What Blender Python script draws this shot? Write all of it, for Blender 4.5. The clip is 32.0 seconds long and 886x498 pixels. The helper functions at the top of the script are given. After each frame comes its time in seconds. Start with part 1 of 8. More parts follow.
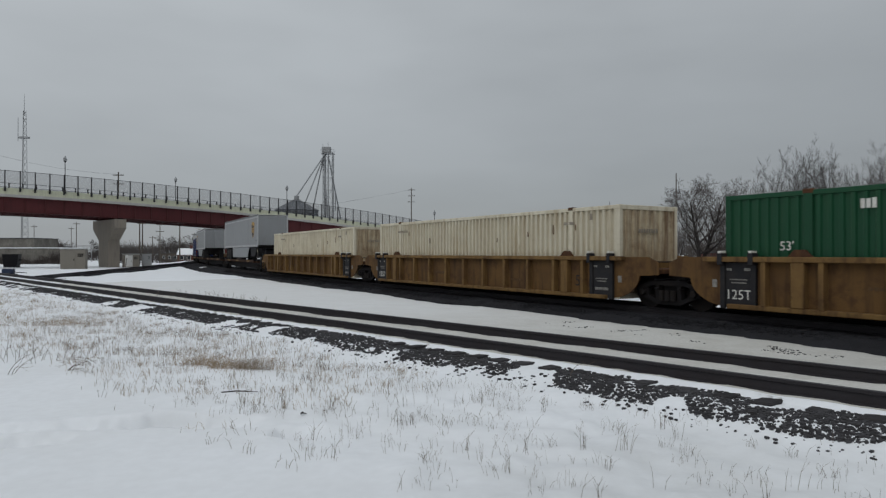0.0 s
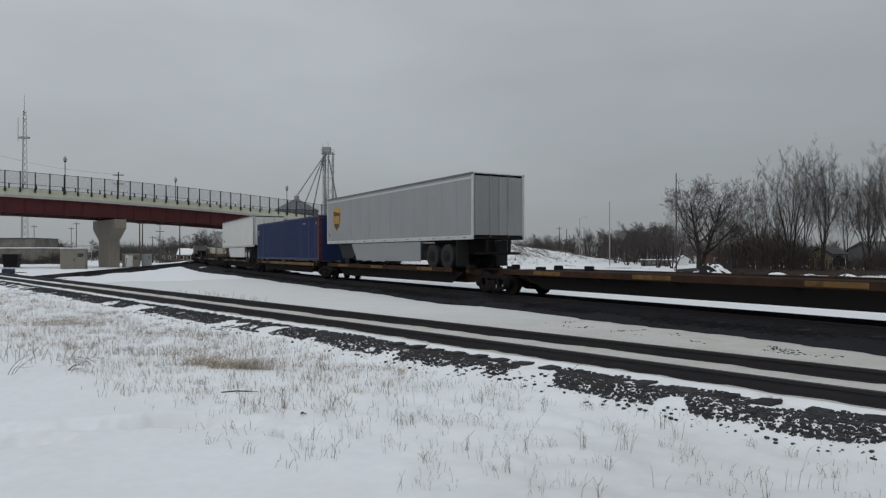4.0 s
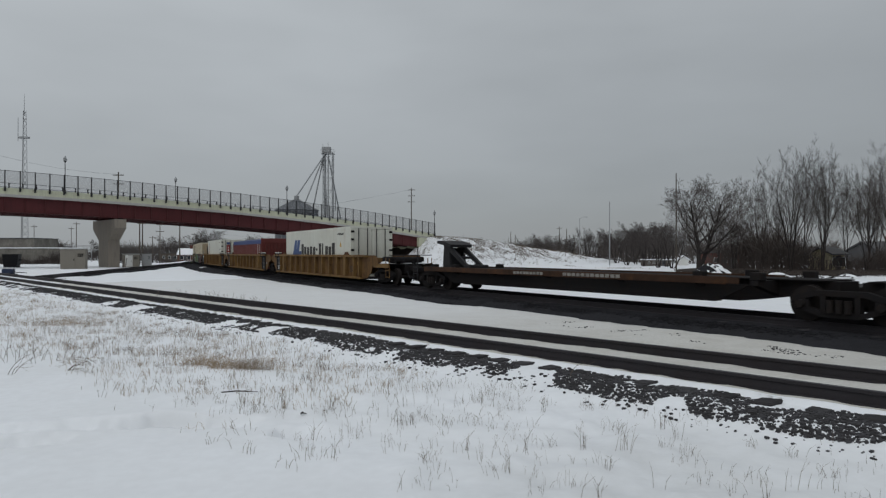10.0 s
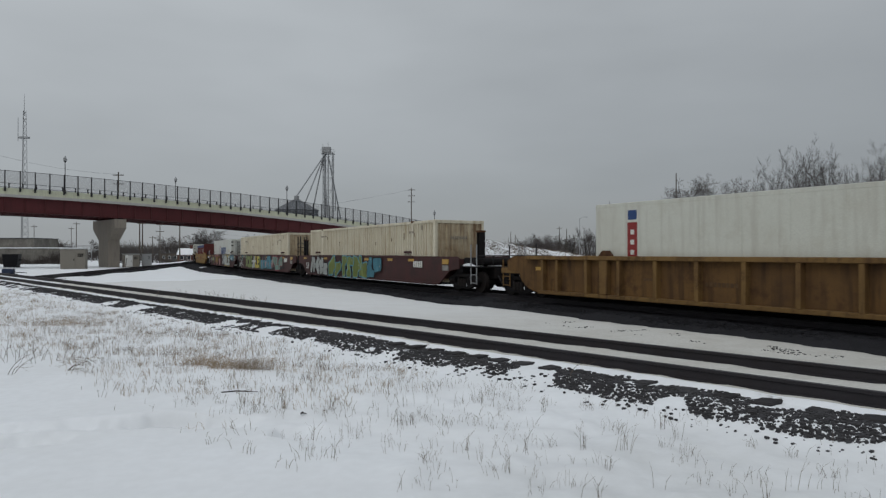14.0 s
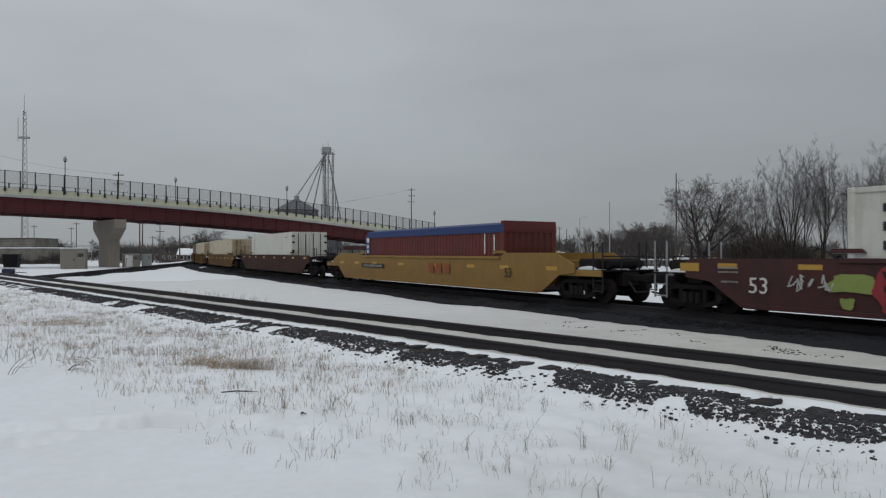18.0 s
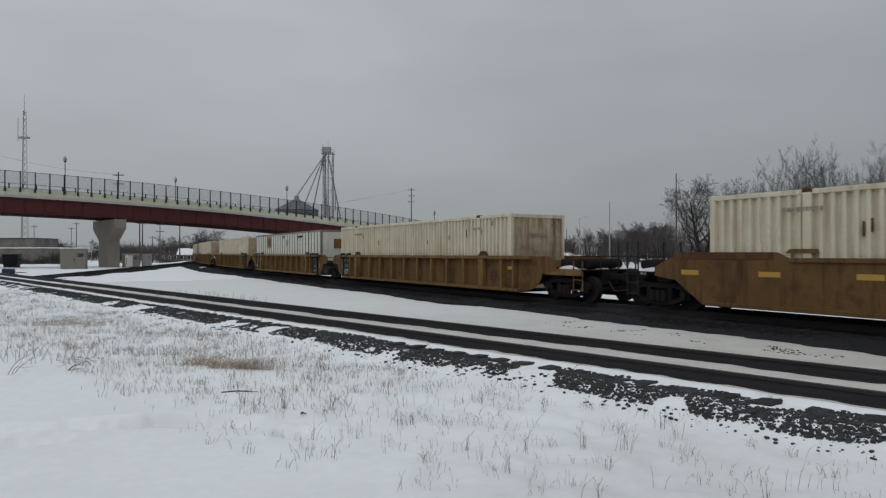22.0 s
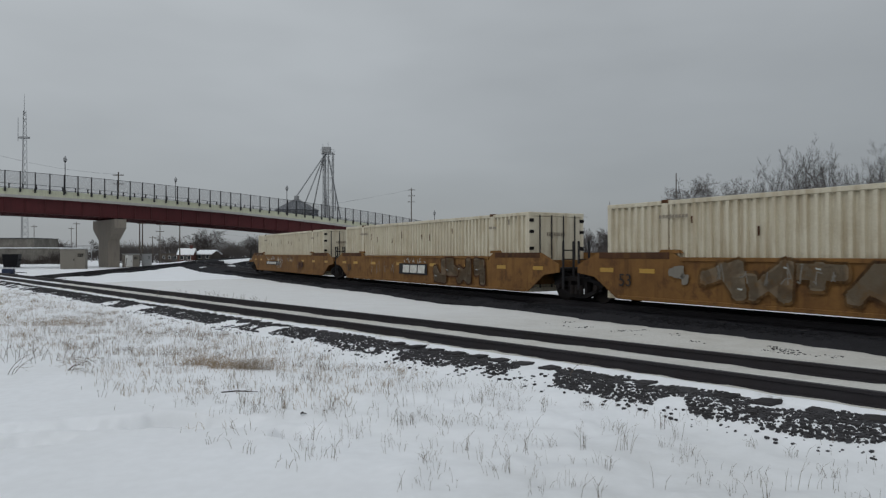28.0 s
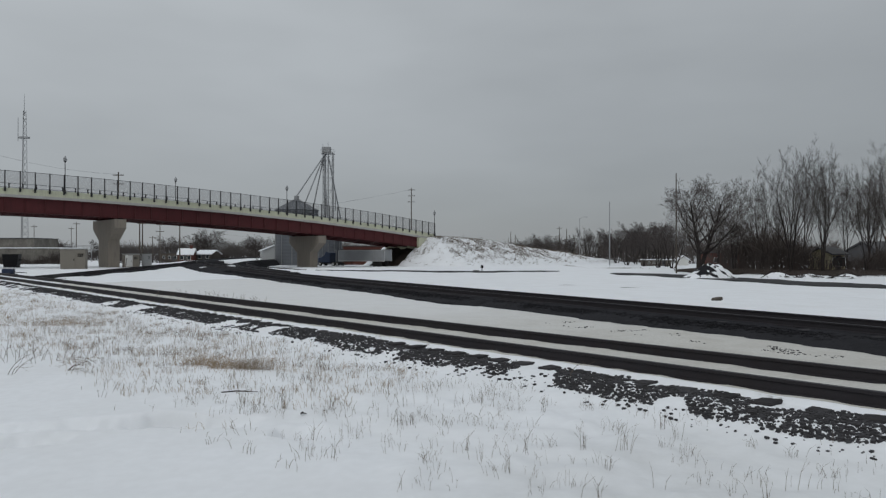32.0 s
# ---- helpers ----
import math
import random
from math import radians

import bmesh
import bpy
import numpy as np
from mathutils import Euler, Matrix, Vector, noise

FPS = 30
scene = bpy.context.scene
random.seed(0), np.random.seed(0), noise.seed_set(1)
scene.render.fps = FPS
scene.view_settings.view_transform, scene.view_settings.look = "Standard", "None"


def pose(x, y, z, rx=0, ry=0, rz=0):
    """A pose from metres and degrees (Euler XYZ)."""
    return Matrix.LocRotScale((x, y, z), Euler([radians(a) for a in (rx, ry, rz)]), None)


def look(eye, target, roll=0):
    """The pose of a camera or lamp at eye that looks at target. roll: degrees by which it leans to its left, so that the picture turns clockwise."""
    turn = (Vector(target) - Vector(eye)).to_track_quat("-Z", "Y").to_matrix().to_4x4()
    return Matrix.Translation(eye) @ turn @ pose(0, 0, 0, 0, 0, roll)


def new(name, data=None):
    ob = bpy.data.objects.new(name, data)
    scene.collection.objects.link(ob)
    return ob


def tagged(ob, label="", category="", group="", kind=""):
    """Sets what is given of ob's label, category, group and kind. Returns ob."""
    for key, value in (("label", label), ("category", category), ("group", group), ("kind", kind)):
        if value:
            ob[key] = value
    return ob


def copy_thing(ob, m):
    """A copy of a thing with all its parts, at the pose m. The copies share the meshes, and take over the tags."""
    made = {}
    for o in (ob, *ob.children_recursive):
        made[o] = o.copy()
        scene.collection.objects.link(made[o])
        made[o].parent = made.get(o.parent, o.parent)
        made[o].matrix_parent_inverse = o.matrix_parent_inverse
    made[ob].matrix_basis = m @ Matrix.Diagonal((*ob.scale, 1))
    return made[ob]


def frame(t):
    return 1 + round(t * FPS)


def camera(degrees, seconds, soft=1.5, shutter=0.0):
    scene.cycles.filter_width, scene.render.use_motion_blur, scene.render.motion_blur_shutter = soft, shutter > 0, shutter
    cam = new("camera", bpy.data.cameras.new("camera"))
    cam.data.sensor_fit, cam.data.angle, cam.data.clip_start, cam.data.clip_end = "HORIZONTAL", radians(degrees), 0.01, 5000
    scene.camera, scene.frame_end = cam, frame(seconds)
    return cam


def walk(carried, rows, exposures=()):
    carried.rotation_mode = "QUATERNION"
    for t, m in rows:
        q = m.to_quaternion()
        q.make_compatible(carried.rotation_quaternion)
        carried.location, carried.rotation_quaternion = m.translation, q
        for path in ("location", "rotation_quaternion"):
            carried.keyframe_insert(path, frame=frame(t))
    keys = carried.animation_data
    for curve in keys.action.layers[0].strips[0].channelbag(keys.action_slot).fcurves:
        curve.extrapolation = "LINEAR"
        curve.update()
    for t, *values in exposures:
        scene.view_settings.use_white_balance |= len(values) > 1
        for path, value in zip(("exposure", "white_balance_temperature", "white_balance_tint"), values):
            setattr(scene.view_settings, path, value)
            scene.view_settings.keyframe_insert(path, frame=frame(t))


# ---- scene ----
cam = camera(66.5, 32.0, soft=1.3, shutter=0.06)
EYE = (0.0, 0.0, 1.6)
VIEW = look(EYE, (0.0, 100.0, 2.227))
walk(cam, [(0.0, VIEW), (32.0, VIEW)], exposures=[(0.0, 0.02), (3.2, 0.02), (5.3, 0.12), (6.0, 0.12), (7.0, 0.07), (8.0, 0.02), (14.0, 0.01), (32.0, 0.0)])

# ---------------------------------------------------------------- world and sun
scene.view_settings.exposure = 0.0
world = bpy.data.worlds.new("overcast")
scene.world = world
world.use_nodes = True
wn, wl = world.node_tree.nodes, world.node_tree.links
wn.clear()
w_out = wn.new("ShaderNodeOutputWorld")
w_bg = wn.new("ShaderNodeBackground")
w_sky = wn.new("ShaderNodeTexSky")
w_sky.sky_type, w_sky.sun_disc = "NISHITA", False
w_sky.sun_elevation, w_sky.sun_rotation = radians(40), radians(200)
w_tc = wn.new("ShaderNodeTexCoord")
w_sep = wn.new("ShaderNodeSeparateXYZ")
wl.new(w_tc.outputs["Generated"], w_sep.inputs[0])
w_el = wn.new("ShaderNodeMapRange")          # cloud deck: three times brighter overhead than at the horizon
w_el.inputs["From Min"].default_value, w_el.inputs["From Max"].default_value = 0.0, 1.0
w_el.inputs["To Min"].default_value, w_el.inputs["To Max"].default_value = 0.285, 0.665
wl.new(w_sep.outputs["Z"], w_el.inputs["Value"])
w_map = wn.new("ShaderNodeMapping")
w_map.inputs["Scale"].default_value = (1.0, 1.0, 3.2)
wl.new(w_tc.outputs["Generated"], w_map.inputs[0])
w_noise = wn.new("ShaderNodeTexNoise")
w_noise.inputs["Scale"].default_value, w_noise.inputs["Detail"].default_value = 1.6, 4.0
wl.new(w_map.outputs[0], w_noise.inputs["Vector"])
w_cl = wn.new("ShaderNodeMapRange")
w_cl.inputs["From Min"].default_value, w_cl.inputs["From Max"].default_value = 0.3, 0.7
w_cl.inputs["To Min"].default_value, w_cl.inputs["To Max"].default_value = 0.88, 1.12
wl.new(w_noise.outputs["Fac"], w_cl.inputs["Value"])
w_mul = wn.new("ShaderNodeMath")
w_mul.operation = "MULTIPLY"
w_side = wn.new("ShaderNodeMapRange")        # the cloud is thicker towards the east
w_side.inputs["From Min"].default_value, w_side.inputs["From Max"].default_value = -1.0, 1.0
w_side.inputs["To Min"].default_value, w_side.inputs["To Max"].default_value = 1.33, 0.72
wl.new(w_sep.outputs["X"], w_side.inputs["Value"])
w_lean = wn.new("ShaderNodeMath")
w_lean.operation = "MULTIPLY"
wl.new(w_el.outputs[0], w_lean.inputs[0])
wl.new(w_side.outputs[0], w_lean.inputs[1])
wl.new(w_lean.outputs[0], w_mul.inputs[0])
wl.new(w_cl.outputs[0], w_mul.inputs[1])
w_tint = wn.new("ShaderNodeMix")
w_tint.data_type, w_tint.blend_type = "RGBA", "MULTIPLY"
w_tint.inputs["Factor"].default_value = 1.0
w_tint.inputs[6].default_value = (0.935, 1.0, 1.05, 1)
wl.new(w_mul.outputs[0], w_tint.inputs[7])
w_skyd = wn.new("ShaderNodeMix")
w_skyd.data_type, w_skyd.blend_type = "RGBA", "MULTIPLY"
w_skyd.inputs["Factor"].default_value = 1.0
w_skyd.inputs[7].default_value = (0.08, 0.08, 0.08, 1)
wl.new(w_sky.outputs[0], w_skyd.inputs[6])
w_mix = wn.new("ShaderNodeMix")
w_mix.data_type = "RGBA"
w_mix.inputs["Factor"].default_value = 0.95
wl.new(w_skyd.outputs[2], w_mix.inputs[6])
wl.new(w_tint.outputs[2], w_mix.inputs[7])
wl.new(w_mix.outputs[2], w_bg.inputs["Color"])
w_bg.inputs["Strength"].default_value = 1.0
wl.new(w_bg.outputs[0], w_out.inputs[0])

sun = new("sun", bpy.data.lights.new("sun", "SUN"))
sun.data.energy, sun.data.angle, sun.data.color = 0.5, radians(40), (1.0, 0.97, 0.92)
sun.matrix_world = look((-20, -55, 60), (0, 0, 0))

# ---------------------------------------------------------------- materials


def material(name, colour, rough=0.6, metal=0.0, dirt=None, amount=0.4, scale=3.0, fine=40.0, bump=0.15, depth=0.01,
             streak=None, streaks=0.0, vary=0.06, coords="Object", spec=0.3, patch=None, patches=0.0, mottle=1.0):
    """Paint, stone, wood or snow: a base colour, blotches of dirt, vertical streaks, fine grain and relief."""
    m = bpy.data.materials.new(name)
    m.use_nodes = True
    n, l = m.node_tree.nodes, m.node_tree.links
    bsdf = n["Principled BSDF"]
    bsdf.inputs["Roughness"].default_value, bsdf.inputs["Metallic"].default_value = rough, metal
    bsdf.inputs["Specular IOR Level"].default_value = spec
    tc = n.new("ShaderNodeTexCoord")
    big = n.new("ShaderNodeTexNoise")
    big.inputs["Scale"].default_value, big.inputs["Detail"].default_value, big.inputs["Roughness"].default_value = scale, 6, 0.65
    l.new(tc.outputs[coords], big.inputs["Vector"])
    small = n.new("ShaderNodeTexNoise")
    small.inputs["Scale"].default_value, small.inputs["Detail"].default_value = fine, 3
    l.new(tc.outputs[coords], small.inputs["Vector"])
    # object to object variation
    info = n.new("ShaderNodeObjectInfo")
    var = n.new("ShaderNodeMapRange")
    var.inputs["To Min"].default_value, var.inputs["To Max"].default_value = 1 - vary, 1 + vary
    l.new(info.outputs["Random"], var.inputs["Value"])
    grain = n.new("ShaderNodeMapRange")
    grain.inputs["From Min"].default_value, grain.inputs["From Max"].default_value = 0.3, 0.7
    grain.inputs["To Min"].default_value, grain.inputs["To Max"].default_value = 1 - 0.1 * mottle, 1 + 0.08 * mottle
    l.new(small.outputs["Fac"], grain.inputs["Value"])
    both = n.new("ShaderNodeMath")
    both.operation = "MULTIPLY"
    l.new(var.outputs[0], both.inputs[0])
    l.new(grain.outputs[0], both.inputs[1])
    base = n.new("ShaderNodeMix")
    base.data_type, base.blend_type = "RGBA", "MULTIPLY"
    base.inputs["Factor"].default_value = 1.0
    base.inputs[6].default_value = (*colour, 1)
    l.new(both.outputs[0], base.inputs[7])
    out = base.outputs[2]

    def layer(tex, lo, hi, top, tint, out):
        fac = n.new("ShaderNodeMapRange")
        fac.inputs["From Min"].default_value, fac.inputs["From Max"].default_value = lo, hi
        fac.inputs["To Min"].default_value, fac.inputs["To Max"].default_value = 0.0, top
        l.new(tex, fac.inputs["Value"])
        mix = n.new("ShaderNodeMix")
        mix.data_type = "RGBA"
        l.new(fac.outputs[0], mix.inputs["Factor"])
        l.new(out, mix.inputs[6])
        mix.inputs[7].default_value = (*tint, 1)
        return mix.outputs[2]
    if dirt:
        out = layer(big.outputs["Fac"], 0.42, 0.72, amount, dirt, out)
    if streak:
        mp = n.new("ShaderNodeMapping")
        mp.inputs["Scale"].default_value = (2.6, 2.6, 0.22)
        l.new(tc.outputs[coords], mp.inputs[0])
        st = n.new("ShaderNodeTexNoise")
        st.inputs["Scale"].default_value, st.inputs["Detail"].default_value = 2.2, 6
        l.new(mp.outputs[0], st.inputs["Vector"])
        out = layer(st.outputs["Fac"], 0.5, 0.72, streaks, streak, out)
    if patch:
        pt = n.new("ShaderNodeTexNoise")
        pt.inputs["Scale"].default_value, pt.inputs["Detail"].default_value, pt.inputs["Roughness"].default_value = 1.7, 10, 0.72
        pm = n.new("ShaderNodeMapping")
        pm.inputs["Location"].default_value = (3.7, 1.9, 5.1)
        l.new(tc.outputs[coords], pm.inputs[0])
        l.new(pm.outputs[0], pt.inputs["Vector"])
        out = layer(pt.outputs["Fac"], 0.52, 0.64, patches, patch, out)
    l.new(out, bsdf.inputs["Base Color"])
    bp = n.new("ShaderNodeBump")
    bp.inputs["Strength"].default_value, bp.inputs["Distance"].default_value = bump, depth
    l.new(small.outputs["Fac"], bp.inputs["Height"])
    l.new(bp.outputs[0], bsdf.inputs["Normal"])
    return m


RUST, GRIME = (0.10, 0.045, 0.02), (0.05, 0.04, 0.033)
SNOW = material("snow", (0.83, 0.85, 0.88), 0.75, dirt=(0.72, 0.73, 0.74), amount=0.5, scale=0.5, fine=9, bump=0.010, depth=0.02, vary=0, mottle=0.3)


def tint_patches(m, tint, low=0.35):
    """Where the attribute 'thin' says so, another snow shows in blotches: greyer, or cleaner."""
    n, l = m.node_tree.nodes, m.node_tree.links
    bsdf = n["Principled BSDF"]
    base = bsdf.inputs["Base Color"].links[0].from_socket
    at = n.new("ShaderNodeAttribute")
    at.attribute_name = "thin"
    tc = n.new("ShaderNodeTexCoord")
    tx = n.new("ShaderNodeTexNoise")
    tx.inputs["Scale"].default_value, tx.inputs["Detail"].default_value, tx.inputs["Roughness"].default_value = 2.4, 7, 0.7
    l.new(tc.outputs["Object"], tx.inputs["Vector"])
    rg = n.new("ShaderNodeMapRange")
    rg.inputs["From Min"].default_value, rg.inputs["From Max"].default_value = 0.32, 0.68
    rg.inputs["To Min"].default_value, rg.inputs["To Max"].default_value = low, 1.0
    l.new(tx.outputs["Fac"], rg.inputs["Value"])
    mu = n.new("ShaderNodeMath")
    mu.operation = "MULTIPLY"
    l.new(at.outputs["Fac"], mu.inputs[0])
    l.new(rg.outputs[0], mu.inputs[1])
    mx = n.new("ShaderNodeMix")
    mx.data_type = "RGBA"
    l.new(mu.outputs[0], mx.inputs["Factor"])
    l.new(base, mx.inputs[6])
    mx.inputs[7].default_value = (*tint, 1)
    l.new(mx.outputs[2], bsdf.inputs["Base Color"])


tint_patches(SNOW, (0.52, 0.525, 0.52))
DIRTY_SNOW = material("trodden_snow", (0.57, 0.56, 0.53), 0.8, dirt=(0.41, 0.385, 0.34), amount=0.6, scale=1.1, fine=16, bump=0.2, depth=0.02)
tint_patches(DIRTY_SNOW, (0.83, 0.85, 0.88), 0.9)
BALLAST = material("ballast", (0.029, 0.029, 0.033), 0.95, dirt=(0.019, 0.0185, 0.020), amount=0.7, scale=1.5, fine=14, bump=1.0, depth=0.05, vary=0.25, spec=0.06)
STONE = material("crushed_stone", (0.070, 0.069, 0.074), 0.9, dirt=(0.026, 0.023, 0.022), amount=0.8, scale=9, fine=60, vary=0.4, spec=0.1)
TIE = material("creosoted_tie", (0.042, 0.040, 0.043), 0.85, dirt=(0.05, 0.045, 0.042), amount=0.5, scale=5, fine=50, bump=0.5, vary=0.3, spec=0.1)
RAIL = material("rail_steel", (0.034, 0.031, 0.035), 0.75, 0.1, dirt=(0.026, 0.020, 0.020), amount=0.5, scale=4, fine=60, spec=0.25)
RAIL_TOP = material("rail_head", (0.042, 0.042, 0.048), 0.6, 0.1, dirt=(0.036, 0.033, 0.034), amount=0.5, scale=3, fine=60)
STEEL = material("dark_steel", (0.016, 0.015, 0.016), 0.85, 0.0, dirt=(0.021, 0.016, 0.013), amount=0.6, scale=4, spec=0.08)
WHEEL = material("wheel_steel", (0.018, 0.016, 0.016), 0.75, 0.1, dirt=(0.03, 0.02, 0.014), amount=0.5, scale=5, spec=0.12)
BLACK = material("black_paint", (0.024, 0.024, 0.027), 0.6, dirt=(0.05, 0.042, 0.038), amount=0.4, scale=4, spec=0.12)
YELLOW = material("weathered_yellow", (0.188, 0.112, 0.042), 0.7, dirt=(0.106, 0.058, 0.027), amount=0.85, scale=1.1, streak=(0.055, 0.03, 0.017), streaks=0.7, spec=0.15, patch=(0.071, 0.039, 0.020), patches=0.7)
# darker, browner yellow for side sheets; ribs and chords take YELLOW
YELLOW_SIDE = material("dark_weathered_yellow", (0.143, 0.079, 0.031), 0.75, dirt=(0.080, 0.046, 0.025), amount=0.9, scale=0.9, streak=(0.045, 0.027, 0.017), streaks=0.8, spec=0.12, patch=(0.067, 0.036, 0.020), patches=0.7)
INK_RUBBED = material("rubbed_lettering", (0.085, 0.047, 0.022), 0.75, dirt=(0.13, 0.075, 0.03), amount=0.8, scale=7)
YELLOW_NEW = material("bright_yellow", (0.245, 0.145, 0.036), 0.6, dirt=(0.18, 0.105, 0.035), amount=0.6, scale=1.2, streak=(0.20, 0.10, 0.03), streaks=0.45, patch=(0.20, 0.10, 0.03), patches=0.5)
YELLOW_RUST = material("rusty_yellow", (0.21, 0.108, 0.036), 0.7, dirt=(0.11, 0.052, 0.022), amount=0.8, scale=0.9, streak=(0.09, 0.043, 0.018), streaks=0.7, spec=0.15, patch=(0.085, 0.040, 0.020), patches=0.75)
RUSTED = material("rusted_paint", (0.085, 0.042, 0.024), 0.8, dirt=(0.045, 0.025, 0.018), amount=0.8, scale=1.6, streak=(0.15, 0.08, 0.03), streaks=0.5, spec=0.1)
MAROON = material("maroon_paint", (0.062, 0.021, 0.020), 0.7, dirt=(0.034, 0.019, 0.017), amount=0.7, scale=1.5, streak=(0.03, 0.02, 0.018), streaks=0.5, patch=(0.030, 0.018, 0.016), patches=0.6)
BROWN = material("brown_paint", (0.053, 0.026, 0.022), 0.75, dirt=(0.042, 0.024, 0.020), amount=0.7, scale=0.8, streak=(0.03, 0.018, 0.016), streaks=0.6, spec=0.12, patch=(0.034, 0.020, 0.017), patches=0.6)
SPINE = material("spine_brown", (0.055, 0.030, 0.020), 0.8, dirt=(0.020, 0.015, 0.012), amount=0.85, scale=1.5, spec=0.1, patch=(0.095, 0.045, 0.020), patches=0.45)
WHITE_BOX = material("aged_white", (0.60, 0.555, 0.44), 0.55, dirt=(0.46, 0.40, 0.29), amount=0.6, scale=0.8, streak=(0.33, 0.25, 0.15), streaks=0.6, patch=(0.40, 0.34, 0.24), patches=0.35)
WHITE_END = material("rust_stained_white", (0.47, 0.40, 0.28), 0.6, dirt=(0.27, 0.19, 0.11), amount=0.85, scale=0.9, streak=(0.13, 0.072, 0.036), streaks=0.95, patch=(0.16, 0.10, 0.055), patches=0.5)
CLEAN_WHITE = material("clean_white", (0.55, 0.555, 0.495), 0.45, dirt=(0.48, 0.465, 0.40), amount=0.5, scale=0.6, streak=(0.40, 0.38, 0.33), streaks=0.5, patch=(0.42, 0.40, 0.33), patches=0.3)
GREY_WHITE = material("grey_white", (0.55, 0.56, 0.52), 0.5, dirt=(0.42, 0.41, 0.36), amount=0.6, scale=0.7, streak=(0.33, 0.29, 0.22), streaks=0.5, patch=(0.34, 0.31, 0.26), patches=0.3)
SILVER = material("trailer_grey", (0.27, 0.28, 0.29), 0.4, 0.1, dirt=(0.23, 0.235, 0.24), amount=0.5, scale=0.5, streak=(0.21, 0.205, 0.20), streaks=0.25)
TRAILER_WHITE = material("trailer_white", (0.62, 0.63, 0.61), 0.45, dirt=(0.56, 0.56, 0.52), amount=0.5, scale=0.8, streak=(0.45, 0.43, 0.38), streaks=0.4, patch=(0.50, 0.48, 0.42), patches=0.25)
POST_GREY = material("dull_side_post", (0.17, 0.155, 0.14), 0.6, 0.0, dirt=(0.11, 0.095, 0.08), amount=0.6, scale=3)
ALUMINIUM = material("aluminium", (0.55, 0.56, 0.57), 0.4, 0.6, dirt=(0.35, 0.34, 0.33), amount=0.4)
BLUE_BOX = material("blue_container", (0.009, 0.021, 0.085), 0.5, dirt=(0.011, 0.020, 0.060), amount=0.6, scale=0.9, streak=(0.02, 0.028, 0.06), streaks=0.4)
GREEN_BOX = material("green_container", (0.005, 0.055, 0.023), 0.5, dirt=(0.008, 0.05, 0.025), amount=0.5, scale=0.9, streak=(0.02, 0.07, 0.03), streaks=0.4)
RED_BOX = material("red_container", (0.115, 0.023, 0.020), 0.55, dirt=(0.09, 0.025, 0.022), amount=0.6, scale=0.9, streak=(0.09, 0.03, 0.025), streaks=0.5, patch=(0.07, 0.024, 0.022), patches=0.5)
TARP = material("blue_tarpaulin", (0.014, 0.034, 0.135), 0.5, dirt=(0.022, 0.036, 0.085), amount=0.6, scale=1.0)
RUBBER = material("tyre_rubber", (0.02, 0.02, 0.02), 0.8)
HUB = material("white_hub", (0.42, 0.42, 0.41), 0.5, 0.2, dirt=(0.25, 0.22, 0.2), amount=0.5, scale=8)
INK_WHITE = material("white_lettering", (0.66, 0.66, 0.62), 0.6, dirt=(0.3, 0.25, 0.2), amount=0.5, scale=6)
INK_FADED = material("faded_lettering", (0.26, 0.25, 0.23), 0.65, dirt=(0.06, 0.05, 0.05), amount=0.7, scale=7)
INK_GREY = material("grey_stencil", (0.22, 0.19, 0.15), 0.65, dirt=(0.4, 0.36, 0.3), amount=0.6, scale=9)
INK_DARK = material("dark_lettering", (0.022, 0.019, 0.018), 0.6)
INK_BLUE = material("blue_lettering", (0.028, 0.06, 0.17), 0.55)
INK_RED = material("red_lettering", (0.22, 0.026, 0.024), 0.55)
INK_FADED_RED = material("faded_red_lettering", (0.24, 0.055, 0.030), 0.65, dirt=(0.27, 0.13, 0.035), amount=0.7, scale=6)
INK_BROWN = material("brown_shield", (0.055, 0.026, 0.012), 0.5)
INK_GOLD = material("gold_lettering", (0.42, 0.25, 0.05), 0.45)
CONCRETE = material("pier_concrete", (0.25, 0.22, 0.185), 0.85, dirt=(0.22, 0.20, 0.18), amount=0.6, scale=0.6, streak=(0.16, 0.14, 0.12), streaks=0.6, fine=12)
PARAPET = material("parapet_cream", (0.61, 0.625, 0.47), 0.8, dirt=(0.45, 0.44, 0.36), amount=0.5, scale=0.5, streak=(0.32, 0.30, 0.24), streaks=0.4)
LEDGE = material("deck_ledge", (0.50, 0.49, 0.47), 0.85, dirt=(0.34, 0.32, 0.30), amount=0.6, scale=0.5)
GIRDER = material("girder_red", (0.085, 0.017, 0.019), 0.6, dirt=(0.06, 0.015, 0.016), amount=0.5, scale=0.6, streak=(0.045, 0.012, 0.013), streaks=0.5)
FENCE = material("black_fence", (0.02, 0.02, 0.022), 0.6)
BIN_STEEL = material("bin_steel", (0.125, 0.135, 0.15), 0.55, 0.25, dirt=(0.11, 0.11, 0.115), amount=0.5, scale=0.4)
GALV = material("galvanised_steel", (0.30, 0.31, 0.32), 0.5, 0.5, dirt=(0.20, 0.19, 0.18), amount=0.5, scale=1)
POLE = material("pole_wood", (0.10, 0.085, 0.072), 0.85, dirt=(0.06, 0.05, 0.042), amount=0.5, scale=2)
BARK = material("bark", (0.036, 0.031, 0.030), 0.9, dirt=(0.075, 0.065, 0.058), amount=0.5, scale=2, vary=0.2, spec=0.1)
BRUSH = material("dark_brush", (0.072, 0.061, 0.057), 0.9, dirt=(0.065, 0.05, 0.042), amount=0.5, scale=0.5, vary=0.2, spec=0.1)
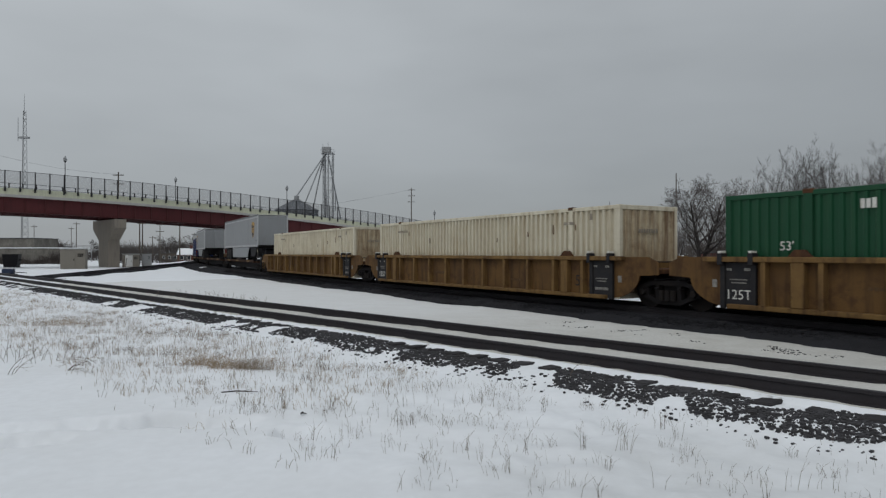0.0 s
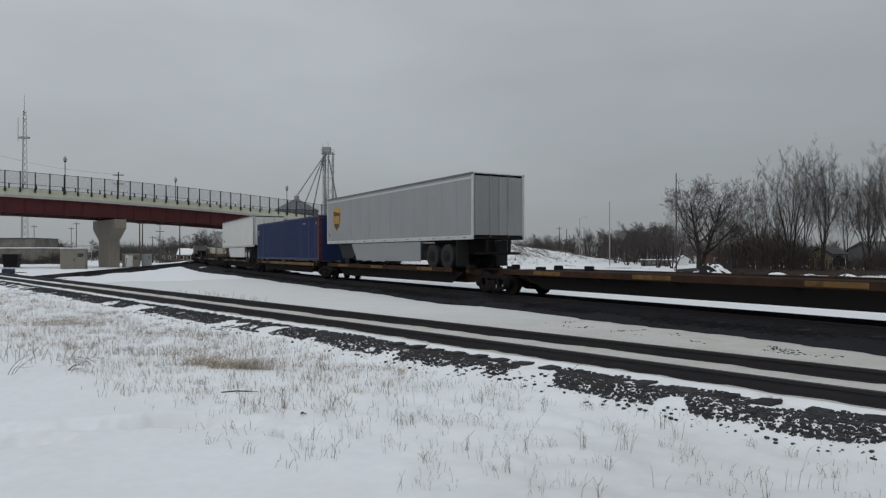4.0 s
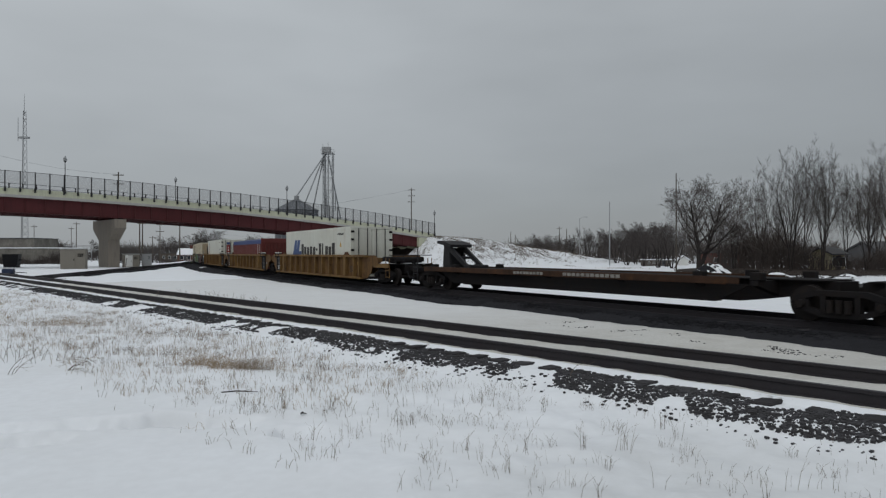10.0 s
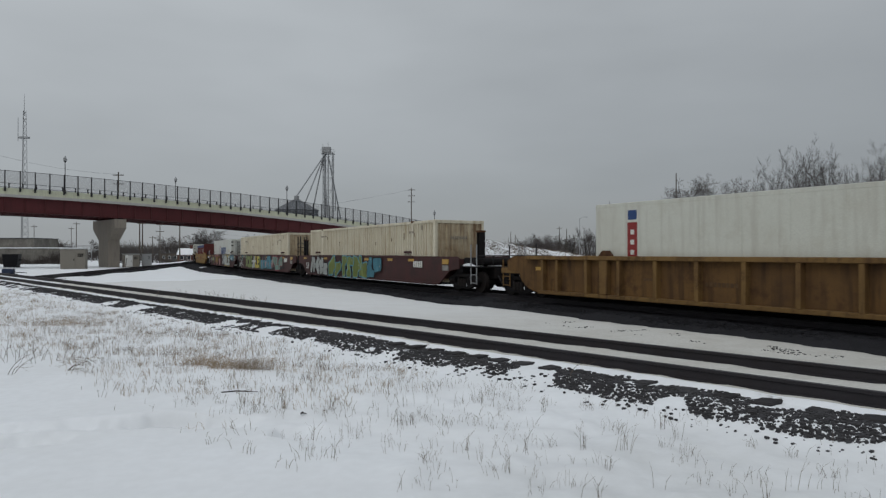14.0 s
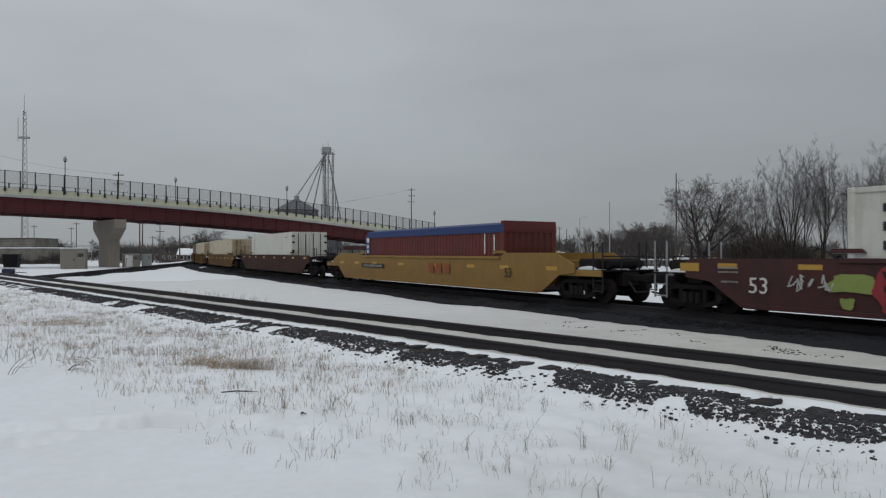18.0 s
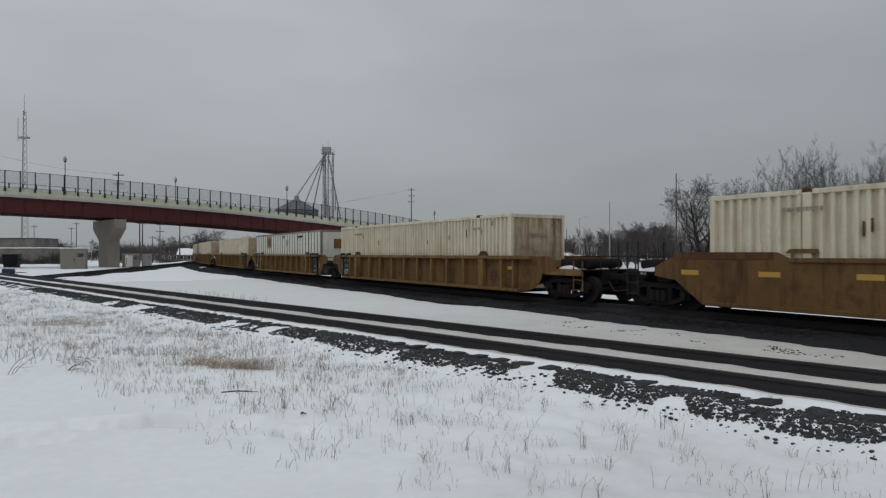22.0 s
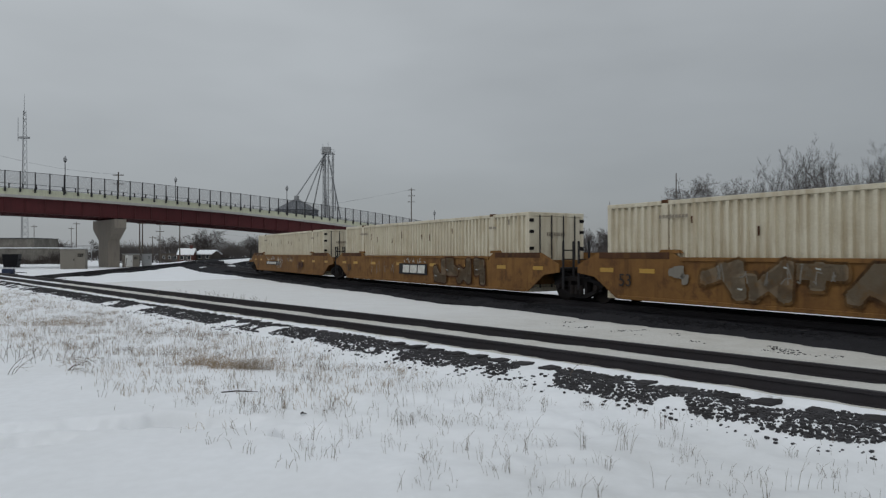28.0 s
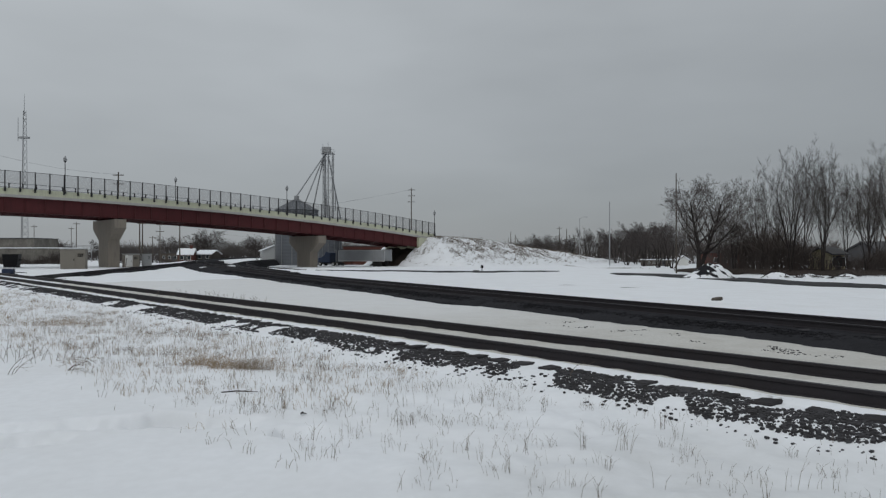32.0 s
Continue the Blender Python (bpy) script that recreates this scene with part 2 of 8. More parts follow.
DULL_WALL = material("stained_wall", (0.19, 0.18, 0.16), 0.85, dirt=(0.075, 0.066, 0.058), amount=0.85, scale=0.35, streak=(0.06, 0.052, 0.045), streaks=0.6)
CROWN = material("dark_twigs", (0.066, 0.056, 0.053), 0.9, dirt=(0.04, 0.034, 0.032), amount=0.5, scale=0.6, vary=0.2)
TRIM = material("dull_grey_trim", (0.13, 0.132, 0.137), 0.5, 0.2, dirt=(0.09, 0.09, 0.09), amount=0.5, scale=2)
# litter and earth; shade under trees and bridge is put into this colour
SOIL_AND_SHADE = material("leaf_litter", (0.052, 0.042, 0.036), 0.95, dirt=(0.028, 0.023, 0.020), amount=0.7, scale=1.2, fine=20, bump=0.8, depth=0.04, spec=0.05)
# paler than CROWN: distance haze is put into the far woods' colour
TWIG = material("twigs", (0.098, 0.085, 0.079), 0.9, dirt=(0.06, 0.05, 0.045), amount=0.5, scale=0.6, vary=0.2)
GRASS = material("dry_grass", (0.38, 0.29, 0.20), 0.8, dirt=(0.20, 0.15, 0.10), amount=0.7, scale=1.2, vary=0.2)
WEED = material("dead_weeds", (0.13, 0.10, 0.075), 0.85, dirt=(0.25, 0.2, 0.14), amount=0.6, scale=1.5)
SIDING = material("grey_siding", (0.40, 0.41, 0.41), 0.6, dirt=(0.28, 0.28, 0.28), amount=0.5, scale=0.4)
TAN = material("tan_cabinet", (0.205, 0.188, 0.16), 0.75, dirt=(0.20, 0.18, 0.15), amount=0.5, scale=0.6)
WHITE_WALL = material("white_siding", (0.62, 0.62, 0.60), 0.7, dirt=(0.48, 0.47, 0.44), amount=0.5, scale=0.5)
BRICK = material("red_brick", (0.10, 0.038, 0.030), 0.85, dirt=(0.10, 0.04, 0.03), amount=0.5, scale=1.5)
YELLOW_WALL = material("pale_yellow_siding", (0.52, 0.47, 0.30), 0.7, dirt=(0.4, 0.36, 0.24), amount=0.5, scale=0.5)
DARK_ROOF = material("dark_shingles", (0.07, 0.068, 0.07), 0.85, dirt=(0.12, 0.12, 0.12), amount=0.4, scale=0.6)
GLASS = material("window_glass", (0.03, 0.035, 0.04), 0.15)
PAINT_BLUE = material("blue_paint", (0.014, 0.026, 0.06), 0.5, dirt=(0.03, 0.03, 0.035), amount=0.5, scale=2)
ROAD = material("wet_asphalt", (0.022, 0.022, 0.024), 0.8, dirt=(0.045, 0.045, 0.048), amount=0.6, scale=0.6)
SPRAY = [material("spray_" + k, c, 0.55, dirt=tuple(v * 0.6 for v in c), amount=0.5, scale=1.5) for k, c in (
    ("white", (0.46, 0.48, 0.46)), ("lime", (0.22, 0.27, 0.075)), ("cyan", (0.10, 0.30, 0.38)), ("yellow", (0.50, 0.40, 0.06)),
    ("crimson", (0.26, 0.03, 0.04)), ("pink", (0.48, 0.30, 0.28)), ("black", (0.014, 0.014, 0.016)), ("teal", (0.20, 0.34, 0.28)))]

FADED_SPRAY = material("faded_spray", (0.16, 0.125, 0.085), 0.75, dirt=(0.12, 0.07, 0.035), amount=0.8, scale=1.2, patch=(0.17, 0.095, 0.038), patches=0.8)


def see_through(name, colour, cover):
    """Fine wire mesh seen from far off: mostly gaps."""
    m = bpy.data.materials.new(name)
    m.use_nodes = True
    n, l = m.node_tree.nodes, m.node_tree.links
    n["Principled BSDF"].inputs["Base Color"].default_value = (*colour, 1)
    n["Principled BSDF"].inputs["Roughness"].default_value = 0.6
    n["Principled BSDF"].inputs["Alpha"].default_value = cover
    return m


MESH = see_through("wire_mesh", (0.09, 0.09, 0.095), 0.28)

# ---------------------------------------------------------------- mesh tools


class Solid:
    """Gathers boxes, prisms and tubes into one mesh."""

    def __init__(self):
        self.v, self.f = [], []

    def add(self, verts, faces):
        o = len(self.v)
        self.v += [tuple(p) for p in verts]
        self.f += [tuple(i + o for i in f) for f in faces]
        return self

    def box(self, x0, x1, y0, y1, z0, z1, c=0.0):
        """A box, its edges chamfered by c."""
        if c <= 0:
            v = [(x, y, z) for x in (x0, x1) for y in (y0, y1) for z in (z0, z1)]
            return self.add(v, [(0, 1, 3, 2), (4, 6, 7, 5), (0, 4, 5, 1), (2, 3, 7, 6), (0, 2, 6, 4), (1, 5, 7, 3)])
        v, key = [], {}
        for ix, x in enumerate((x0, x1)):
            for iy, y in enumerate((y0, y1)):
                for iz, z in enumerate((z0, z1)):
                    sx, sy, sz = (1, -1)[ix] * c, (1, -1)[iy] * c, (1, -1)[iz] * c
                    for ax, p in enumerate(((x, y + sy, z + sz), (x + sx, y, z + sz), (x + sx, y + sy, z))):
                        key[ix, iy, iz, ax] = len(v)
                        v.append(p)
        k, f = key, []
        for s in (0, 1):
            for ax, q in enumerate(((lambda a, b: (s, a, b)), (lambda a, b: (a, s, b)), (lambda a, b: (a, b, s)))):
                loop = [k[(*q(a, b), ax)] for a, b in ((0, 0), (1, 0), (1, 1), (0, 1))]
                f.append(loop if (s == 1) != (ax == 1) else loop[::-1])
        for a in (0, 1):
            for b in (0, 1):
                f.append((k[0, a, b, 1], k[1, a, b, 1], k[1, a, b, 2], k[0, a, b, 2]))
                f.append((k[a, 0, b, 0], k[a, 1, b, 0], k[a, 1, b, 2], k[a, 0, b, 2]))
                f.append((k[a, b, 0, 0], k[a, b, 1, 0], k[a, b, 1, 1], k[a, b, 0, 1]))
        for a in (0, 1):
            for b in (0, 1):
                for d in (0, 1):
                    f.append((k[a, b, d, 0], k[a, b, d, 1], k[a, b, d, 2]))
        return self.add(v, f)

    def prism(self, poly, lo, hi, axis="y"):
        """A polygon drawn out from lo to hi along an axis. The polygon's two numbers are the other two axes in order."""
        put = {"x": lambda a, b, t: (t, a, b), "y": lambda a, b, t: (a, t, b), "z": lambda a, b, t: (a, b, t)}[axis]
        n = len(poly)
        v = [put(a, b, lo) for a, b in poly] + [put(a, b, hi) for a, b in poly]
        return self.add(v, [tuple(range(n))[::-1], tuple(range(n, 2 * n))] + [(i, (i + 1) % n, n + (i + 1) % n, n + i) for i in range(n)])

    def tube(self, a, b, r0, r1=None, n=6, caps=True):
        a, b = Vector(a), Vector(b)
        r1 = r0 if r1 is None else r1
        d = (b - a).normalized()
        s = d.orthogonal().normalized()
        t = d.cross(s)
        v = [a + (s * math.cos(2 * math.pi * i / n) + t * math.sin(2 * math.pi * i / n)) * r0 for i in range(n)]
        v += [b + (s * math.cos(2 * math.pi * i / n) + t * math.sin(2 * math.pi * i / n)) * r1 for i in range(n)]
        f = [(i, (i + 1) % n, n + (i + 1) % n, n + i) for i in range(n)]
        if caps:
            f += [tuple(range(n))[::-1], tuple(range(n, 2 * n))]
        return self.add(v, f)

    def sweep(self, ring, path, close=True):
        """The same ring of points (across, up) carried along path points with a unit side vector each."""
        n, o = len(ring), len(self.v)
        for p, side in path:
            self.v += [(p[0] + side[0] * a, p[1] + side[1] * a, p[2] + b) for a, b in ring]
        m = n if close else n - 1
        for j in range(len(path) - 1):
            for i in range(m):
                k = (i + 1) % n
                self.f.append((o + j * n + i, o + j * n + k, o + (j + 1) * n + k, o + (j + 1) * n + i))
        return self

    def data(self, name):
        me = bpy.data.meshes.new(name)
        me.from_pydata(self.v, [], self.f)
        if len(self.f) > 4000:
            return me
        bm = bmesh.new()
        bm.from_mesh(me)
        bmesh.ops.recalc_face_normals(bm, faces=bm.faces)
        bm.to_mesh(me)
        bm.free()
        return me


def part(name, solid, mat, parent=None, label="", smooth=False):
    """One mesh object under a thing or a part."""
    me = solid if isinstance(solid, bpy.types.Mesh) else solid.data(name)
    if not me.materials:
        me.materials.append(mat)
    if smooth:
        me.shade_smooth()
    ob = new(name, me)
    if parent:
        ob.parent = parent
    if label:
        ob["label"] = label
    return ob


def thing(name, label, category, group="", kind="", m=None):
    ob = new(name)
    ob.empty_display_size = 0.3
    if m is not None:
        ob.matrix_world = m
    return tagged(ob, label, category, group, kind)


def single(name, solid, mat, label, category, group="", kind="", m=None, smooth=False):
    """A thing of one mesh."""
    ob = part(name, solid, mat, None, "", smooth)
    if m is not None:
        ob.matrix_world = m
    return tagged(ob, label, category, group, kind)


def letters(text, height, mat, parent, x, y, z, near=True, name="lettering", slant=0.0):
    """Lettering on a wagon's side that faces +y (near) or on an end that faces -x."""
    cu = bpy.data.curves.new("letters", "FONT")
    cu.body, cu.size, cu.extrude, cu.align_x, cu.shear = text, height * 1.4, 0.002, "CENTER", slant
    cu.resolution_u = 3
    tmp = bpy.data.objects.new("tmp", cu)
    me = bpy.data.meshes.new_from_object(tmp)
    bpy.data.objects.remove(tmp)
    me.materials.clear()
    ob = part(name, me, mat, parent)
    ob.matrix_basis = pose(x, y, z, 90, 0, 180 if near else -90)
    return ob


def bars(solid, x0, x1, y, z, h, n, rnd):
    """A row of n plain bars standing for writing on the near side."""
    w = (x1 - x0) / n
    for i in range(n):
        solid.box(x0 + i * w + w * 0.12, x0 + (i + 1) * w - w * 0.12, y, y + 0.006, z, z + h * rnd.uniform(0.9, 1.0))
    return solid


# ---------------------------------------------------------------- the lines of the tracks
TURN = radians(31.5)
START, RADIUS, OFFSET = 18.0, 600.0, 16.55


def main_line(s, side=0.0):
    """The main track at s metres back along it: point, heading. side: metres towards the camera."""
    n, u = (math.cos(TURN), math.sin(TURN)), (-math.sin(TURN), math.cos(TURN))
    p = OFFSET - side
    if s <= START:
        return p * n[0] + s * u[0], p * n[1] + s * u[1], -TURN
    th = -TURN + (s - START) / RADIUS
    cx, cy = (OFFSET + RADIUS) * n[0] + START * u[0], (OFFSET + RADIUS) * n[1] + START * u[1]
    r = RADIUS + side
    return cx - r * math.cos(th), cy + r * math.sin(th), th


NEAR_TURN, NEAR_OFFSET, NEAR_Z = radians(42.5), 8.93, 0.15


def near_line(s, side=0.0):
    n, u = (math.cos(NEAR_TURN), math.sin(NEAR_TURN)), (-math.sin(NEAR_TURN), math.cos(NEAR_TURN))
    p = NEAR_OFFSET - side
    return p * n[0] + s * u[0], p * n[1] + s * u[1], -NEAR_TURN


def cross_line(s, side=0.0):
    """The line that crosses the near track and joins the main one far off."""
    a = math.radians(-13.0)
    n, u = (math.cos(a), -math.sin(a)), (math.sin(a), math.cos(a))
    return -29.0 + s * u[0] - side * n[0], 48.0 + s * u[1] - side * n[1], a


def siding_line(s, side=0.0):
    """A second track that bends off to the right past the curve."""
    a = math.radians(-25.0) + s / 330.0
    x0, y0, _ = main_line(62.0)
    k = 330.0
    a0 = math.radians(-25.0)
    x = x0 + k * (math.cos(a0) - math.cos(a)) + 2.0
    y = y0 + k * (math.sin(a) - math.sin(a0))
    return x - side * math.cos(a), y + side * math.sin(a), a


def travelled(t):
    """Metres that the train has gone by t seconds: it gathers a little speed."""
    return 17.6 * t + 0.03 * t * t if t < 22 else 17.6 * 22 + 0.03 * 484 + 18.92 * (t - 22)


MOVERS = []


def runs(ob, q, z=0.0):
    """ob rides the main track, q metres behind the train's first mark, z over the rails."""
    MOVERS.append((ob, q, z))
    x, y, th = main_line(q)
    ob.matrix_world = Matrix.Translation((x, y, z)) @ Matrix.Rotation(math.pi / 2 - th, 4, "Z")
    return ob

# ---------------------------------------------------------------- ground


def lattice(ix, iy, seed):
    h = np.sin(ix * 127.1 + iy * 311.7 + seed * 74.7) * 43758.5453
    return h - np.floor(h)


def value_noise(x, y, seed=0):
    """Smooth noise from 0 to 1 on arrays."""
    ix, iy = np.floor(x), np.floor(y)
    fx, fy = x - ix, y - iy
    fx, fy = fx * fx * (3 - 2 * fx), fy * fy * (3 - 2 * fy)
    a, b = lattice(ix, iy, seed), lattice(ix + 1, iy, seed)
    c, d = lattice(ix, iy + 1, seed), lattice(ix + 1, iy + 1, seed)
    return (a * (1 - fx) + b * fx) * (1 - fy) + (c * (1 - fx) + d * fx) * fy


def ease(v, a, b):
    t = np.clip((v - a) / (b - a), 0, 1)
    return t * t * (3 - 2 * t)


def main_side(x, y):
    """Metres from the main track's centre, positive towards the camera."""
    n, u = (math.cos(TURN), math.sin(TURN)), (-math.sin(TURN), math.cos(TURN))
    s = x * u[0] + y * u[1]
    straight = OFFSET - (x * n[0] + y * n[1])
    cx, cy = (OFFSET + RADIUS) * n[0] + START * u[0], (OFFSET + RADIUS) * n[1] + START * u[1]
    return np.where(s < START, straight, np.hypot(x - cx, y - cy) - RADIUS)


def ground_z(x, y):
    x, y = np.asarray(x, float), np.asarray(y, float)
    side = main_side(x, y)
    z = -0.27 - 0.62 * ease(y, 55, 125) - 0.6 * ease(y, 125, 260)
    z = z - 0.45 * ease(-side, 3.5, 22) * (1 - ease(y, 45, 110))
    z = z - 0.5 * ease(y, 102, 140) * ease(x, -62, -34) * (1 - ease(y, 180, 260))
    berm = 1 - ease(np.abs(side), 3.0, 13.0)
    z = z + berm * np.maximum(-0.36 - z, 0) * (y > 0)
    near = NEAR_OFFSET - (x * math.cos(NEAR_TURN) + y * math.sin(NEAR_TURN))      # towards the camera
    rough = value_noise(x * 2.1, y * 2.1, 3)
    up = NEAR_Z - 0.158
    edge = 0.93 + 0.12 * (rough - 0.5)
    bed = np.where(np.abs(near) < 1.0, 1.0, np.where(near > 0, 1 - 0.25 * ease(near, edge, edge + 0.16) - 0.75 * ease(near, 1.32, 2.2 + 0.5 * rough), 1 - ease(-near, 1.3, 3.2)))
    z = z + bed * (up - z) * (1 - ease(y, 60, 90))
    # gauge of the rails swept clear
    for r in (0.7525, -0.7525):
        z = z - 0.03 * np.exp(-((near - r) / 0.09) ** 2)
    z = z - 0.22 * np.exp(-(side / 2.75) ** 4)
    # drifts and small hummocks
    open_ = 1 - bed * 0.75
    far = np.hypot(x, y)
    z = z + open_ * (0.10 * (value_noise(x * 0.35, y * 0.35, 1) - 0.5) + 0.05 * (value_noise(x * 1.3, y * 1.3, 2) - 0.5) * (1 - 0.7 * ease(near, 4.6, 6.4)))
    z = z + (0.013 * (value_noise(x * 5, y * 5, 4) - 0.5) + 0.003 * (value_noise(x * 13, y * 13, 5) - 0.5)) * (far < 45) * (1 - 0.92 * ease(near, 5.0, 6.2))
    # grassy strip beside the near track is lumpier
    lump = ease(near, 2.2, 3.0) * (1 - ease(near, 5.0, 6.2))
    z = z + lump * 0.07 * (value_noise(x * 3.3, y * 3.3, 6) - 0.4)
    # an old trail of footprints
    for fx, fy, deep in TRAIL:
        z = z - deep * np.exp(-(((x - fx) / 0.17) ** 4 + ((y - fy) / 0.17) ** 8)) + 0.3 * deep * np.exp(-(((x - fx) / 0.25) ** 2 + ((y - fy - 0.26) / 0.10) ** 2))
    return z


trail_rnd = random.Random(4)
# each print: place and depth
TRAIL = [(-4.75 + 0.23 * i + trail_rnd.uniform(-0.04, 0.04), 7.2 + 0.04 * min(i, 6) + trail_rnd.uniform(-0.05, 0.05), (0.05, 0.07, 0.05, 0.08, 0.05, 0.07, 0.15, 0.17, 0.13, 0.07, 0.09, 0.06, 0.0, 0.0, 0.0)[i]) for i in range(13)]
TRAIL += [(-4.2, 6.72, 0.10), (-4.42, 6.62, 0.07), (-3.95, 6.82, 0.05), (-1.58, 7.05, 0.08), (-1.42, 7.0, 0.08)]


def make_ground():
    az = [-180, -150, -120, -100, -80, -65, -55, -48, -42, -38] + list(np.arange(-36, 36.01, 0.16)) + [38, 42, 48, 55, 65, 80, 100, 120, 150]
    rings = [0.0, 0.7, 1.4, 2.0]
    r = 2.5
    while r < 60:
        rings.append(r)
        r *= 1.005 if r < 12 else 1.0085
    while r < 4500:
        rings.append(r)
        r *= 1.06
    a, rr = np.radians(np.array(az))[None, :], np.array(rings)[:, None]
    x, y = rr * np.sin(a), rr * np.cos(a)
    z = ground_z(x, y)
    m, k = x.shape
    me = bpy.data.meshes.new("ground")
    i, j = np.meshgrid(np.arange(m - 1), np.arange(k), indexing="ij")
    j2 = (j + 1) % k
    quads = np.stack([i * k + j, i * k + j2, (i + 1) * k + j2, (i + 1) * k + j], -1).reshape(-1, 4)
    me.from_pydata(np.stack([x, y, z], -1).reshape(-1, 3).tolist(), [], quads[:, ::-1].tolist())
    me.shade_smooth()
    near = NEAR_OFFSET - (x * math.cos(NEAR_TURN) + y * math.sin(NEAR_TURN))
    back = -x * math.sin(NEAR_TURN) + y * math.cos(NEAR_TURN)
    # mix weight for the greyer tint: strongest on the verge at low 'back'
    thin = ease(near, 1.5, 2.2) * (1 - ease(near, 5.0, 7.5)) * (1 - ease(back, 1.5, 5.5)) * (0.35 + 0.65 * value_noise(x * 0.6, y * 0.6, 61))
    me.attributes.new("thin", "FLOAT", "POINT").data.foreach_set("value", (0.75 * thin).astype(np.float32).ravel())
    return single("ground", me, SNOW, "snow-covered open ground with old footprints", "snow", kind="structure")


make_ground()


def make_trackside():
    """Dirty snow between the two tracks."""
    verts, faces, k = [], [], 26
    steps = np.arange(-6.0, 46.0, 0.18)
    for s in steps:
        far = 1.5
        while far < 60 and float(main_side(*[np.array(v) for v in near_line(s, -far)[:2]])) > 3.15:
            far += 0.25
        for j in range(k):
            x, y, _ = near_line(s, -1.05 - (far - 1.05) * j / (k - 1))
            verts.append((x, y))
    xy = np.array(verts)
    z = ground_z(xy[:, 0], xy[:, 1]) + 0.018
    for i in range(len(steps) - 1):
        for j in range(k - 1):
            faces.append((i * k + j, (i + 1) * k + j, (i + 1) * k + j + 1, i * k + j + 1))
    me = bpy.data.meshes.new("trackside_snow")
    me.from_pydata(np.column_stack([xy, z]).tolist(), [], faces)
    me.shade_smooth()
    clean = np.repeat(0.6 * ease(steps, 6.0, 20.0), k)
    me.attributes.new("thin", "FLOAT", "POINT").data.foreach_set("value", clean.astype(np.float32))
    rows = np.arange(-6.0, 40.0, 0.15)
    mid = np.array([near_line(s, -0.64 + 1.28 * j / 8)[:2] for s in rows for j in range(9)])
    mz = ground_z(mid[:, 0], mid[:, 1]) + 0.012
    quads = [(i * 9 + j, i * 9 + j + 1, (i + 1) * 9 + j + 1, (i + 1) * 9 + j) for i in range(len(rows) - 1) for j in range(8)]
    inner = bpy.data.meshes.new("snow_between_rails")
    inner.from_pydata(np.column_stack([mid, mz]).tolist(), [], quads)
    inner.shade_smooth()
    single("ground_between_rails", inner, DIRTY_SNOW, "creamy snow lying between the rails", "snow", kind="structure")
    single("ground_between_tracks", me, DIRTY_SNOW, "creamy dirty snow between the two tracks", "snow", kind="structure")


make_trackside()

# ---------------------------------------------------------------- tracks
RAIL_RING = [(-0.070, -0.18), (0.070, -0.18), (0.070, -0.165), (0.014, -0.148), (0.012, -0.045), (0.036, -0.038), (0.036, -0.004),
             (-0.036, -0.004), (-0.036, -0.038), (-0.012, -0.045), (-0.014, -0.148), (-0.070, -0.165)]


def along(line, s0, s1, step, side=0.0, z=0.0):
    out, s = [], s0
    while s <= s1 + 0.01:
        x, y, th = line(s, side)
        out.append(((x, y, z), (-math.cos(th), math.sin(th))))
        s += step
    return out


def make_track(label, line, s0, s1, step, z):
    t = thing("railway_track", label, "track", "tracks", "structure")
    for side in (0.7525, -0.7525):
        rail = part("rail", Solid().sweep(RAIL_RING, along(line, s0, s1, step, side, z)), RAIL, t)
        part("running_surface", Solid().sweep([(-0.033, -0.004), (0.033, -0.004), (0.030, 0.0), (-0.030, 0.0)], along(line, s0, s1, step, side, z)), RAIL_TOP, rail, "polished steel rail head")
    return t


main_track = make_track("main track on dark wet ballast", main_line, -70, 430, 2.5, 0.0)
near_track = make_track("second track half buried in snow", near_line, -24, 75, 3.0, NEAR_Z)
make_track("crossing track that joins the curve", cross_line, -6, 84, 4.0, -0.08)
make_track("second track that bends away past the curve", siding_line, 0, 200, 3.0, -0.03)


def bed(name, label, line, s0, s1, step, ring, jitter, seed):
    """A ballast bed with an uneven edge."""
    rnd = random.Random(seed)
    s = Solid().sweep(ring, along(line, s0, s1, step), close=False)
    n = len(ring)
    s.v = [(x + rnd.uniform(-jitter, jitter), y + rnd.uniform(-jitter, jitter), z + (rnd.uniform(-0.03, 0.03) if 0 < i % n < n - 1 else -0.12)) for i, (x, y, z) in enumerate(s.v)]
    return single(name, s, BALLAST, label, "ballast", kind="structure")


bed("ballast_bed", "dark wet ballast under the main track", main_line, -70, 430, 0.8,
    [(3.7, -0.47), (3.3, -0.36), (2.6, -0.27), (1.8, -0.20), (0.95, -0.17), (0.4, -0.19), (-0.4, -0.19), (-0.95, -0.17), (-1.8, -0.20), (-2.6, -0.5), (-3.4, -1.0)], 0.07, 1)
bed("ballast_bed", "dark ballast under the crossing track", cross_line, -6, 84, 1.5,
    [(2.0, -0.6), (1.5, -0.27), (0.6, -0.25), (-0.6, -0.25), (-1.6, -0.27), (-2.4, -0.9)], 0.08, 2)
bed("ballast_bed", "dark ballast under the track past the curve", siding_line, 0, 200, 1.5,
    [(2.5, -0.8), (1.7, -0.22), (0.6, -0.20), (-0.6, -0.20), (-1.7, -0.22), (-2.8, -1.3)], 0.08, 3)

bed("ballast_bed", "wide dark ballast where the tracks part on the curve", main_line, 74, 175, 1.5,
    [(4.6, -0.75), (3.6, -0.33), (1.2, -0.28), (-1.2, -0.28), (-4.5, -0.33), (-6.0, -0.8)], 0.15, 4)



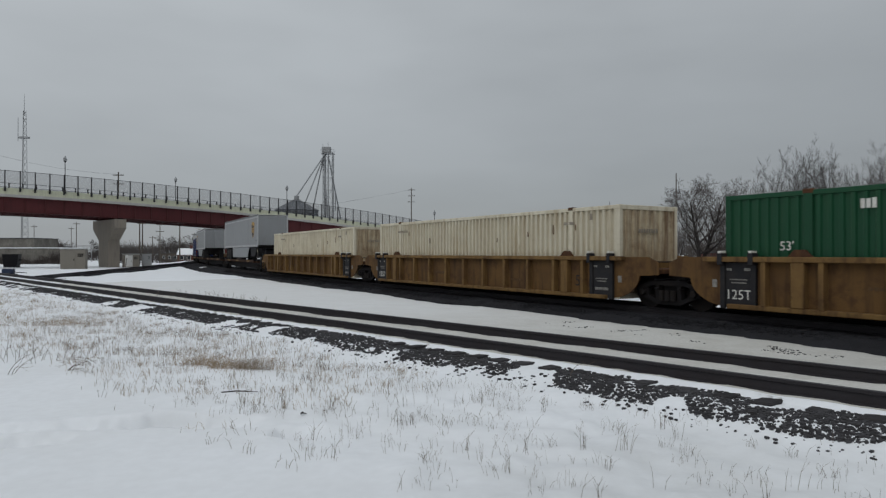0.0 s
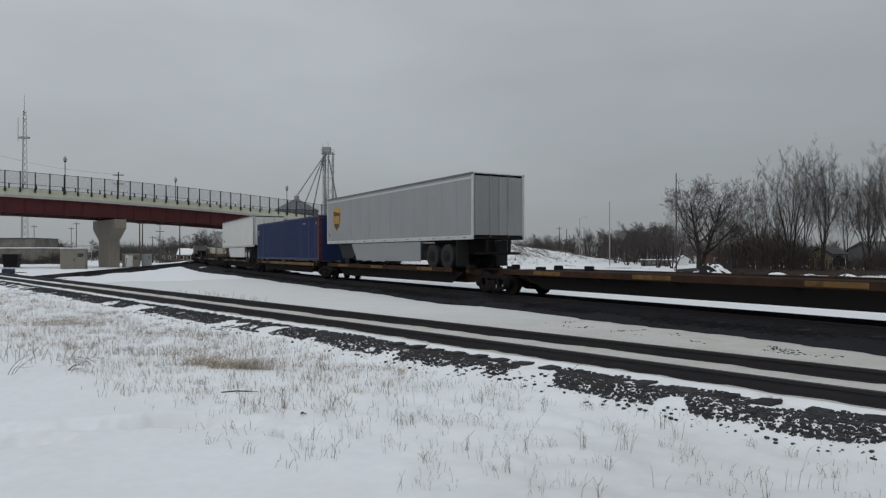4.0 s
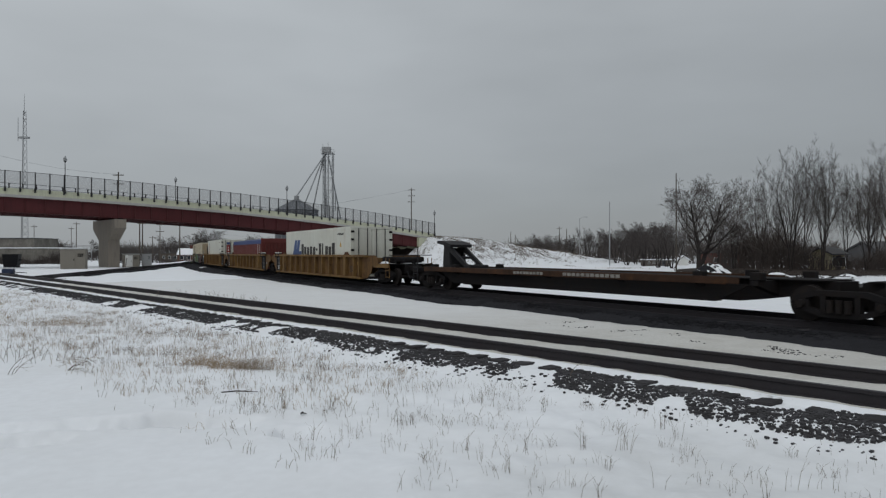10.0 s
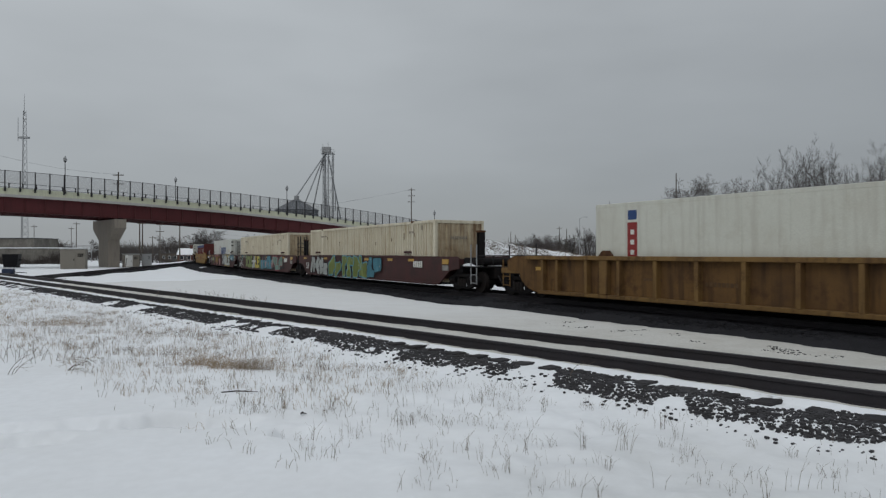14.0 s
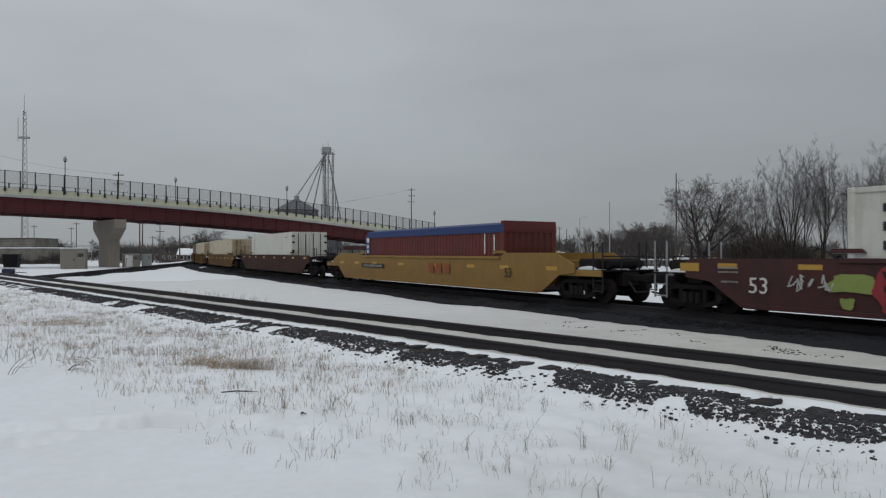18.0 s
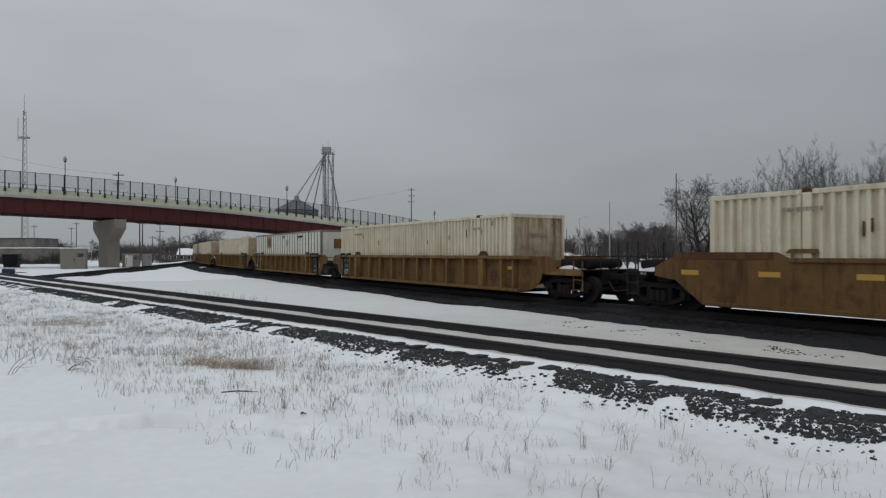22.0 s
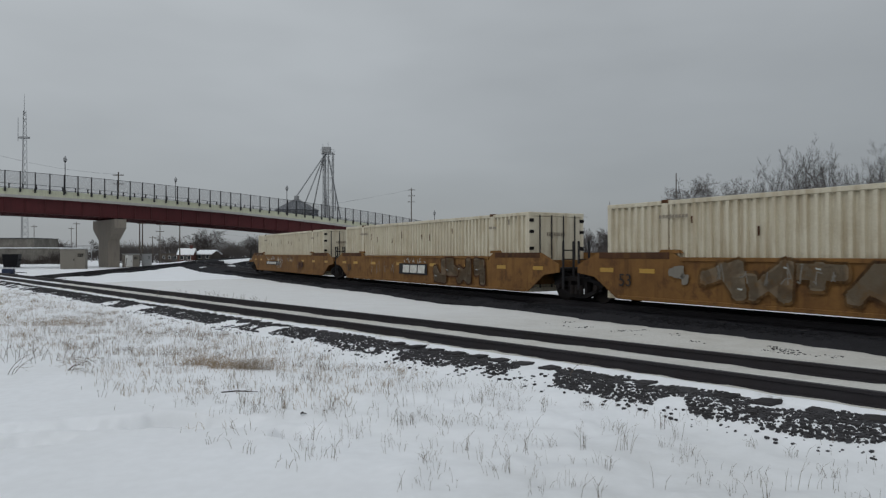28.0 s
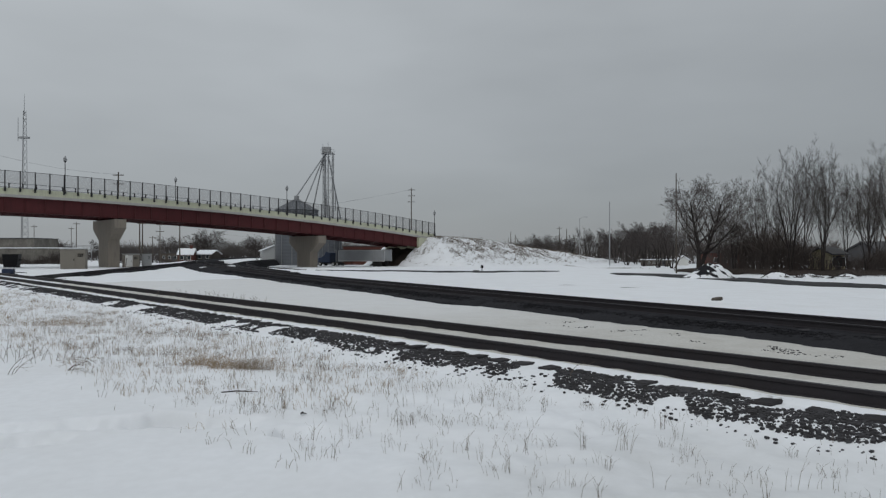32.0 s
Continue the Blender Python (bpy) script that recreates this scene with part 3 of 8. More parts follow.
def rail_drift(label, side, wide, low, high, seed):
    """Snow banked unevenly against the near face of a rail."""
    rows, k = np.arange(-6.0, 44.0, 0.07), 6
    xy = np.array([near_line(s, side + 0.02 + wide * (0.75 + 0.5 * float(value_noise(np.array(s * 1.9), np.array(3.0), seed + 2))) * j / (k - 1))[:2] for s in rows for j in range(k)])
    base = ground_z(xy[:, 0], xy[:, 1]).reshape(len(rows), k)
    f = np.linspace(0, 1, k)[None, :]
    q = 0.55 * value_noise(rows * 1.7, rows * 0 + 1.0, seed) + 0.3 * value_noise(rows * 4.6, rows * 0, seed + 1) + 0.15 * value_noise(rows * 11.0, rows * 0, seed + 3)
    h = (low + (high - low) * np.clip(q * 1.7 - 0.35, 0, 1))[:, None]
    z = base + h * (1 - f) ** 1.3 - 0.012 * f ** 4
    quads = [(i * k + j, i * k + j + 1, (i + 1) * k + j + 1, (i + 1) * k + j) for i in range(len(rows) - 1) for j in range(k - 1)]
    me = bpy.data.meshes.new("snow_drift")
    me.from_pydata(np.column_stack([xy, z.ravel()]).tolist(), [], quads)
    me.shade_smooth()
    single("snow_drift", me, DIRTY_SNOW, label, "snow", kind="structure")


rail_drift("ragged strip of snow against the outer rail", 0.7525, 0.20, 0.002, 0.035, 81)
rail_drift("ragged strip of snow against the inner rail", -0.7525, 0.28, 0.002, 0.030, 91)



def snow_island(cx, cy, rx, ry, turn, seed):
    """A tongue of snow left between the parting tracks."""
    n, m = 30, 6
    s = Solid()
    ca, sa = math.cos(radians(turn)), math.sin(radians(turn))
    for j in range(m):
        f = j / (m - 1)
        for i in range(n):
            a = 2 * math.pi * i / n
            q = f * (1 + 0.12 * math.sin(3 * a + seed) + 0.07 * math.sin(8 * a + seed))
            x, y = rx * q * math.cos(a), ry * q * math.sin(a)
            s.v.append((cx + x * ca - y * sa, cy + x * sa + y * ca, -0.17 - 0.16 * f ** 2))
    s.f = [(j * n + i, j * n + (i + 1) % n, (j + 1) * n + (i + 1) % n, (j + 1) * n + i) for j in range(m - 1) for i in range(n)]
    single("snow_island", s, SNOW, "tongue of snow between the parting tracks", "snow", kind="structure", smooth=True)


snow_island(-31.3, 88.5, 0.9, 4.2, 20, 1)
snow_island(-30.2, 97.0, 1.1, 8.0, 17, 2)

# ---------------------------------------------------------------- overpass
STEP = 2.07                      # spacing of the fence posts
BX, BY = math.sin(radians(46.4)), math.cos(radians(46.4))


def over(i, b=0.0):
    """Plan point of the overpass: i fence posts along it, b metres across it, away from the camera."""
    return -68.2 + i * STEP * BX - b * BY, 105.0 + i * STEP * BY + b * BX


def deck(i):
    """Height of the girder's top."""
    a, b, c = (-0.25, 10.4), (17.6, 9.27), (38.0, 6.2)
    return sum(p[1] * (i - q[0]) * (i - r[0]) / ((p[0] - q[0]) * (p[0] - r[0])) for p, q, r in ((a, b, c), (b, a, c), (c, a, b)))


def span(ring, i0, i1, step=1.0):
    """A ring (across, up over the girder's top) carried along the overpass."""
    s = Solid()
    n, o = len(ring), 0
    k = int(round((i1 - i0) / step))
    for j in range(k + 1):
        i = i0 + (i1 - i0) * j / k
        for b, z in ring:
            x, y = over(i, b)
            s.v.append((x, y, deck(i) + z))
    for j in range(k):
        for m in range(n):
            q = (m + 1) % n
            s.f.append((j * n + m, j * n + q, (j + 1) * n + q, (j + 1) * n + m))
    s.f += [tuple(range(n)), tuple(range(k * n, k * n + n))]
    return s


def rect(b0, b1, z0, z1):
    return [(b0, z0), (b1, z0), (b1, z1), (b0, z1)]


WIDE = 12.0
I0, I1 = -14.0, 41.6
bridge = thing("overpass_bridge", "road overpass with dark red steel girders and cream parapet", "bridge", kind="structure")
for b in (0.35, 4.1, 7.9, 11.6):
    g = part("girder", span([(b - 0.25, -2.4), (b + 0.25, -2.4), (b + 0.25, -2.32), (b + 0.03, -2.3), (b + 0.03, -0.12), (b + 0.25, -0.1), (b + 0.25, 0), (b - 0.25, 0), (b - 0.25, -0.1), (b - 0.03, -0.12), (b - 0.03, -2.3), (b - 0.25, -2.32)], I0, I1), GIRDER, bridge, "dark red steel girder")
    if b < 1:
        web = Solid()
        i = I0 + 0.5
        while i < I1:
            x, y = over(i, b - 0.13)
            web.tube((x, y, deck(i) - 2.3), (x, y, deck(i) - 0.1), 0.09, n=4)
            i += 1.35
        part("stiffener", web, GIRDER, g)
part("deck_slab", span(rect(0.0, WIDE, 0.0, 0.30), I0, I1), LEDGE, bridge, "grey concrete deck slab")
part("ledge", span([(-0.30, 0.02), (0.0, 0.02), (0.0, 0.42), (-0.35, 0.42), (-0.35, 0.30)], I0, I1 + 2.5), LEDGE, bridge, "pale grey concrete ledge")
part("parapet", span([(-0.22, 0.42), (0.12, 0.42), (0.06, 1.42), (-0.16, 1.42)], I0, I1 + 2.5), PARAPET, bridge, "cream concrete parapet")
part("parapet", span([(WIDE - 0.3, 0.30), (WIDE, 0.30), (WIDE, 1.45), (WIDE - 0.25, 1.45)], I0, I1 + 2.5), PARAPET, bridge, "cream concrete parapet")


def pier(i):
    """A hammerhead pier: its long side runs across the bridge."""
    x, y = over(i, WIDE / 2)
    top, foot = deck(i) - 2.55, -2.2
    p = Solid()
    w, n = 6.0, 2.65
    prof = [(-n, foot), (n, foot), (n, top - 3.6), (w, top - 1.5), (w, top), (-w, top), (-w, top - 1.5), (-n, top - 3.6)]
    p.prism(prof, -0.95, 0.95, "x")
    ob = part("pier", p, CONCRETE, bridge, "stained concrete hammerhead pier")
    ob.matrix_world = Matrix.Translation((x, y, 0)) @ Matrix.Rotation(radians(90 - 46.4), 4, "Z")
    cap = Solid()
    for b in (0.35, 4.1, 7.9, 11.6):
        cap.box(-0.35, 0.35, b - WIDE / 2 - 0.35, b - WIDE / 2 + 0.35, top, top + 0.17, 0.02)
    part("bearing", cap, STEEL, ob)


pier(8.3)
pier(28.2)
pier(-11.0)
# abutment
x, y = over(41.9, 6.0)
ab = part("abutment", Solid().box(-1.0, 1.0, -6.4, 6.6, -3.5, deck(41.9) + 0.02, 0.05), PARAPET, bridge, "cream concrete abutment")
ab.matrix_world = Matrix.Translation((x, y, 0)) @ Matrix.Rotation(radians(90 - 46.4), 4, "Z")
wing = Solid()
poly = [(0.4, -3.0), (5.0, -1.0), (5.0, 0.4), (0.4, 0.4)]
wing.prism([(41.6 * STEP + a, deck(43) + b) for a, b in poly], -0.3, 0.0, "y")
wg = part("wing_wall", wing, PARAPET, bridge)
wg.matrix_world = Matrix.Translation((-68.2, 105.0, 0)) @ Matrix.Rotation(radians(90 - 46.4), 4, "Z")

# fence along the near parapet: posts, rails and wire panels
post_mesh = Solid().box(-0.075, 0.075, -0.075, 0.075, 1.0, 4.15, 0.01).box(-0.13, 0.13, -0.13, 0.13, 0.86, 1.6, 0.02).box(-0.11, 0.11, -0.02, 0.14, 1.02, 1.12, 0.01).box(-0.11, 0.11, -0.02, 0.14, 1.38, 1.48, 0.01).data("post")
fence = thing("bridge_fence", "tall black mesh safety fence on the overpass", "fence")
for i in range(-13, 45):
    x, y = over(i, -0.32)
    ob = part("post", post_mesh, FENCE, fence)
    ob.matrix_world = Matrix.Translation((x, y, deck(i))) @ Matrix.Rotation(radians(43.6), 4, "Z")
    if i < 44:
        pan = Solid()
        (x0, y0), (x1, y1) = over(i + 0.03, -0.32), over(i + 0.97, -0.32)
        z0, z1 = deck(i + 0.03), deck(i + 0.97)
        pan.add([(x0, y0, z0 + 1.5), (x1, y1, z1 + 1.5), (x1, y1, z1 + 4.05), (x0, y0, z0 + 4.05)], [(0, 1, 2, 3)])
        part("wire_panel", pan, MESH, fence, "fine black wire mesh")
        for h in (1.5, 4.08):
            part("rail", Solid().tube((x0, y0, z0 + h), (x1, y1, z1 + h), 0.035, n=5), FENCE, fence)
back_rail = thing("bridge_railing", "low black railing on the far parapet of the overpass", "railing")
for i in range(-10, 45):
    x, y = over(i + 0.4, WIDE - 0.1)
    z = deck(i + 0.4)
    part("post", Solid().box(x - 0.09, x + 0.09, y - 0.09, y + 0.09, z + 1.3, z + 3.3, 0.01), FENCE, back_rail)
top_rail = Solid()
for i in range(-10, 44):
    (x0, y0), (x1, y1) = over(i + 0.4, WIDE - 0.1), over(i + 1.4, WIDE - 0.1)
    for h in (2.4, 3.28):
        top_rail.tube((x0, y0, deck(i + 0.4) + h), (x1, y1, deck(i + 1.4) + h), 0.035, n=5)
part("rail", top_rail, FENCE, back_rail)


def bridge_lamp(i, b, top):
    x, y = over(i, b)
    z0 = deck(i) + (1.0 if b < 1 else 0.3)
    h = top - z0
    t = thing("street_lamp", "black post lamp with an acorn globe on the overpass", "street lamp", "lamps on the overpass", m=Matrix.Translation((x, y, z0)))
    part("base", Solid().tube((0, 0, 0), (0, 0, 0.9), 0.22, 0.13, 8), FENCE, t)
    part("pole", Solid().tube((0, 0, 0.9), (0, 0, h - 1.1), 0.085, 0.06, 8), FENCE, t)
    part("collar", Solid().tube((0, 0, h - 1.15), (0, 0, h - 0.95), 0.10, 0.22, 8), FENCE, t)
    part("globe", Solid().tube((0, 0, h - 0.95), (0, 0, h - 0.6), 0.20, 0.32, 10).tube((0, 0, h - 0.6), (0, 0, h - 0.2), 0.32, 0.12, 10), GALV, t, "frosted acorn globe", True)
    part("finial", Solid().tube((0, 0, h - 0.2), (0, 0, h), 0.10, 0.01, 8), FENCE, t)


bridge_lamp(4.05, -0.42, 17.6)
bridge_lamp(23.9, -0.42, 15.6)
bridge_lamp(43.9, -0.42, 12.2)
bridge_lamp(15.3, WIDE + 0.3, 17.0)
bridge_lamp(32.6, WIDE + 0.3, 15.5)


def bank_z(a, b):
    """Embankment that carries the road down from the overpass; a along it, b across it, in metres."""
    crest = np.interp(a, [84, 90, 97, 108, 119, 132, 145, 160, 177, 200], [5.4, 5.7, 5.65, 5.1, 4.1, 2.8, 1.85, 0.1, -1.3, -2.6])
    z = crest - np.maximum(0, -0.6 - b) * 0.52 - np.maximum(0, b - 12.6) * 0.52
    z = np.where(a < 89, z - (89 - a) * 0.80, z)
    return z


def make_bank():
    A, B = np.meshgrid(np.linspace(66, 196, 150), np.linspace(-20, 34, 70), indexing="ij")
    x, y = -68.2 + A * BX - B * BY, 105.0 + A * BY + B * BX
    z = bank_z(A, B)
    z = z + (value_noise(A * 0.8, B * 0.8, 11) - 0.5) * 0.5 + (value_noise(A * 2.2, B * 2.2, 12) - 0.5) * 0.35
    z = np.maximum(z, -3.2)
    m, k = A.shape
    i, j = np.meshgrid(np.arange(m - 1), np.arange(k - 1), indexing="ij")
    quads = np.stack([i * k + j, i * k + j + 1, (i + 1) * k + j + 1, (i + 1) * k + j], -1).reshape(-1, 4)
    me = bpy.data.meshes.new("embankment")
    me.from_pydata(np.stack([x, y, z], -1).reshape(-1, 3).tolist(), [], quads[:, ::-1].tolist())
    me.shade_smooth()
    me.materials.append(SNOW)
    me.materials.append(SOIL_AND_SHADE)
    mid_a, mid_b = ((A[:-1, :-1] + A[1:, 1:]) / 2).ravel(), ((B[:-1, :-1] + B[1:, 1:]) / 2).ravel()
    # under the deck: bare earth, the abutment's shade included in its dark colour
    bare = (mid_a < 90) & (mid_b > 0.6 + 0.8 * value_noise(mid_a, mid_b, 14)) & (mid_b < 12)
    me.polygons.foreach_set("material_index", bare.astype(np.int32))
    single("embankment", me, SNOW, "snow-covered road embankment with dead weeds", "embankment", kind="structure")
    rnd = random.Random(8)
    w = Solid()
    for _ in range(20000):
        a, b = rnd.uniform(72, 178), rnd.uniform(-15, 0.8)
        q = 0.6 * float(value_noise(np.array(a * 0.22), np.array(b * 0.45), 21)) + 0.4 * float(value_noise(np.array(a * 0.9), np.array(b * 1.1), 22))
        zz = float(bank_z(np.array(a), np.array(b)))
        low = min(1.0, max(0.0, (zz + 0.6) / 3.2))
        if rnd.random() > max(0.0, q - 0.26) * 2.4 * (0.15 + 0.85 * low) or zz < -1.3:
            continue
        x, y = -68.2 + a * BX - b * BY, 105.0 + a * BY + b * BX
        lean = rnd.gauss(0.25, 0.35)
        for _ in range(rnd.randint(2, 4)):
            hh, r = rnd.uniform(0.10, 0.45), rnd.uniform(0.010, 0.032)
            dx, dy = (lean + rnd.gauss(0, 0.3)) * hh, rnd.gauss(0, 0.35) * hh
            px, py = x + rnd.gauss(0, 0.14), y + rnd.gauss(0, 0.14)
            w.tube((px, py, zz - 0.08), (px + dx * 0.6, py + dy, zz + hh * 0.75), r, r * 0.7, 3, False)
            w.tube((px + dx * 0.6, py + dy, zz + hh * 0.75), (px + dx * 1.7, py + dy, zz + hh * 0.62), r * 0.7, r * 0.3, 3, False)
    single("weed_clumps", w, WEED, "dead weeds poking through the snow on the embankment", "weeds", kind="stuff")


make_bank()

# ---------------------------------------------------------------- rolling stock


def truck(parent, x, big=False):
    """A two-axle truck under a wagon: side frames, bolster, springs, axles and wheels."""
    r = 0.48 if big else 0.42
    wb = 0.89
    t = part("truck", Solid().box(-0.28, 0.28, -0.95, 0.95, r - 0.06, r + 0.26, 0.03), STEEL, parent)
    t.location = (x, 0, 0)
    for sy in (-1, 1):
        f = Solid()
        y0, y1 = sorted((sy * 0.93, sy * 1.10))
        f.prism([(-1.15, r + 0.02), (-0.55, r + 0.20), (0.55, r + 0.20), (1.15, r + 0.02), (1.15, r + 0.15), (0.58, r + 0.33), (-0.58, r + 0.33), (-1.15, r + 0.15)], y0, y1)
        f.prism([(-0.95, r - 0.12), (-0.42, 0.14), (0.42, 0.14), (0.95, r - 0.12), (0.95, r), (0.36, 0.25), (-0.36, 0.25), (-0.95, r)], y0, y1)
        for sx in (-1, 1):
            f.box(sx * wb - 0.17, sx * wb + 0.17, y0, y1, r - 0.14, r + 0.13, 0.03).box(sx * 0.38 - 0.06, sx * 0.38 + 0.06, y0, y1, 0.2, r + 0.25)
        part("side_frame", f, STEEL, t)
        for k in (-0.2, 0.0, 0.2):
            part("spring", Solid().tube((k, sy * 1.125, 0.25), (k, sy * 1.125, 0.54), 0.08, n=8), WHEEL, t)
        for sx in (-1, 1):
            part("bearing_cap", Solid().tube((sx * wb, sy * 1.08, r), (sx * wb, sy * 1.18, r), 0.11, 0.09, 10), WHEEL, t)
            w = Solid().tube((sx * wb, sy * 0.70, r), (sx * wb, sy * 0.83, r), r, r, 24)
            w.tube((sx * wb, sy * 0.67, r), (sx * wb, sy * 0.70, r), r + 0.025, r + 0.025, 24)
            w.tube((sx * wb, sy * 0.83, r), (sx * wb, sy * 0.845, r), r * 0.82, r * 0.4, 24)
            part("wheel", w, WHEEL, t)
    for sx in (-1, 1):
        part("axle", Solid().tube((sx * wb, -0.68, r), (sx * wb, 0.68, r), 0.08, n=8), WHEEL, t)
    return t


def coupler(parent, x, d):
    """A knuckle coupler that reaches 0.9 m out from x towards d."""
    s = Solid().box(min(x, x + d * 0.75), max(x, x + d * 0.75), -0.09, 0.09, 0.72, 0.92, 0.02)
    s.box(min(x + d * 0.68, x + d * 0.98), max(x + d * 0.68, x + d * 0.98), -0.16, 0.16, 0.66, 0.98, 0.05)
    part("coupler", s, STEEL, parent)
    part("air_hose", Solid().tube((x + d * 0.3, 0.35, 0.7), (x + d * 0.55, 0.33, 0.38), 0.03, n=6).tube((x + d * 0.55, 0.33, 0.38), (x + d * 0.95, 0.25, 0.42), 0.03, n=6), BLACK, parent)


def end_platform(parent, x, d, mat):
    """The walkway, rails, ladder and brake gear at the end of a well wagon."""
    a, b = sorted((x, x + d * 1.75))
    part("end_sill", Solid().box(a, b, -0.35, 0.35, 0.55, 1.0, 0.02), STEEL, parent)
    part("walkway", Solid().box(a, b, -1.25, 1.25, 1.02, 1.07, 0.01), STEEL, parent)
    if mat in (YELLOW, YELLOW_NEW, YELLOW_RUST):
        for sy in (-1.28, 1.22):
            part("side_step", Solid().box(min(x - d * 0.2, x + d * 1.72), max(x - d * 0.2, x + d * 1.72), sy, sy + 0.06, 0.86, 1.06, 0.01), mat, parent, "yellow platform edge")
    part("bolster", Solid().box(min(x + d * 0.1, x + d * 0.6), max(x + d * 0.1, x + d * 0.6), -1.18, 1.18, 0.78, 1.02, 0.02), STEEL, parent)
    part("brake_housing", Solid().box(min(x + d * 0.35, x + d * 1.3), max(x + d * 0.35, x + d * 1.3), -1.0, 1.0, 1.07, 1.42, 0.06).tube((x + d * 1.45, -0.7, 1.25), (x + d * 1.45, 0.75, 1.25), 0.14, n=10), STEEL, parent)
    e = x + d * 1.7
    for sy in (-1.2, 1.2):
        lad = Solid()
        for k in (0.0, -d * 0.42):
            lad.tube((e + k, sy, 0.35), (e + k, sy, 1.35 if mat == YELLOW else 1.95), 0.025, n=6)
        for j in range(3):
            lad.tube((e, sy, 0.4 + 0.33 * j), (e - d * 0.42, sy, 0.4 + 0.33 * j), 0.02, n=5)
        if mat == YELLOW:
            part("ladder", lad, mat, parent, "yellow steel ladder")
        elif mat == MAROON:
            part("ladder", lad, GALV, parent, "pale steel ladder")
        else:
            part("ladder", lad, BLACK, parent)
    heap = Solid()
    for sy in (-0.75, 0.1, 0.85):
        c = x + d * (0.95 + 0.25 * math.sin(7 * sy))
        heap.prism([(c - 0.42, 1.07), (c + 0.45, 1.07), (c + 0.25, 1.15), (c - 0.05, 1.19), (c - 0.3, 1.14)], sy - 0.25, sy + 0.28)
    part("snow_patch", heap, SNOW, parent, "snow lying on the walkway")
    rail = Solid().tube((e, -1.2, 1.5), (e, 1.2, 1.5), 0.022, n=6).tube((e, -0.4, 1.05), (e, -0.4, 1.95), 0.03, n=6).tube((e, 0.4, 1.05), (e, 0.4, 1.5), 0.022, n=6)
    part("end_rail", rail, BLACK, parent)
    return e


def side_profile(hf, hr, drop, top=1.49, low=0.24):
    """Outline of a well wagon's side: deep in the middle, swept up over the trucks at both ends."""
    pts = [(-hf, low), (hr, low)]
    for k in range(7):
        a = math.pi / 2 * k / 6
        pts.append((hr + 0.12 + drop * math.sin(a) ** 1.2 * 0.55, low + 0.70 * (1 - math.cos(a))))
    pts += [(hr + drop, low + 0.74), (hr + drop, top - 0.16), (hr + drop * 0.8, top), (-hf - drop * 0.8, top), (-hf - drop, top - 0.16), (-hf - drop, low + 0.74)]
    for k in range(6, -1, -1):
        a = math.pi / 2 * k / 6
        pts.append((-hf - 0.12 - drop * math.sin(a) ** 1.2 * 0.55, low + 0.70 * (1 - math.cos(a))))
    return pts[:-1]


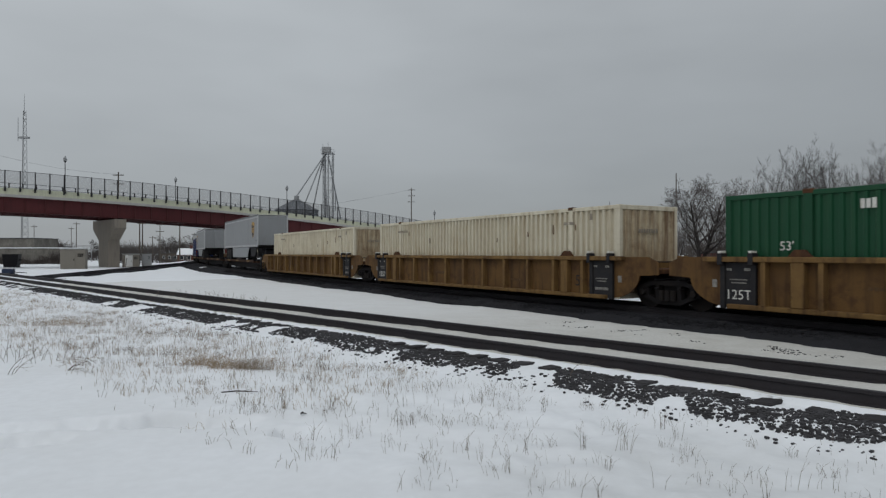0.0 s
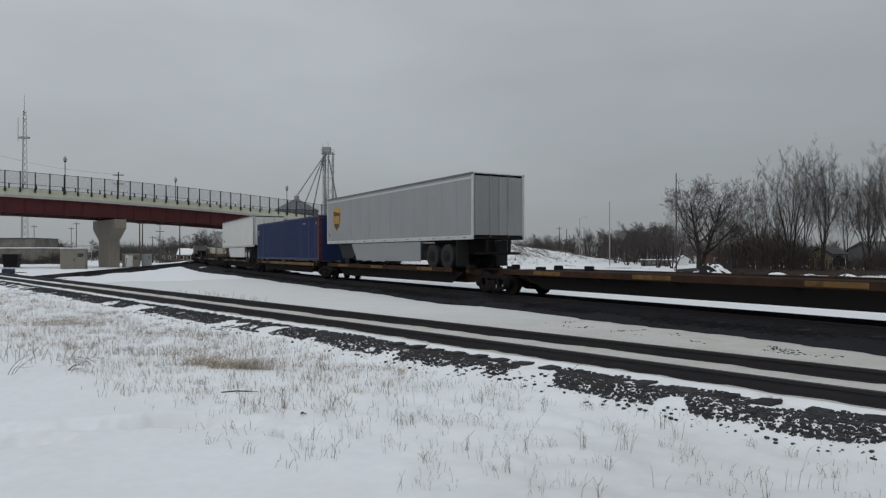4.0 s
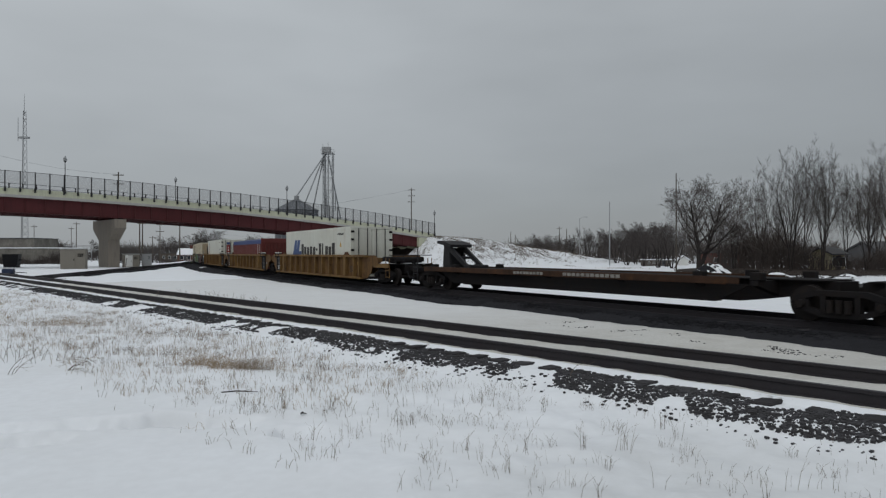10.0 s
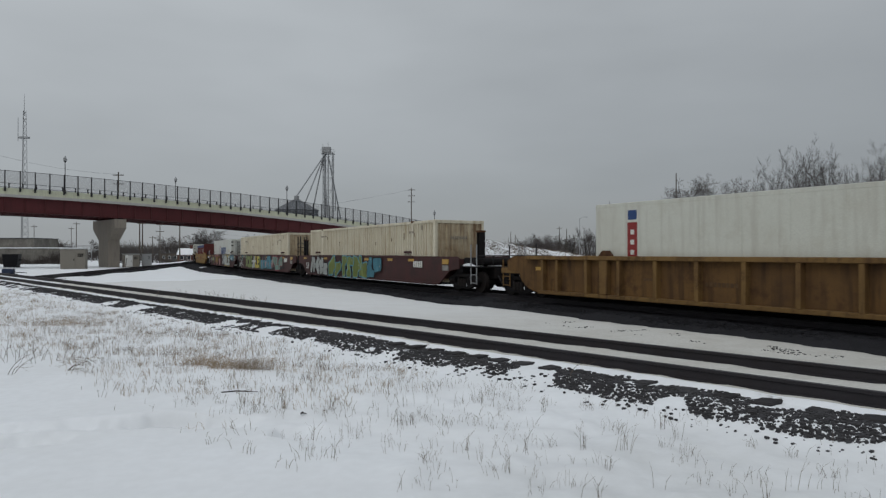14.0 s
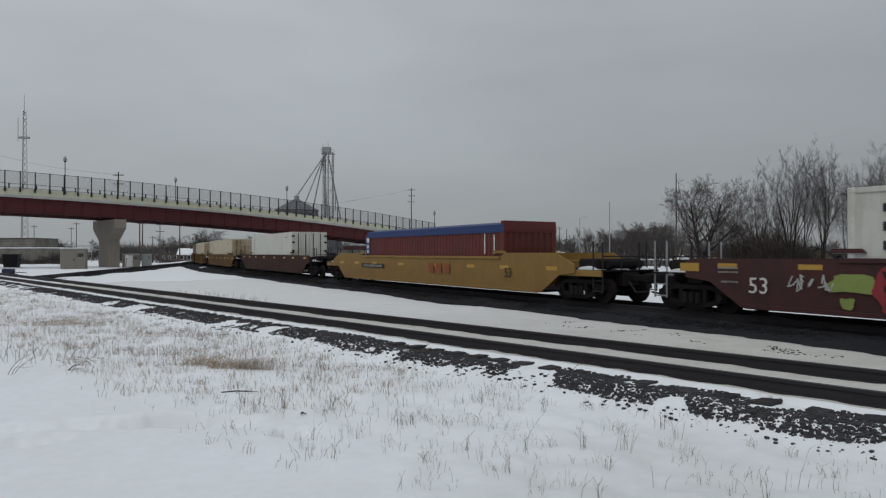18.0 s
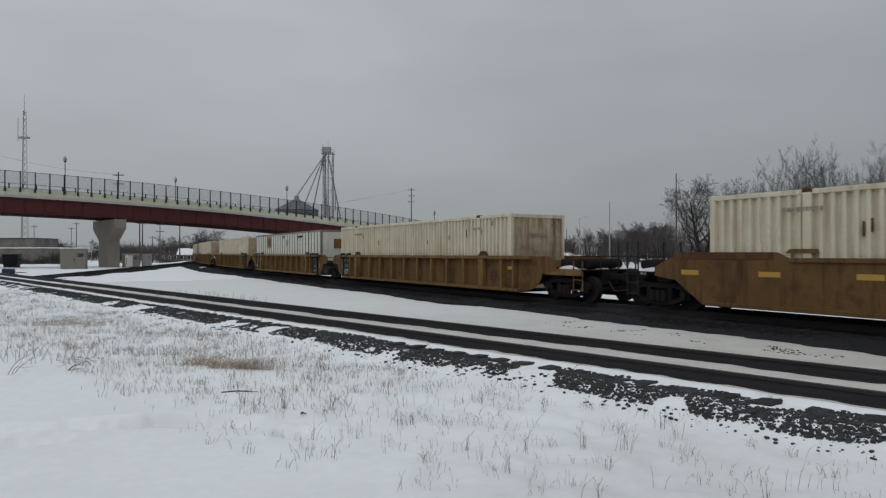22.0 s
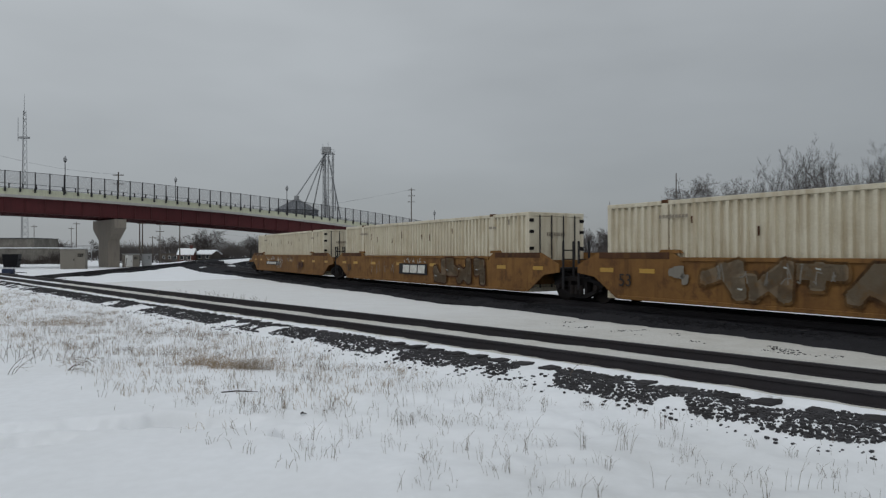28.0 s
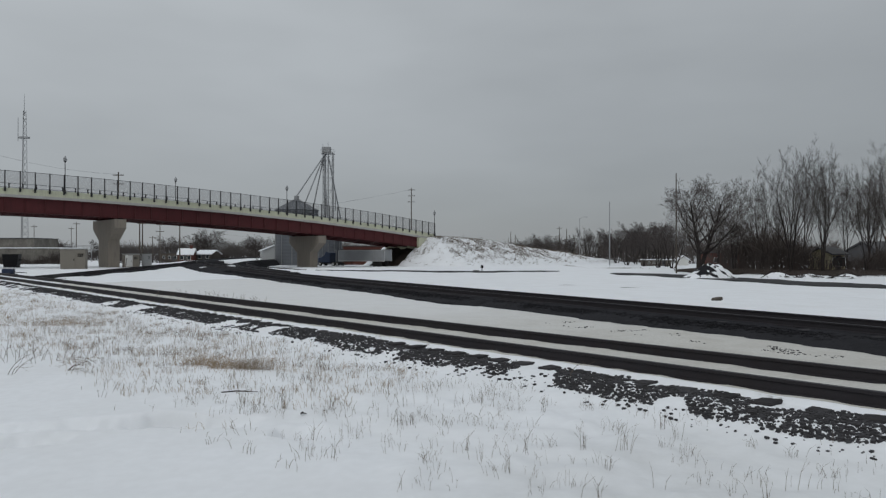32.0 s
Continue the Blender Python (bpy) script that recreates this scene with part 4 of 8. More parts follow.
def ribbed_well(label, mat, front, rear, half=8.1, drop=1.85, pitch=1.28):
    """One unit of a ribbed well wagon. front/rear: 'end' (own platform and coupler) or 'joint' (shared truck)."""
    hf, hr = 8.6 if front == "end" else half, 9.4 if rear == "end" else half
    t = thing("well_wagon", label, "railway wagon", "well wagons")
    for sy in (-1, 1):
        y = sy * 1.30
        s = part("side", Solid().prism(side_profile(hf, hr, drop), min(y, y - sy * 0.03), max(y, y - sy * 0.03)), YELLOW_SIDE, t)
        part("top_chord", Solid().box(-hf - 0.6, hr + 0.6, min(y, y + sy * 0.21), max(y, y + sy * 0.21), 1.38, 1.51, 0.015), mat, s)
        part("bottom_chord", Solid().box(-hf + 0.1, hr - 0.1, min(y, y + sy * 0.18), max(y, y + sy * 0.18), 0.20, 0.32, 0.015), mat, s)
        n = int((hf + hr - 2.2) / pitch)
        for k in range(n + 1):
            x = -hf + 1.1 + (hf + hr - 2.2) * k / n
            part("rib", Solid().prism([(x - 0.06, min(y, y + sy * 0.19)), (x + 0.06, min(y, y + sy * 0.19)), (x + 0.06, max(y, y + sy * 0.19)), (x - 0.06, max(y, y + sy * 0.19))], 0.32, 1.39, "z"), mat, s)
        for x, how in ((-hf + 0.35, front), (hr - 0.35, rear)):
            if how == "end":
                part("edge_post", Solid().box(x - 0.06, x + 0.06, min(y, y + sy * 0.19), max(y, y + sy * 0.19), 0.33, 1.39, 0.01), mat, s)
                part("reflector", Solid().box(x + 0.2, x + 0.55, min(y, y + sy * 0.008), max(y, y + sy * 0.008), 1.0, 1.12), INK_GOLD, s, "yellow reflective strip")
                continue
            part("marking_panel", Solid().box(x - 0.50, x + 0.50, min(y, y + sy * 0.05), max(y, y + sy * 0.05), 0.22, 1.37, 0.01), BLACK, s, "black stencil panel")
            for e in (-0.43, 0.43):
                part("strap", Solid().box(x + e - 0.07, x + e + 0.07, min(y - sy * 0.02, y + sy * 0.235), max(y - sy * 0.02, y + sy * 0.235), 1.30, 1.60, 0.015).box(x + e - 0.07, x + e + 0.07, min(y, y + sy * 0.10), max(y, y + sy * 0.10), 0.20, 1.36, 0.01), BLACK, s, "black steel strap")
                part("grip", Solid().box(x + e - 0.05, x + e + 0.05, min(y, y + sy * 0.22), max(y, y + sy * 0.22), 1.60, 1.66, 0.01), INK_WHITE, s, "white step edge")
            k = 1 if x > 0 else -1
            part("placard", Solid().box(x + k * 0.72 - 0.07, x + k * 0.72 + 0.07, min(y, y + sy * 0.01), max(y, y + sy * 0.01), 0.72, 0.92), INK_FADED, s, "small faded placard")
        for x in (-6.15, 6.15):
            part("guide", Solid().prism([(x - 0.3, 1.5), (x + 0.3, 1.5), (x + 0.12, 1.68), (x - 0.12, 1.68)], min(y, y + sy * 0.1), max(y, y + sy * 0.1)), RUSTED, s, "rusty guide casting")
            part("bracket", Solid().box(x - 0.16, x + 0.16, min(y, y + sy * 0.2), max(y, y + sy * 0.2), 0.32, 1.38, 0.02), mat, s)
    part("floor", Solid().box(-hf, hr, -1.28, 1.28, 0.20, 0.28), STEEL, t)
    for d, how in ((-1, front), (1, rear)):
        h = hf if d < 0 else hr
        x = d * (h + 0.25)
        part("bulkhead", Solid().box(min(x, x + d * 0.12), max(x, x + d * 0.12), -1.27, 1.27, 0.5, 1.36, 0.02), mat, t)
        part("end_deck", Solid().box(min(x, x + d * 1.5), max(x, x + d * 1.5), -1.26, 1.26, 1.0, 1.14, 0.02), RUSTED, t)
        if how == "end":
            e = end_platform(t, d * 9.95, d, mat)
            truck(t, d * (h + (1.4 if d > 0 else 2.1)))
            coupler(t, e, d)
        else:
            part("draft_sill", Solid().box(min(x, d * (h + 2.05)), max(x, d * (h + 2.05)), -0.4, 0.4, 0.62, 1.0, 0.03), STEEL, t)
            lad = Solid()
            for j in range(4):
                lad.tube((d * (h + 1.62), -1.2, 0.6 + 0.25 * j), (d * (h + 1.62), 1.2, 0.6 + 0.25 * j), 0.02, n=5)
            part("rung", lad, BLACK, t)
            if d > 0:
                truck(t, d * (h + 2.05), True)
    return t


def brake_stand(parent, c):
    """A tall open channel that carries the brake wheel at a wagon's end."""
    s = Solid().box(c - 0.12, c + 0.12, 0.40, 0.45, 1.0, 2.46, 0.01)
    s.box(c - 0.12, c - 0.08, 0.45, 0.68, 1.0, 2.46, 0.01).box(c + 0.08, c + 0.12, 0.45, 0.68, 1.0, 2.46, 0.01)
    st = part("brake_stand", s, STEEL, parent, "tall dark channel-shaped brake stand")
    part("top_plate", Solid().box(c - 0.14, c + 0.14, 0.38, 0.70, 2.46, 2.54, 0.01), RUSTED, st)


def smooth_well(label, mat, front, rear, half=8.3, drop=1.7, low=0.24, raised=True, climb=2.0, hf=None, hr=None):
    """One unit of a smooth-sided well wagon with sloping ends."""
    t = thing("well_wagon", label, "railway wagon", "well wagons")
    hf, hr = hf or half, hr or half
    top, tip, k = (1.62, 1.22, 0.45) if raised else (1.46, 1.38, 0.9)
    prof = [(-hf, low), (hr, low), (hr + drop * 0.55, low + 0.62), (hr + drop, low + 0.72), (hr + drop, tip), (hr + drop * k, top), (hr - 2.1, top), (hr - 2.4, 1.46),
            (-hf + 2.4, 1.46), (-hf + 2.1, top), (-hf - drop * k, top), (-hf - drop, tip), (-hf - drop, low + 0.72), (-hf - drop * 0.55, low + 0.62)]
    for sy in (-1, 1):
        y = sy * 1.33
        s = part("side", Solid().prism(prof, min(y, y - sy * 0.05), max(y, y - sy * 0.05)), mat, t)
        part("top_chord", Solid().box(-hf + 2.4, hr - 2.4, min(y, y + sy * 0.05), max(y, y + sy * 0.05), 1.38, 1.49, 0.012), mat, s)
        part("bottom_chord", Solid().box(-hf + 0.1, hr - 0.1, min(y, y + sy * 0.05), max(y, y + sy * 0.05), low - 0.02, low + 0.09, 0.012), mat, s)
        if raised and mat != YELLOW_NEW:
            for k in (-1, 1):
                h = hr if k > 0 else hf
                a, b = sorted((k * (h - 2.0), k * (h + drop * 0.42)))
                part("rusty_top", Solid().box(a, b, min(y, y + sy * 0.012), max(y, y + sy * 0.012), 1.44, 1.625, 0.004), RUSTED, s, "rusted upper edge")
        for x in (-6.3, 6.3):
            part("guide", Solid().prism([(x - 0.4, 1.60), (x + 0.4, 1.60), (x + 0.3, 1.70), (x - 0.3, 1.70)], min(y, y - sy * 0.12), max(y, y - sy * 0.12)), mat, s)
        for x in (-hf - 0.6, -6.7, -4.4, -1.5, 1.8, 4.8, 7.1, hr + 0.4):
            part("reflector", Solid().box(x - 0.28, x + 0.28, min(y, y + sy * 0.008), max(y, y + sy * 0.008), 1.02 if raised else 1.22, 1.15 if raised else 1.34), INK_GOLD, s, "yellow reflective strip")
    part("floor", Solid().box(-hf, hr, -1.28, 1.28, low, low + 0.08), STEEL, t)
    for d, how in ((-1, front), (1, rear)):
        h = hf if d < 0 else hr
        x = d * (h + 0.3)
        part("bulkhead", Solid().box(min(x, x + d * 0.12), max(x, x + d * 0.12), -1.28, 1.28, 0.5, 1.36, 0.02), mat, t)
        part("end_deck", Solid().box(min(x, x + d * 1.4), max(x, x + d * 1.4), -1.27, 1.27, 0.98, 1.10, 0.02), STEEL, t)
        if how == "end":
            e = end_platform(t, d * (h + drop - 0.55), d, mat)
            truck(t, d * (h + 1.65))
            coupler(t, e, d)
            if climb > 2.5 and d < 0:
                brake_stand(t, d * (h + drop + 0.45))
        else:
            part("draft_sill", Solid().box(min(x, d * (h + 1.95)), max(x, d * (h + 1.95)), -0.45, 0.45, 0.6, 1.0, 0.03), STEEL, t)
            gear = Solid()
            for j in range(int((climb - 0.5) / 0.3)):
                gear.tube((d * (h + drop + 0.08), 0.75, 0.5 + 0.3 * j), (d * (h + drop + 0.08), 1.2, 0.5 + 0.3 * j), 0.02, n=5)
            gear.tube((d * (h + drop + 0.08), 0.75, 0.4), (d * (h + drop + 0.08), 0.75, climb), 0.04, n=6).tube((d * (h + drop + 0.08), 1.2, 0.4), (d * (h + drop + 0.08), 1.2, climb), 0.04, n=6)
            part("ladder", gear, BLACK, t)
            if climb > 2.5 and d < 0:
                brake_stand(t, d * (h + drop - 0.2))
            if d > 0:
                truck(t, d * (h + 1.95), True)
    return t


def spine_unit(label, mat, front, rear, half=9.0, hitches=(), pads=True, rail=None):
    """One unit of a spine wagon: a low central sill with deck plates, pedestals and a folding hitch."""
    t = thing("spine_wagon", label, "railway wagon", "spine wagons")
    prof = [(-half + 0.6, 0.62), (-half + 2.6, 0.34), (half - 2.6, 0.34), (half - 0.6, 0.62), (half, 0.66), (half, 0.93), (-half, 0.93), (-half, 0.66)]
    part("centre_sill", Solid().prism(prof, -0.42, 0.42), mat, t)
    part("deck_plate", Solid().box(-half + 0.2, half - 0.2, -0.62, 0.62, 0.93, 0.965, 0.01), STEEL, t)
    for sy in (-1, 1):
        y0, y1 = sorted((sy * 0.86, sy * 1.28))
        part("side_sill", Solid().prism([(-half + 1.9, 0.80), (-half + 2.9, 0.33), (half - 2.9, 0.33), (half - 1.9, 0.80)], min(sy * 0.98, sy * 1.04), max(sy * 0.98, sy * 1.04)), STEEL, t)
        part("wheel_deck", Solid().box(1.2, half - 0.9, y0, y1, 0.86, 0.95, 0.01), mat, t)
        part("side_rail", Solid().box(-half + 2.4, half - 0.9, min(sy * 1.26, sy * 1.32), max(sy * 1.26, sy * 1.32), 0.80, 1.0, 0.01), rail or SPINE, t, "worn edge rail")
        if not rail:
            for x in (-4.2, 1.0, 5.6):
                part("edge_stripe", Solid().box(x - 0.7, x + 0.7, min(sy * 1.32, sy * 1.327), max(sy * 1.32, sy * 1.327), 0.84, 0.97), YELLOW, t, "worn yellow edge stripe")
    for x in (-7.8, -6.1, -3.2, 0.2, 3.4, 6.1, 7.8):
        if abs(x) > half - 0.8:
            continue
        part("cross_arm", Solid().prism([(-1.3, 0.80), (-0.42, 0.55), (0.42, 0.55), (1.3, 0.80), (1.3, 0.92), (-1.3, 0.92)], x - 0.1, x + 0.1, "x"), mat, t)
        if pads and abs(x) > 6 :
            for sy in (-1, 1):
                part("pedestal", Solid().box(x - 0.16, x + 0.16, sy * 1.15 - 0.12, sy * 1.15 + 0.12, 0.92, 1.12, 0.02), STEEL, t)
    for x, d, up in hitches:
        if not up:
            part("hitch", Solid().box(x - 0.9, x + 0.9, -0.3, 0.3, 0.965, 1.09, 0.03).box(x + d * 0.6 - 0.3, x + d * 0.6 + 0.3, -0.5, 0.5, 0.97, 1.17, 0.04), BLACK, t, "lowered black trailer hitch")
            continue
        h = Solid()
        for sy in (-0.38, 0.38):
            h.prism([(x - d * 0.22, 0.96), (x + d * 0.42, 0.96), (x + d * 0.30, 1.92), (x - d * 0.12, 1.98)], sy - 0.05, sy + 0.05)
            h.prism([(x + d * 1.65, 0.96), (x + d * 2.0, 0.96), (x + d * 0.35, 1.93), (x + d * 0.10, 1.80)], sy - 0.06, sy + 0.06)
        h.box(min(x + d * 0.0, x + d * 0.12), max(x + d * 0.0, x + d * 0.12), -0.36, 0.36, 1.0, 1.85, 0.02)
        h.prism([(x - d * 0.50, 2.06), (x + d * 0.62, 1.86), (x + d * 0.70, 1.98), (x + d * 0.1, 2.14), (x - d * 0.45, 2.18)], -0.58, 0.58)
        h.tube((x + d * 0.9, -0.38, 1.4), (x + d * 0.9, 0.38, 1.4), 0.06, n=6)
        h.box(min(x + d * 1.6, x + d * 2.1), max(x + d * 1.6, x + d * 2.1), -0.5, 0.5, 0.95, 1.10, 0.03)
        part("hitch", h, BLACK, t, "raised black trailer hitch")
    for d, how in ((-1, front), (1, rear)):
        if how == "end":
            part("end_sill", Solid().box(min(d * (half - 0.1), d * (half + 0.35)), max(d * (half - 0.1), d * (half + 0.35)), -1.2, 1.2, 0.72, 0.95, 0.02), STEEL, t)
            truck(t, d * (half - 1.2))
            coupler(t, d * (half + 0.2), d)
            g = Solid()
            for sy in (-1.2, 1.2):
                g.tube((d * (half + 0.3), sy, 0.3), (d * (half + 0.3), sy, 1.25), 0.025, n=5).tube((d * (half - 0.1), sy, 0.3), (d * (half - 0.1), sy, 1.25), 0.025, n=5)
                for j in range(3):
                    g.tube((d * (half + 0.3), sy, 0.35 + 0.3 * j), (d * (half - 0.1), sy, 0.35 + 0.3 * j), 0.02, n=5)
            part("grab_iron", g, BLACK, t)
        elif d > 0:
            truck(t, half + 0.15)
    gear = Solid().box(-2.2, -1.0, 0.45, 0.85, 0.45, 0.75, 0.03).tube((-0.6, 0.7, 0.6), (0.5, 0.7, 0.6), 0.14, n=10)
    part("brake_cylinder", gear, STEEL, t)
    return t


def corrugated(L, z0, z1, y, out, pitch=0.255, depth=0.085, axis="x"):
    """A sheet with trapezoid corrugations, proud towards out (+1 or -1)."""
    n = max(2, int(round(L / pitch)))
    w = L / n
    v = []
    for k in range(n):
        a = -L / 2 + k * w
        v += [(a, 0.0), (a + w * 0.33, 0.0), (a + w * 0.43, depth), (a + w * 0.90, depth)]
    v.append((L / 2, 0.0))
    s = Solid()
    for z in (z0, z1):
        s.v += [(a, y - out * b, z) if axis == "x" else (y - out * b, a, z) for a, b in v]
    m = len(v)
    s.f = [(i, i + 1, m + i + 1, m + i) for i in range(m - 1)]
    return s


def container(L, H, mat, label, colour_word, style="ribbed", doors=False, W=2.56, tarp=False, groove=0.085, frame_mat=None, end_mat=None, group="containers"):
    """A freight container, its origin at the middle of its floor. Its leading end faces -x."""
    fm = frame_mat or mat
    t = thing("freight_container", label, "container", group)
    hw, hl, r = W / 2, L / 2, 0.09
    top = H if not tarp else H - 0.30
    for sy in (-1, 1):
        if style == "ribbed":
            p = corrugated(L - 0.3, 0.16, top - 0.10, sy * (hw - 0.012), sy, depth=groove)
            part("side_panel", p, mat, t)
        elif style == "wide":
            part("side_panel", corrugated(L - 0.3, 0.16, top - 0.10, sy * (hw - 0.012), sy, 1.15, 0.02), mat, t)
        else:
            sp = part("side_panel", Solid().box(-hl + 0.12, hl - 0.12, min(sy * hw, sy * (hw - 0.05)) , max(sy * hw, sy * (hw - 0.05)) - 0.0, 0.16, top - 0.10), mat, t)
            n = int(L / (1.2 if style == "plain" else 0.615))
            for k in range(1, n):
                x = -hl + L * k / n
                if style == "posts":
                    part("side_post", Solid().box(x - 0.05, x + 0.05, min(sy * hw, sy * (hw + 0.022)), max(sy * hw, sy * (hw + 0.022)), 0.17, top - 0.11, 0.006), POST_GREY, sp, "dull metal side post")
                else:
                    part("seam", Solid().box(x - 0.02, x + 0.02, min(sy * hw, sy * (hw + 0.005)), max(sy * hw, sy * (hw + 0.005)), 0.17, top - 0.11), mat, sp)
        for z0, z1 in ((0.0, 0.17), (top - 0.12, top)):
            part("side_rail", Solid().box(-hl + 0.1, hl - 0.1, min(sy * (hw - 0.09), sy * (hw + 0.004)), max(sy * (hw - 0.09), sy * (hw + 0.004)), z0, z1, 0.01), fm, t)
        for sx in (-1, 1):
            x0, x1 = sorted((sx * hl, sx * (hl - 0.15)))
            part("corner_post", Solid().box(x0, x1, min(sy * (hw + 0.008), sy * (hw - 0.13)), max(sy * (hw + 0.008), sy * (hw - 0.13)), 0.1, top - 0.08, 0.012), fm, t)
            for z0, z1 in ((-0.002, 0.12), (top - 0.12, top + 0.006)):
                part("corner_casting", Solid().box(x0 - 0.006, x1 + 0.006, min(sy * (hw + 0.014), sy * (hw - 0.15)), max(sy * (hw + 0.014), sy * (hw - 0.15)), z0, z1, 0.015), fm, t)
        if L > 15:
            for x in (-6.1, 6.1):
                part("lifting_post", Solid().box(x - 0.11, x + 0.11, min(sy * (hw + 0.012), sy * (hw - 0.1)), max(sy * (hw + 0.012), sy * (hw - 0.1)), 0.05, top + 0.0, 0.012), fm, t)
                part("lifting_casting", Solid().box(x - 0.13, x + 0.13, min(sy * (hw + 0.016), sy * (hw - 0.16)), max(sy * (hw + 0.016), sy * (hw - 0.16)), top - 0.09, top + 0.03, 0.02), RUSTED, t, "rusty steel lifting casting")
    part("floor", Solid().box(-hl + 0.1, hl - 0.1, -hw + 0.09, hw - 0.09, 0.06, 0.16), STEEL, t)
    if tarp:
        rf = Solid()
        prof = [(-hw - 0.02, top - 0.14), (-hw - 0.015, top + 0.16), (-hw * 0.5, top + 0.28), (hw * 0.5, top + 0.28), (hw + 0.015, top + 0.16), (hw + 0.02, top - 0.14)]
        rf.prism(prof, -hl + 0.02, hl - 0.25, "x")
        part("tarpaulin", rf, TARP, t, "blue tarpaulin cover")
        part("end_header", Solid().box(-hl, -hl + 0.2, -hw, hw, top - 0.1, top + 0.3, 0.02), mat, t)
    else:
        part("roof", Solid().box(-hl + 0.1, hl - 0.1, -hw + 0.05, hw - 0.05, top - 0.06, top - 0.02), fm, t)
    for d in (-1, 1):
        x0, x1 = sorted((d * hl, d * (hl - 0.08)))
        for z0, z1 in ((0.0, 0.16), (top - 0.14, top)):
            part("end_rail", Solid().box(x0, x1, -hw + 0.12, hw - 0.12, z0, z1, 0.01), fm, t)
        if doors and d < 0:
            for sy in (-1, 1):
                dr = part("door", Solid().box(-hl + 0.005, -hl + 0.05, min(sy * 0.01, sy * (hw - 0.13)), max(sy * 0.01, sy * (hw - 0.13)), 0.17, top - 0.15, 0.012), mat, t)
                for yy in (0.28, 0.82):
                    part("locking_bar", Solid().tube((-hl - 0.03, sy * yy, 0.14), (-hl - 0.03, sy * yy, top - 0.1), 0.024, n=8), mat if mat == BLUE_BOX else BLACK, dr)
                hg = Solid()
                for z in (0.35, 0.9, 1.5, 2.1, top - 0.35):
                    hg.box(-hl - 0.03, -hl + 0.01, min(sy * (hw - 0.2), sy * (hw + 0.0)), max(sy * (hw - 0.2), sy * (hw + 0.0)), z, z + 0.12, 0.01)
                part("hinge", hg, mat if mat == BLUE_BOX else STEEL, dr)
                part("handle", Solid().box(-hl - 0.055, -hl - 0.02, min(sy * 0.28, sy * 0.72), max(sy * 0.28, sy * 0.72), 1.05, 1.10), STEEL, dr)
        elif style in ("ribbed", "wide"):
            part("end_panel", corrugated(W - 0.24, 0.16, top - 0.13, d * (hl - 0.01), d, 0.28, 0.05, axis="y"), end_mat or mat, t)
        else:
            part("end_panel", Solid().box(min(d * (hl - 0.01), d * (hl - 0.05)), max(d * (hl - 0.01), d * (hl - 0.05)), -hw + 0.12, hw - 0.12, 0.16, top - 0.13), mat, t)
    return t


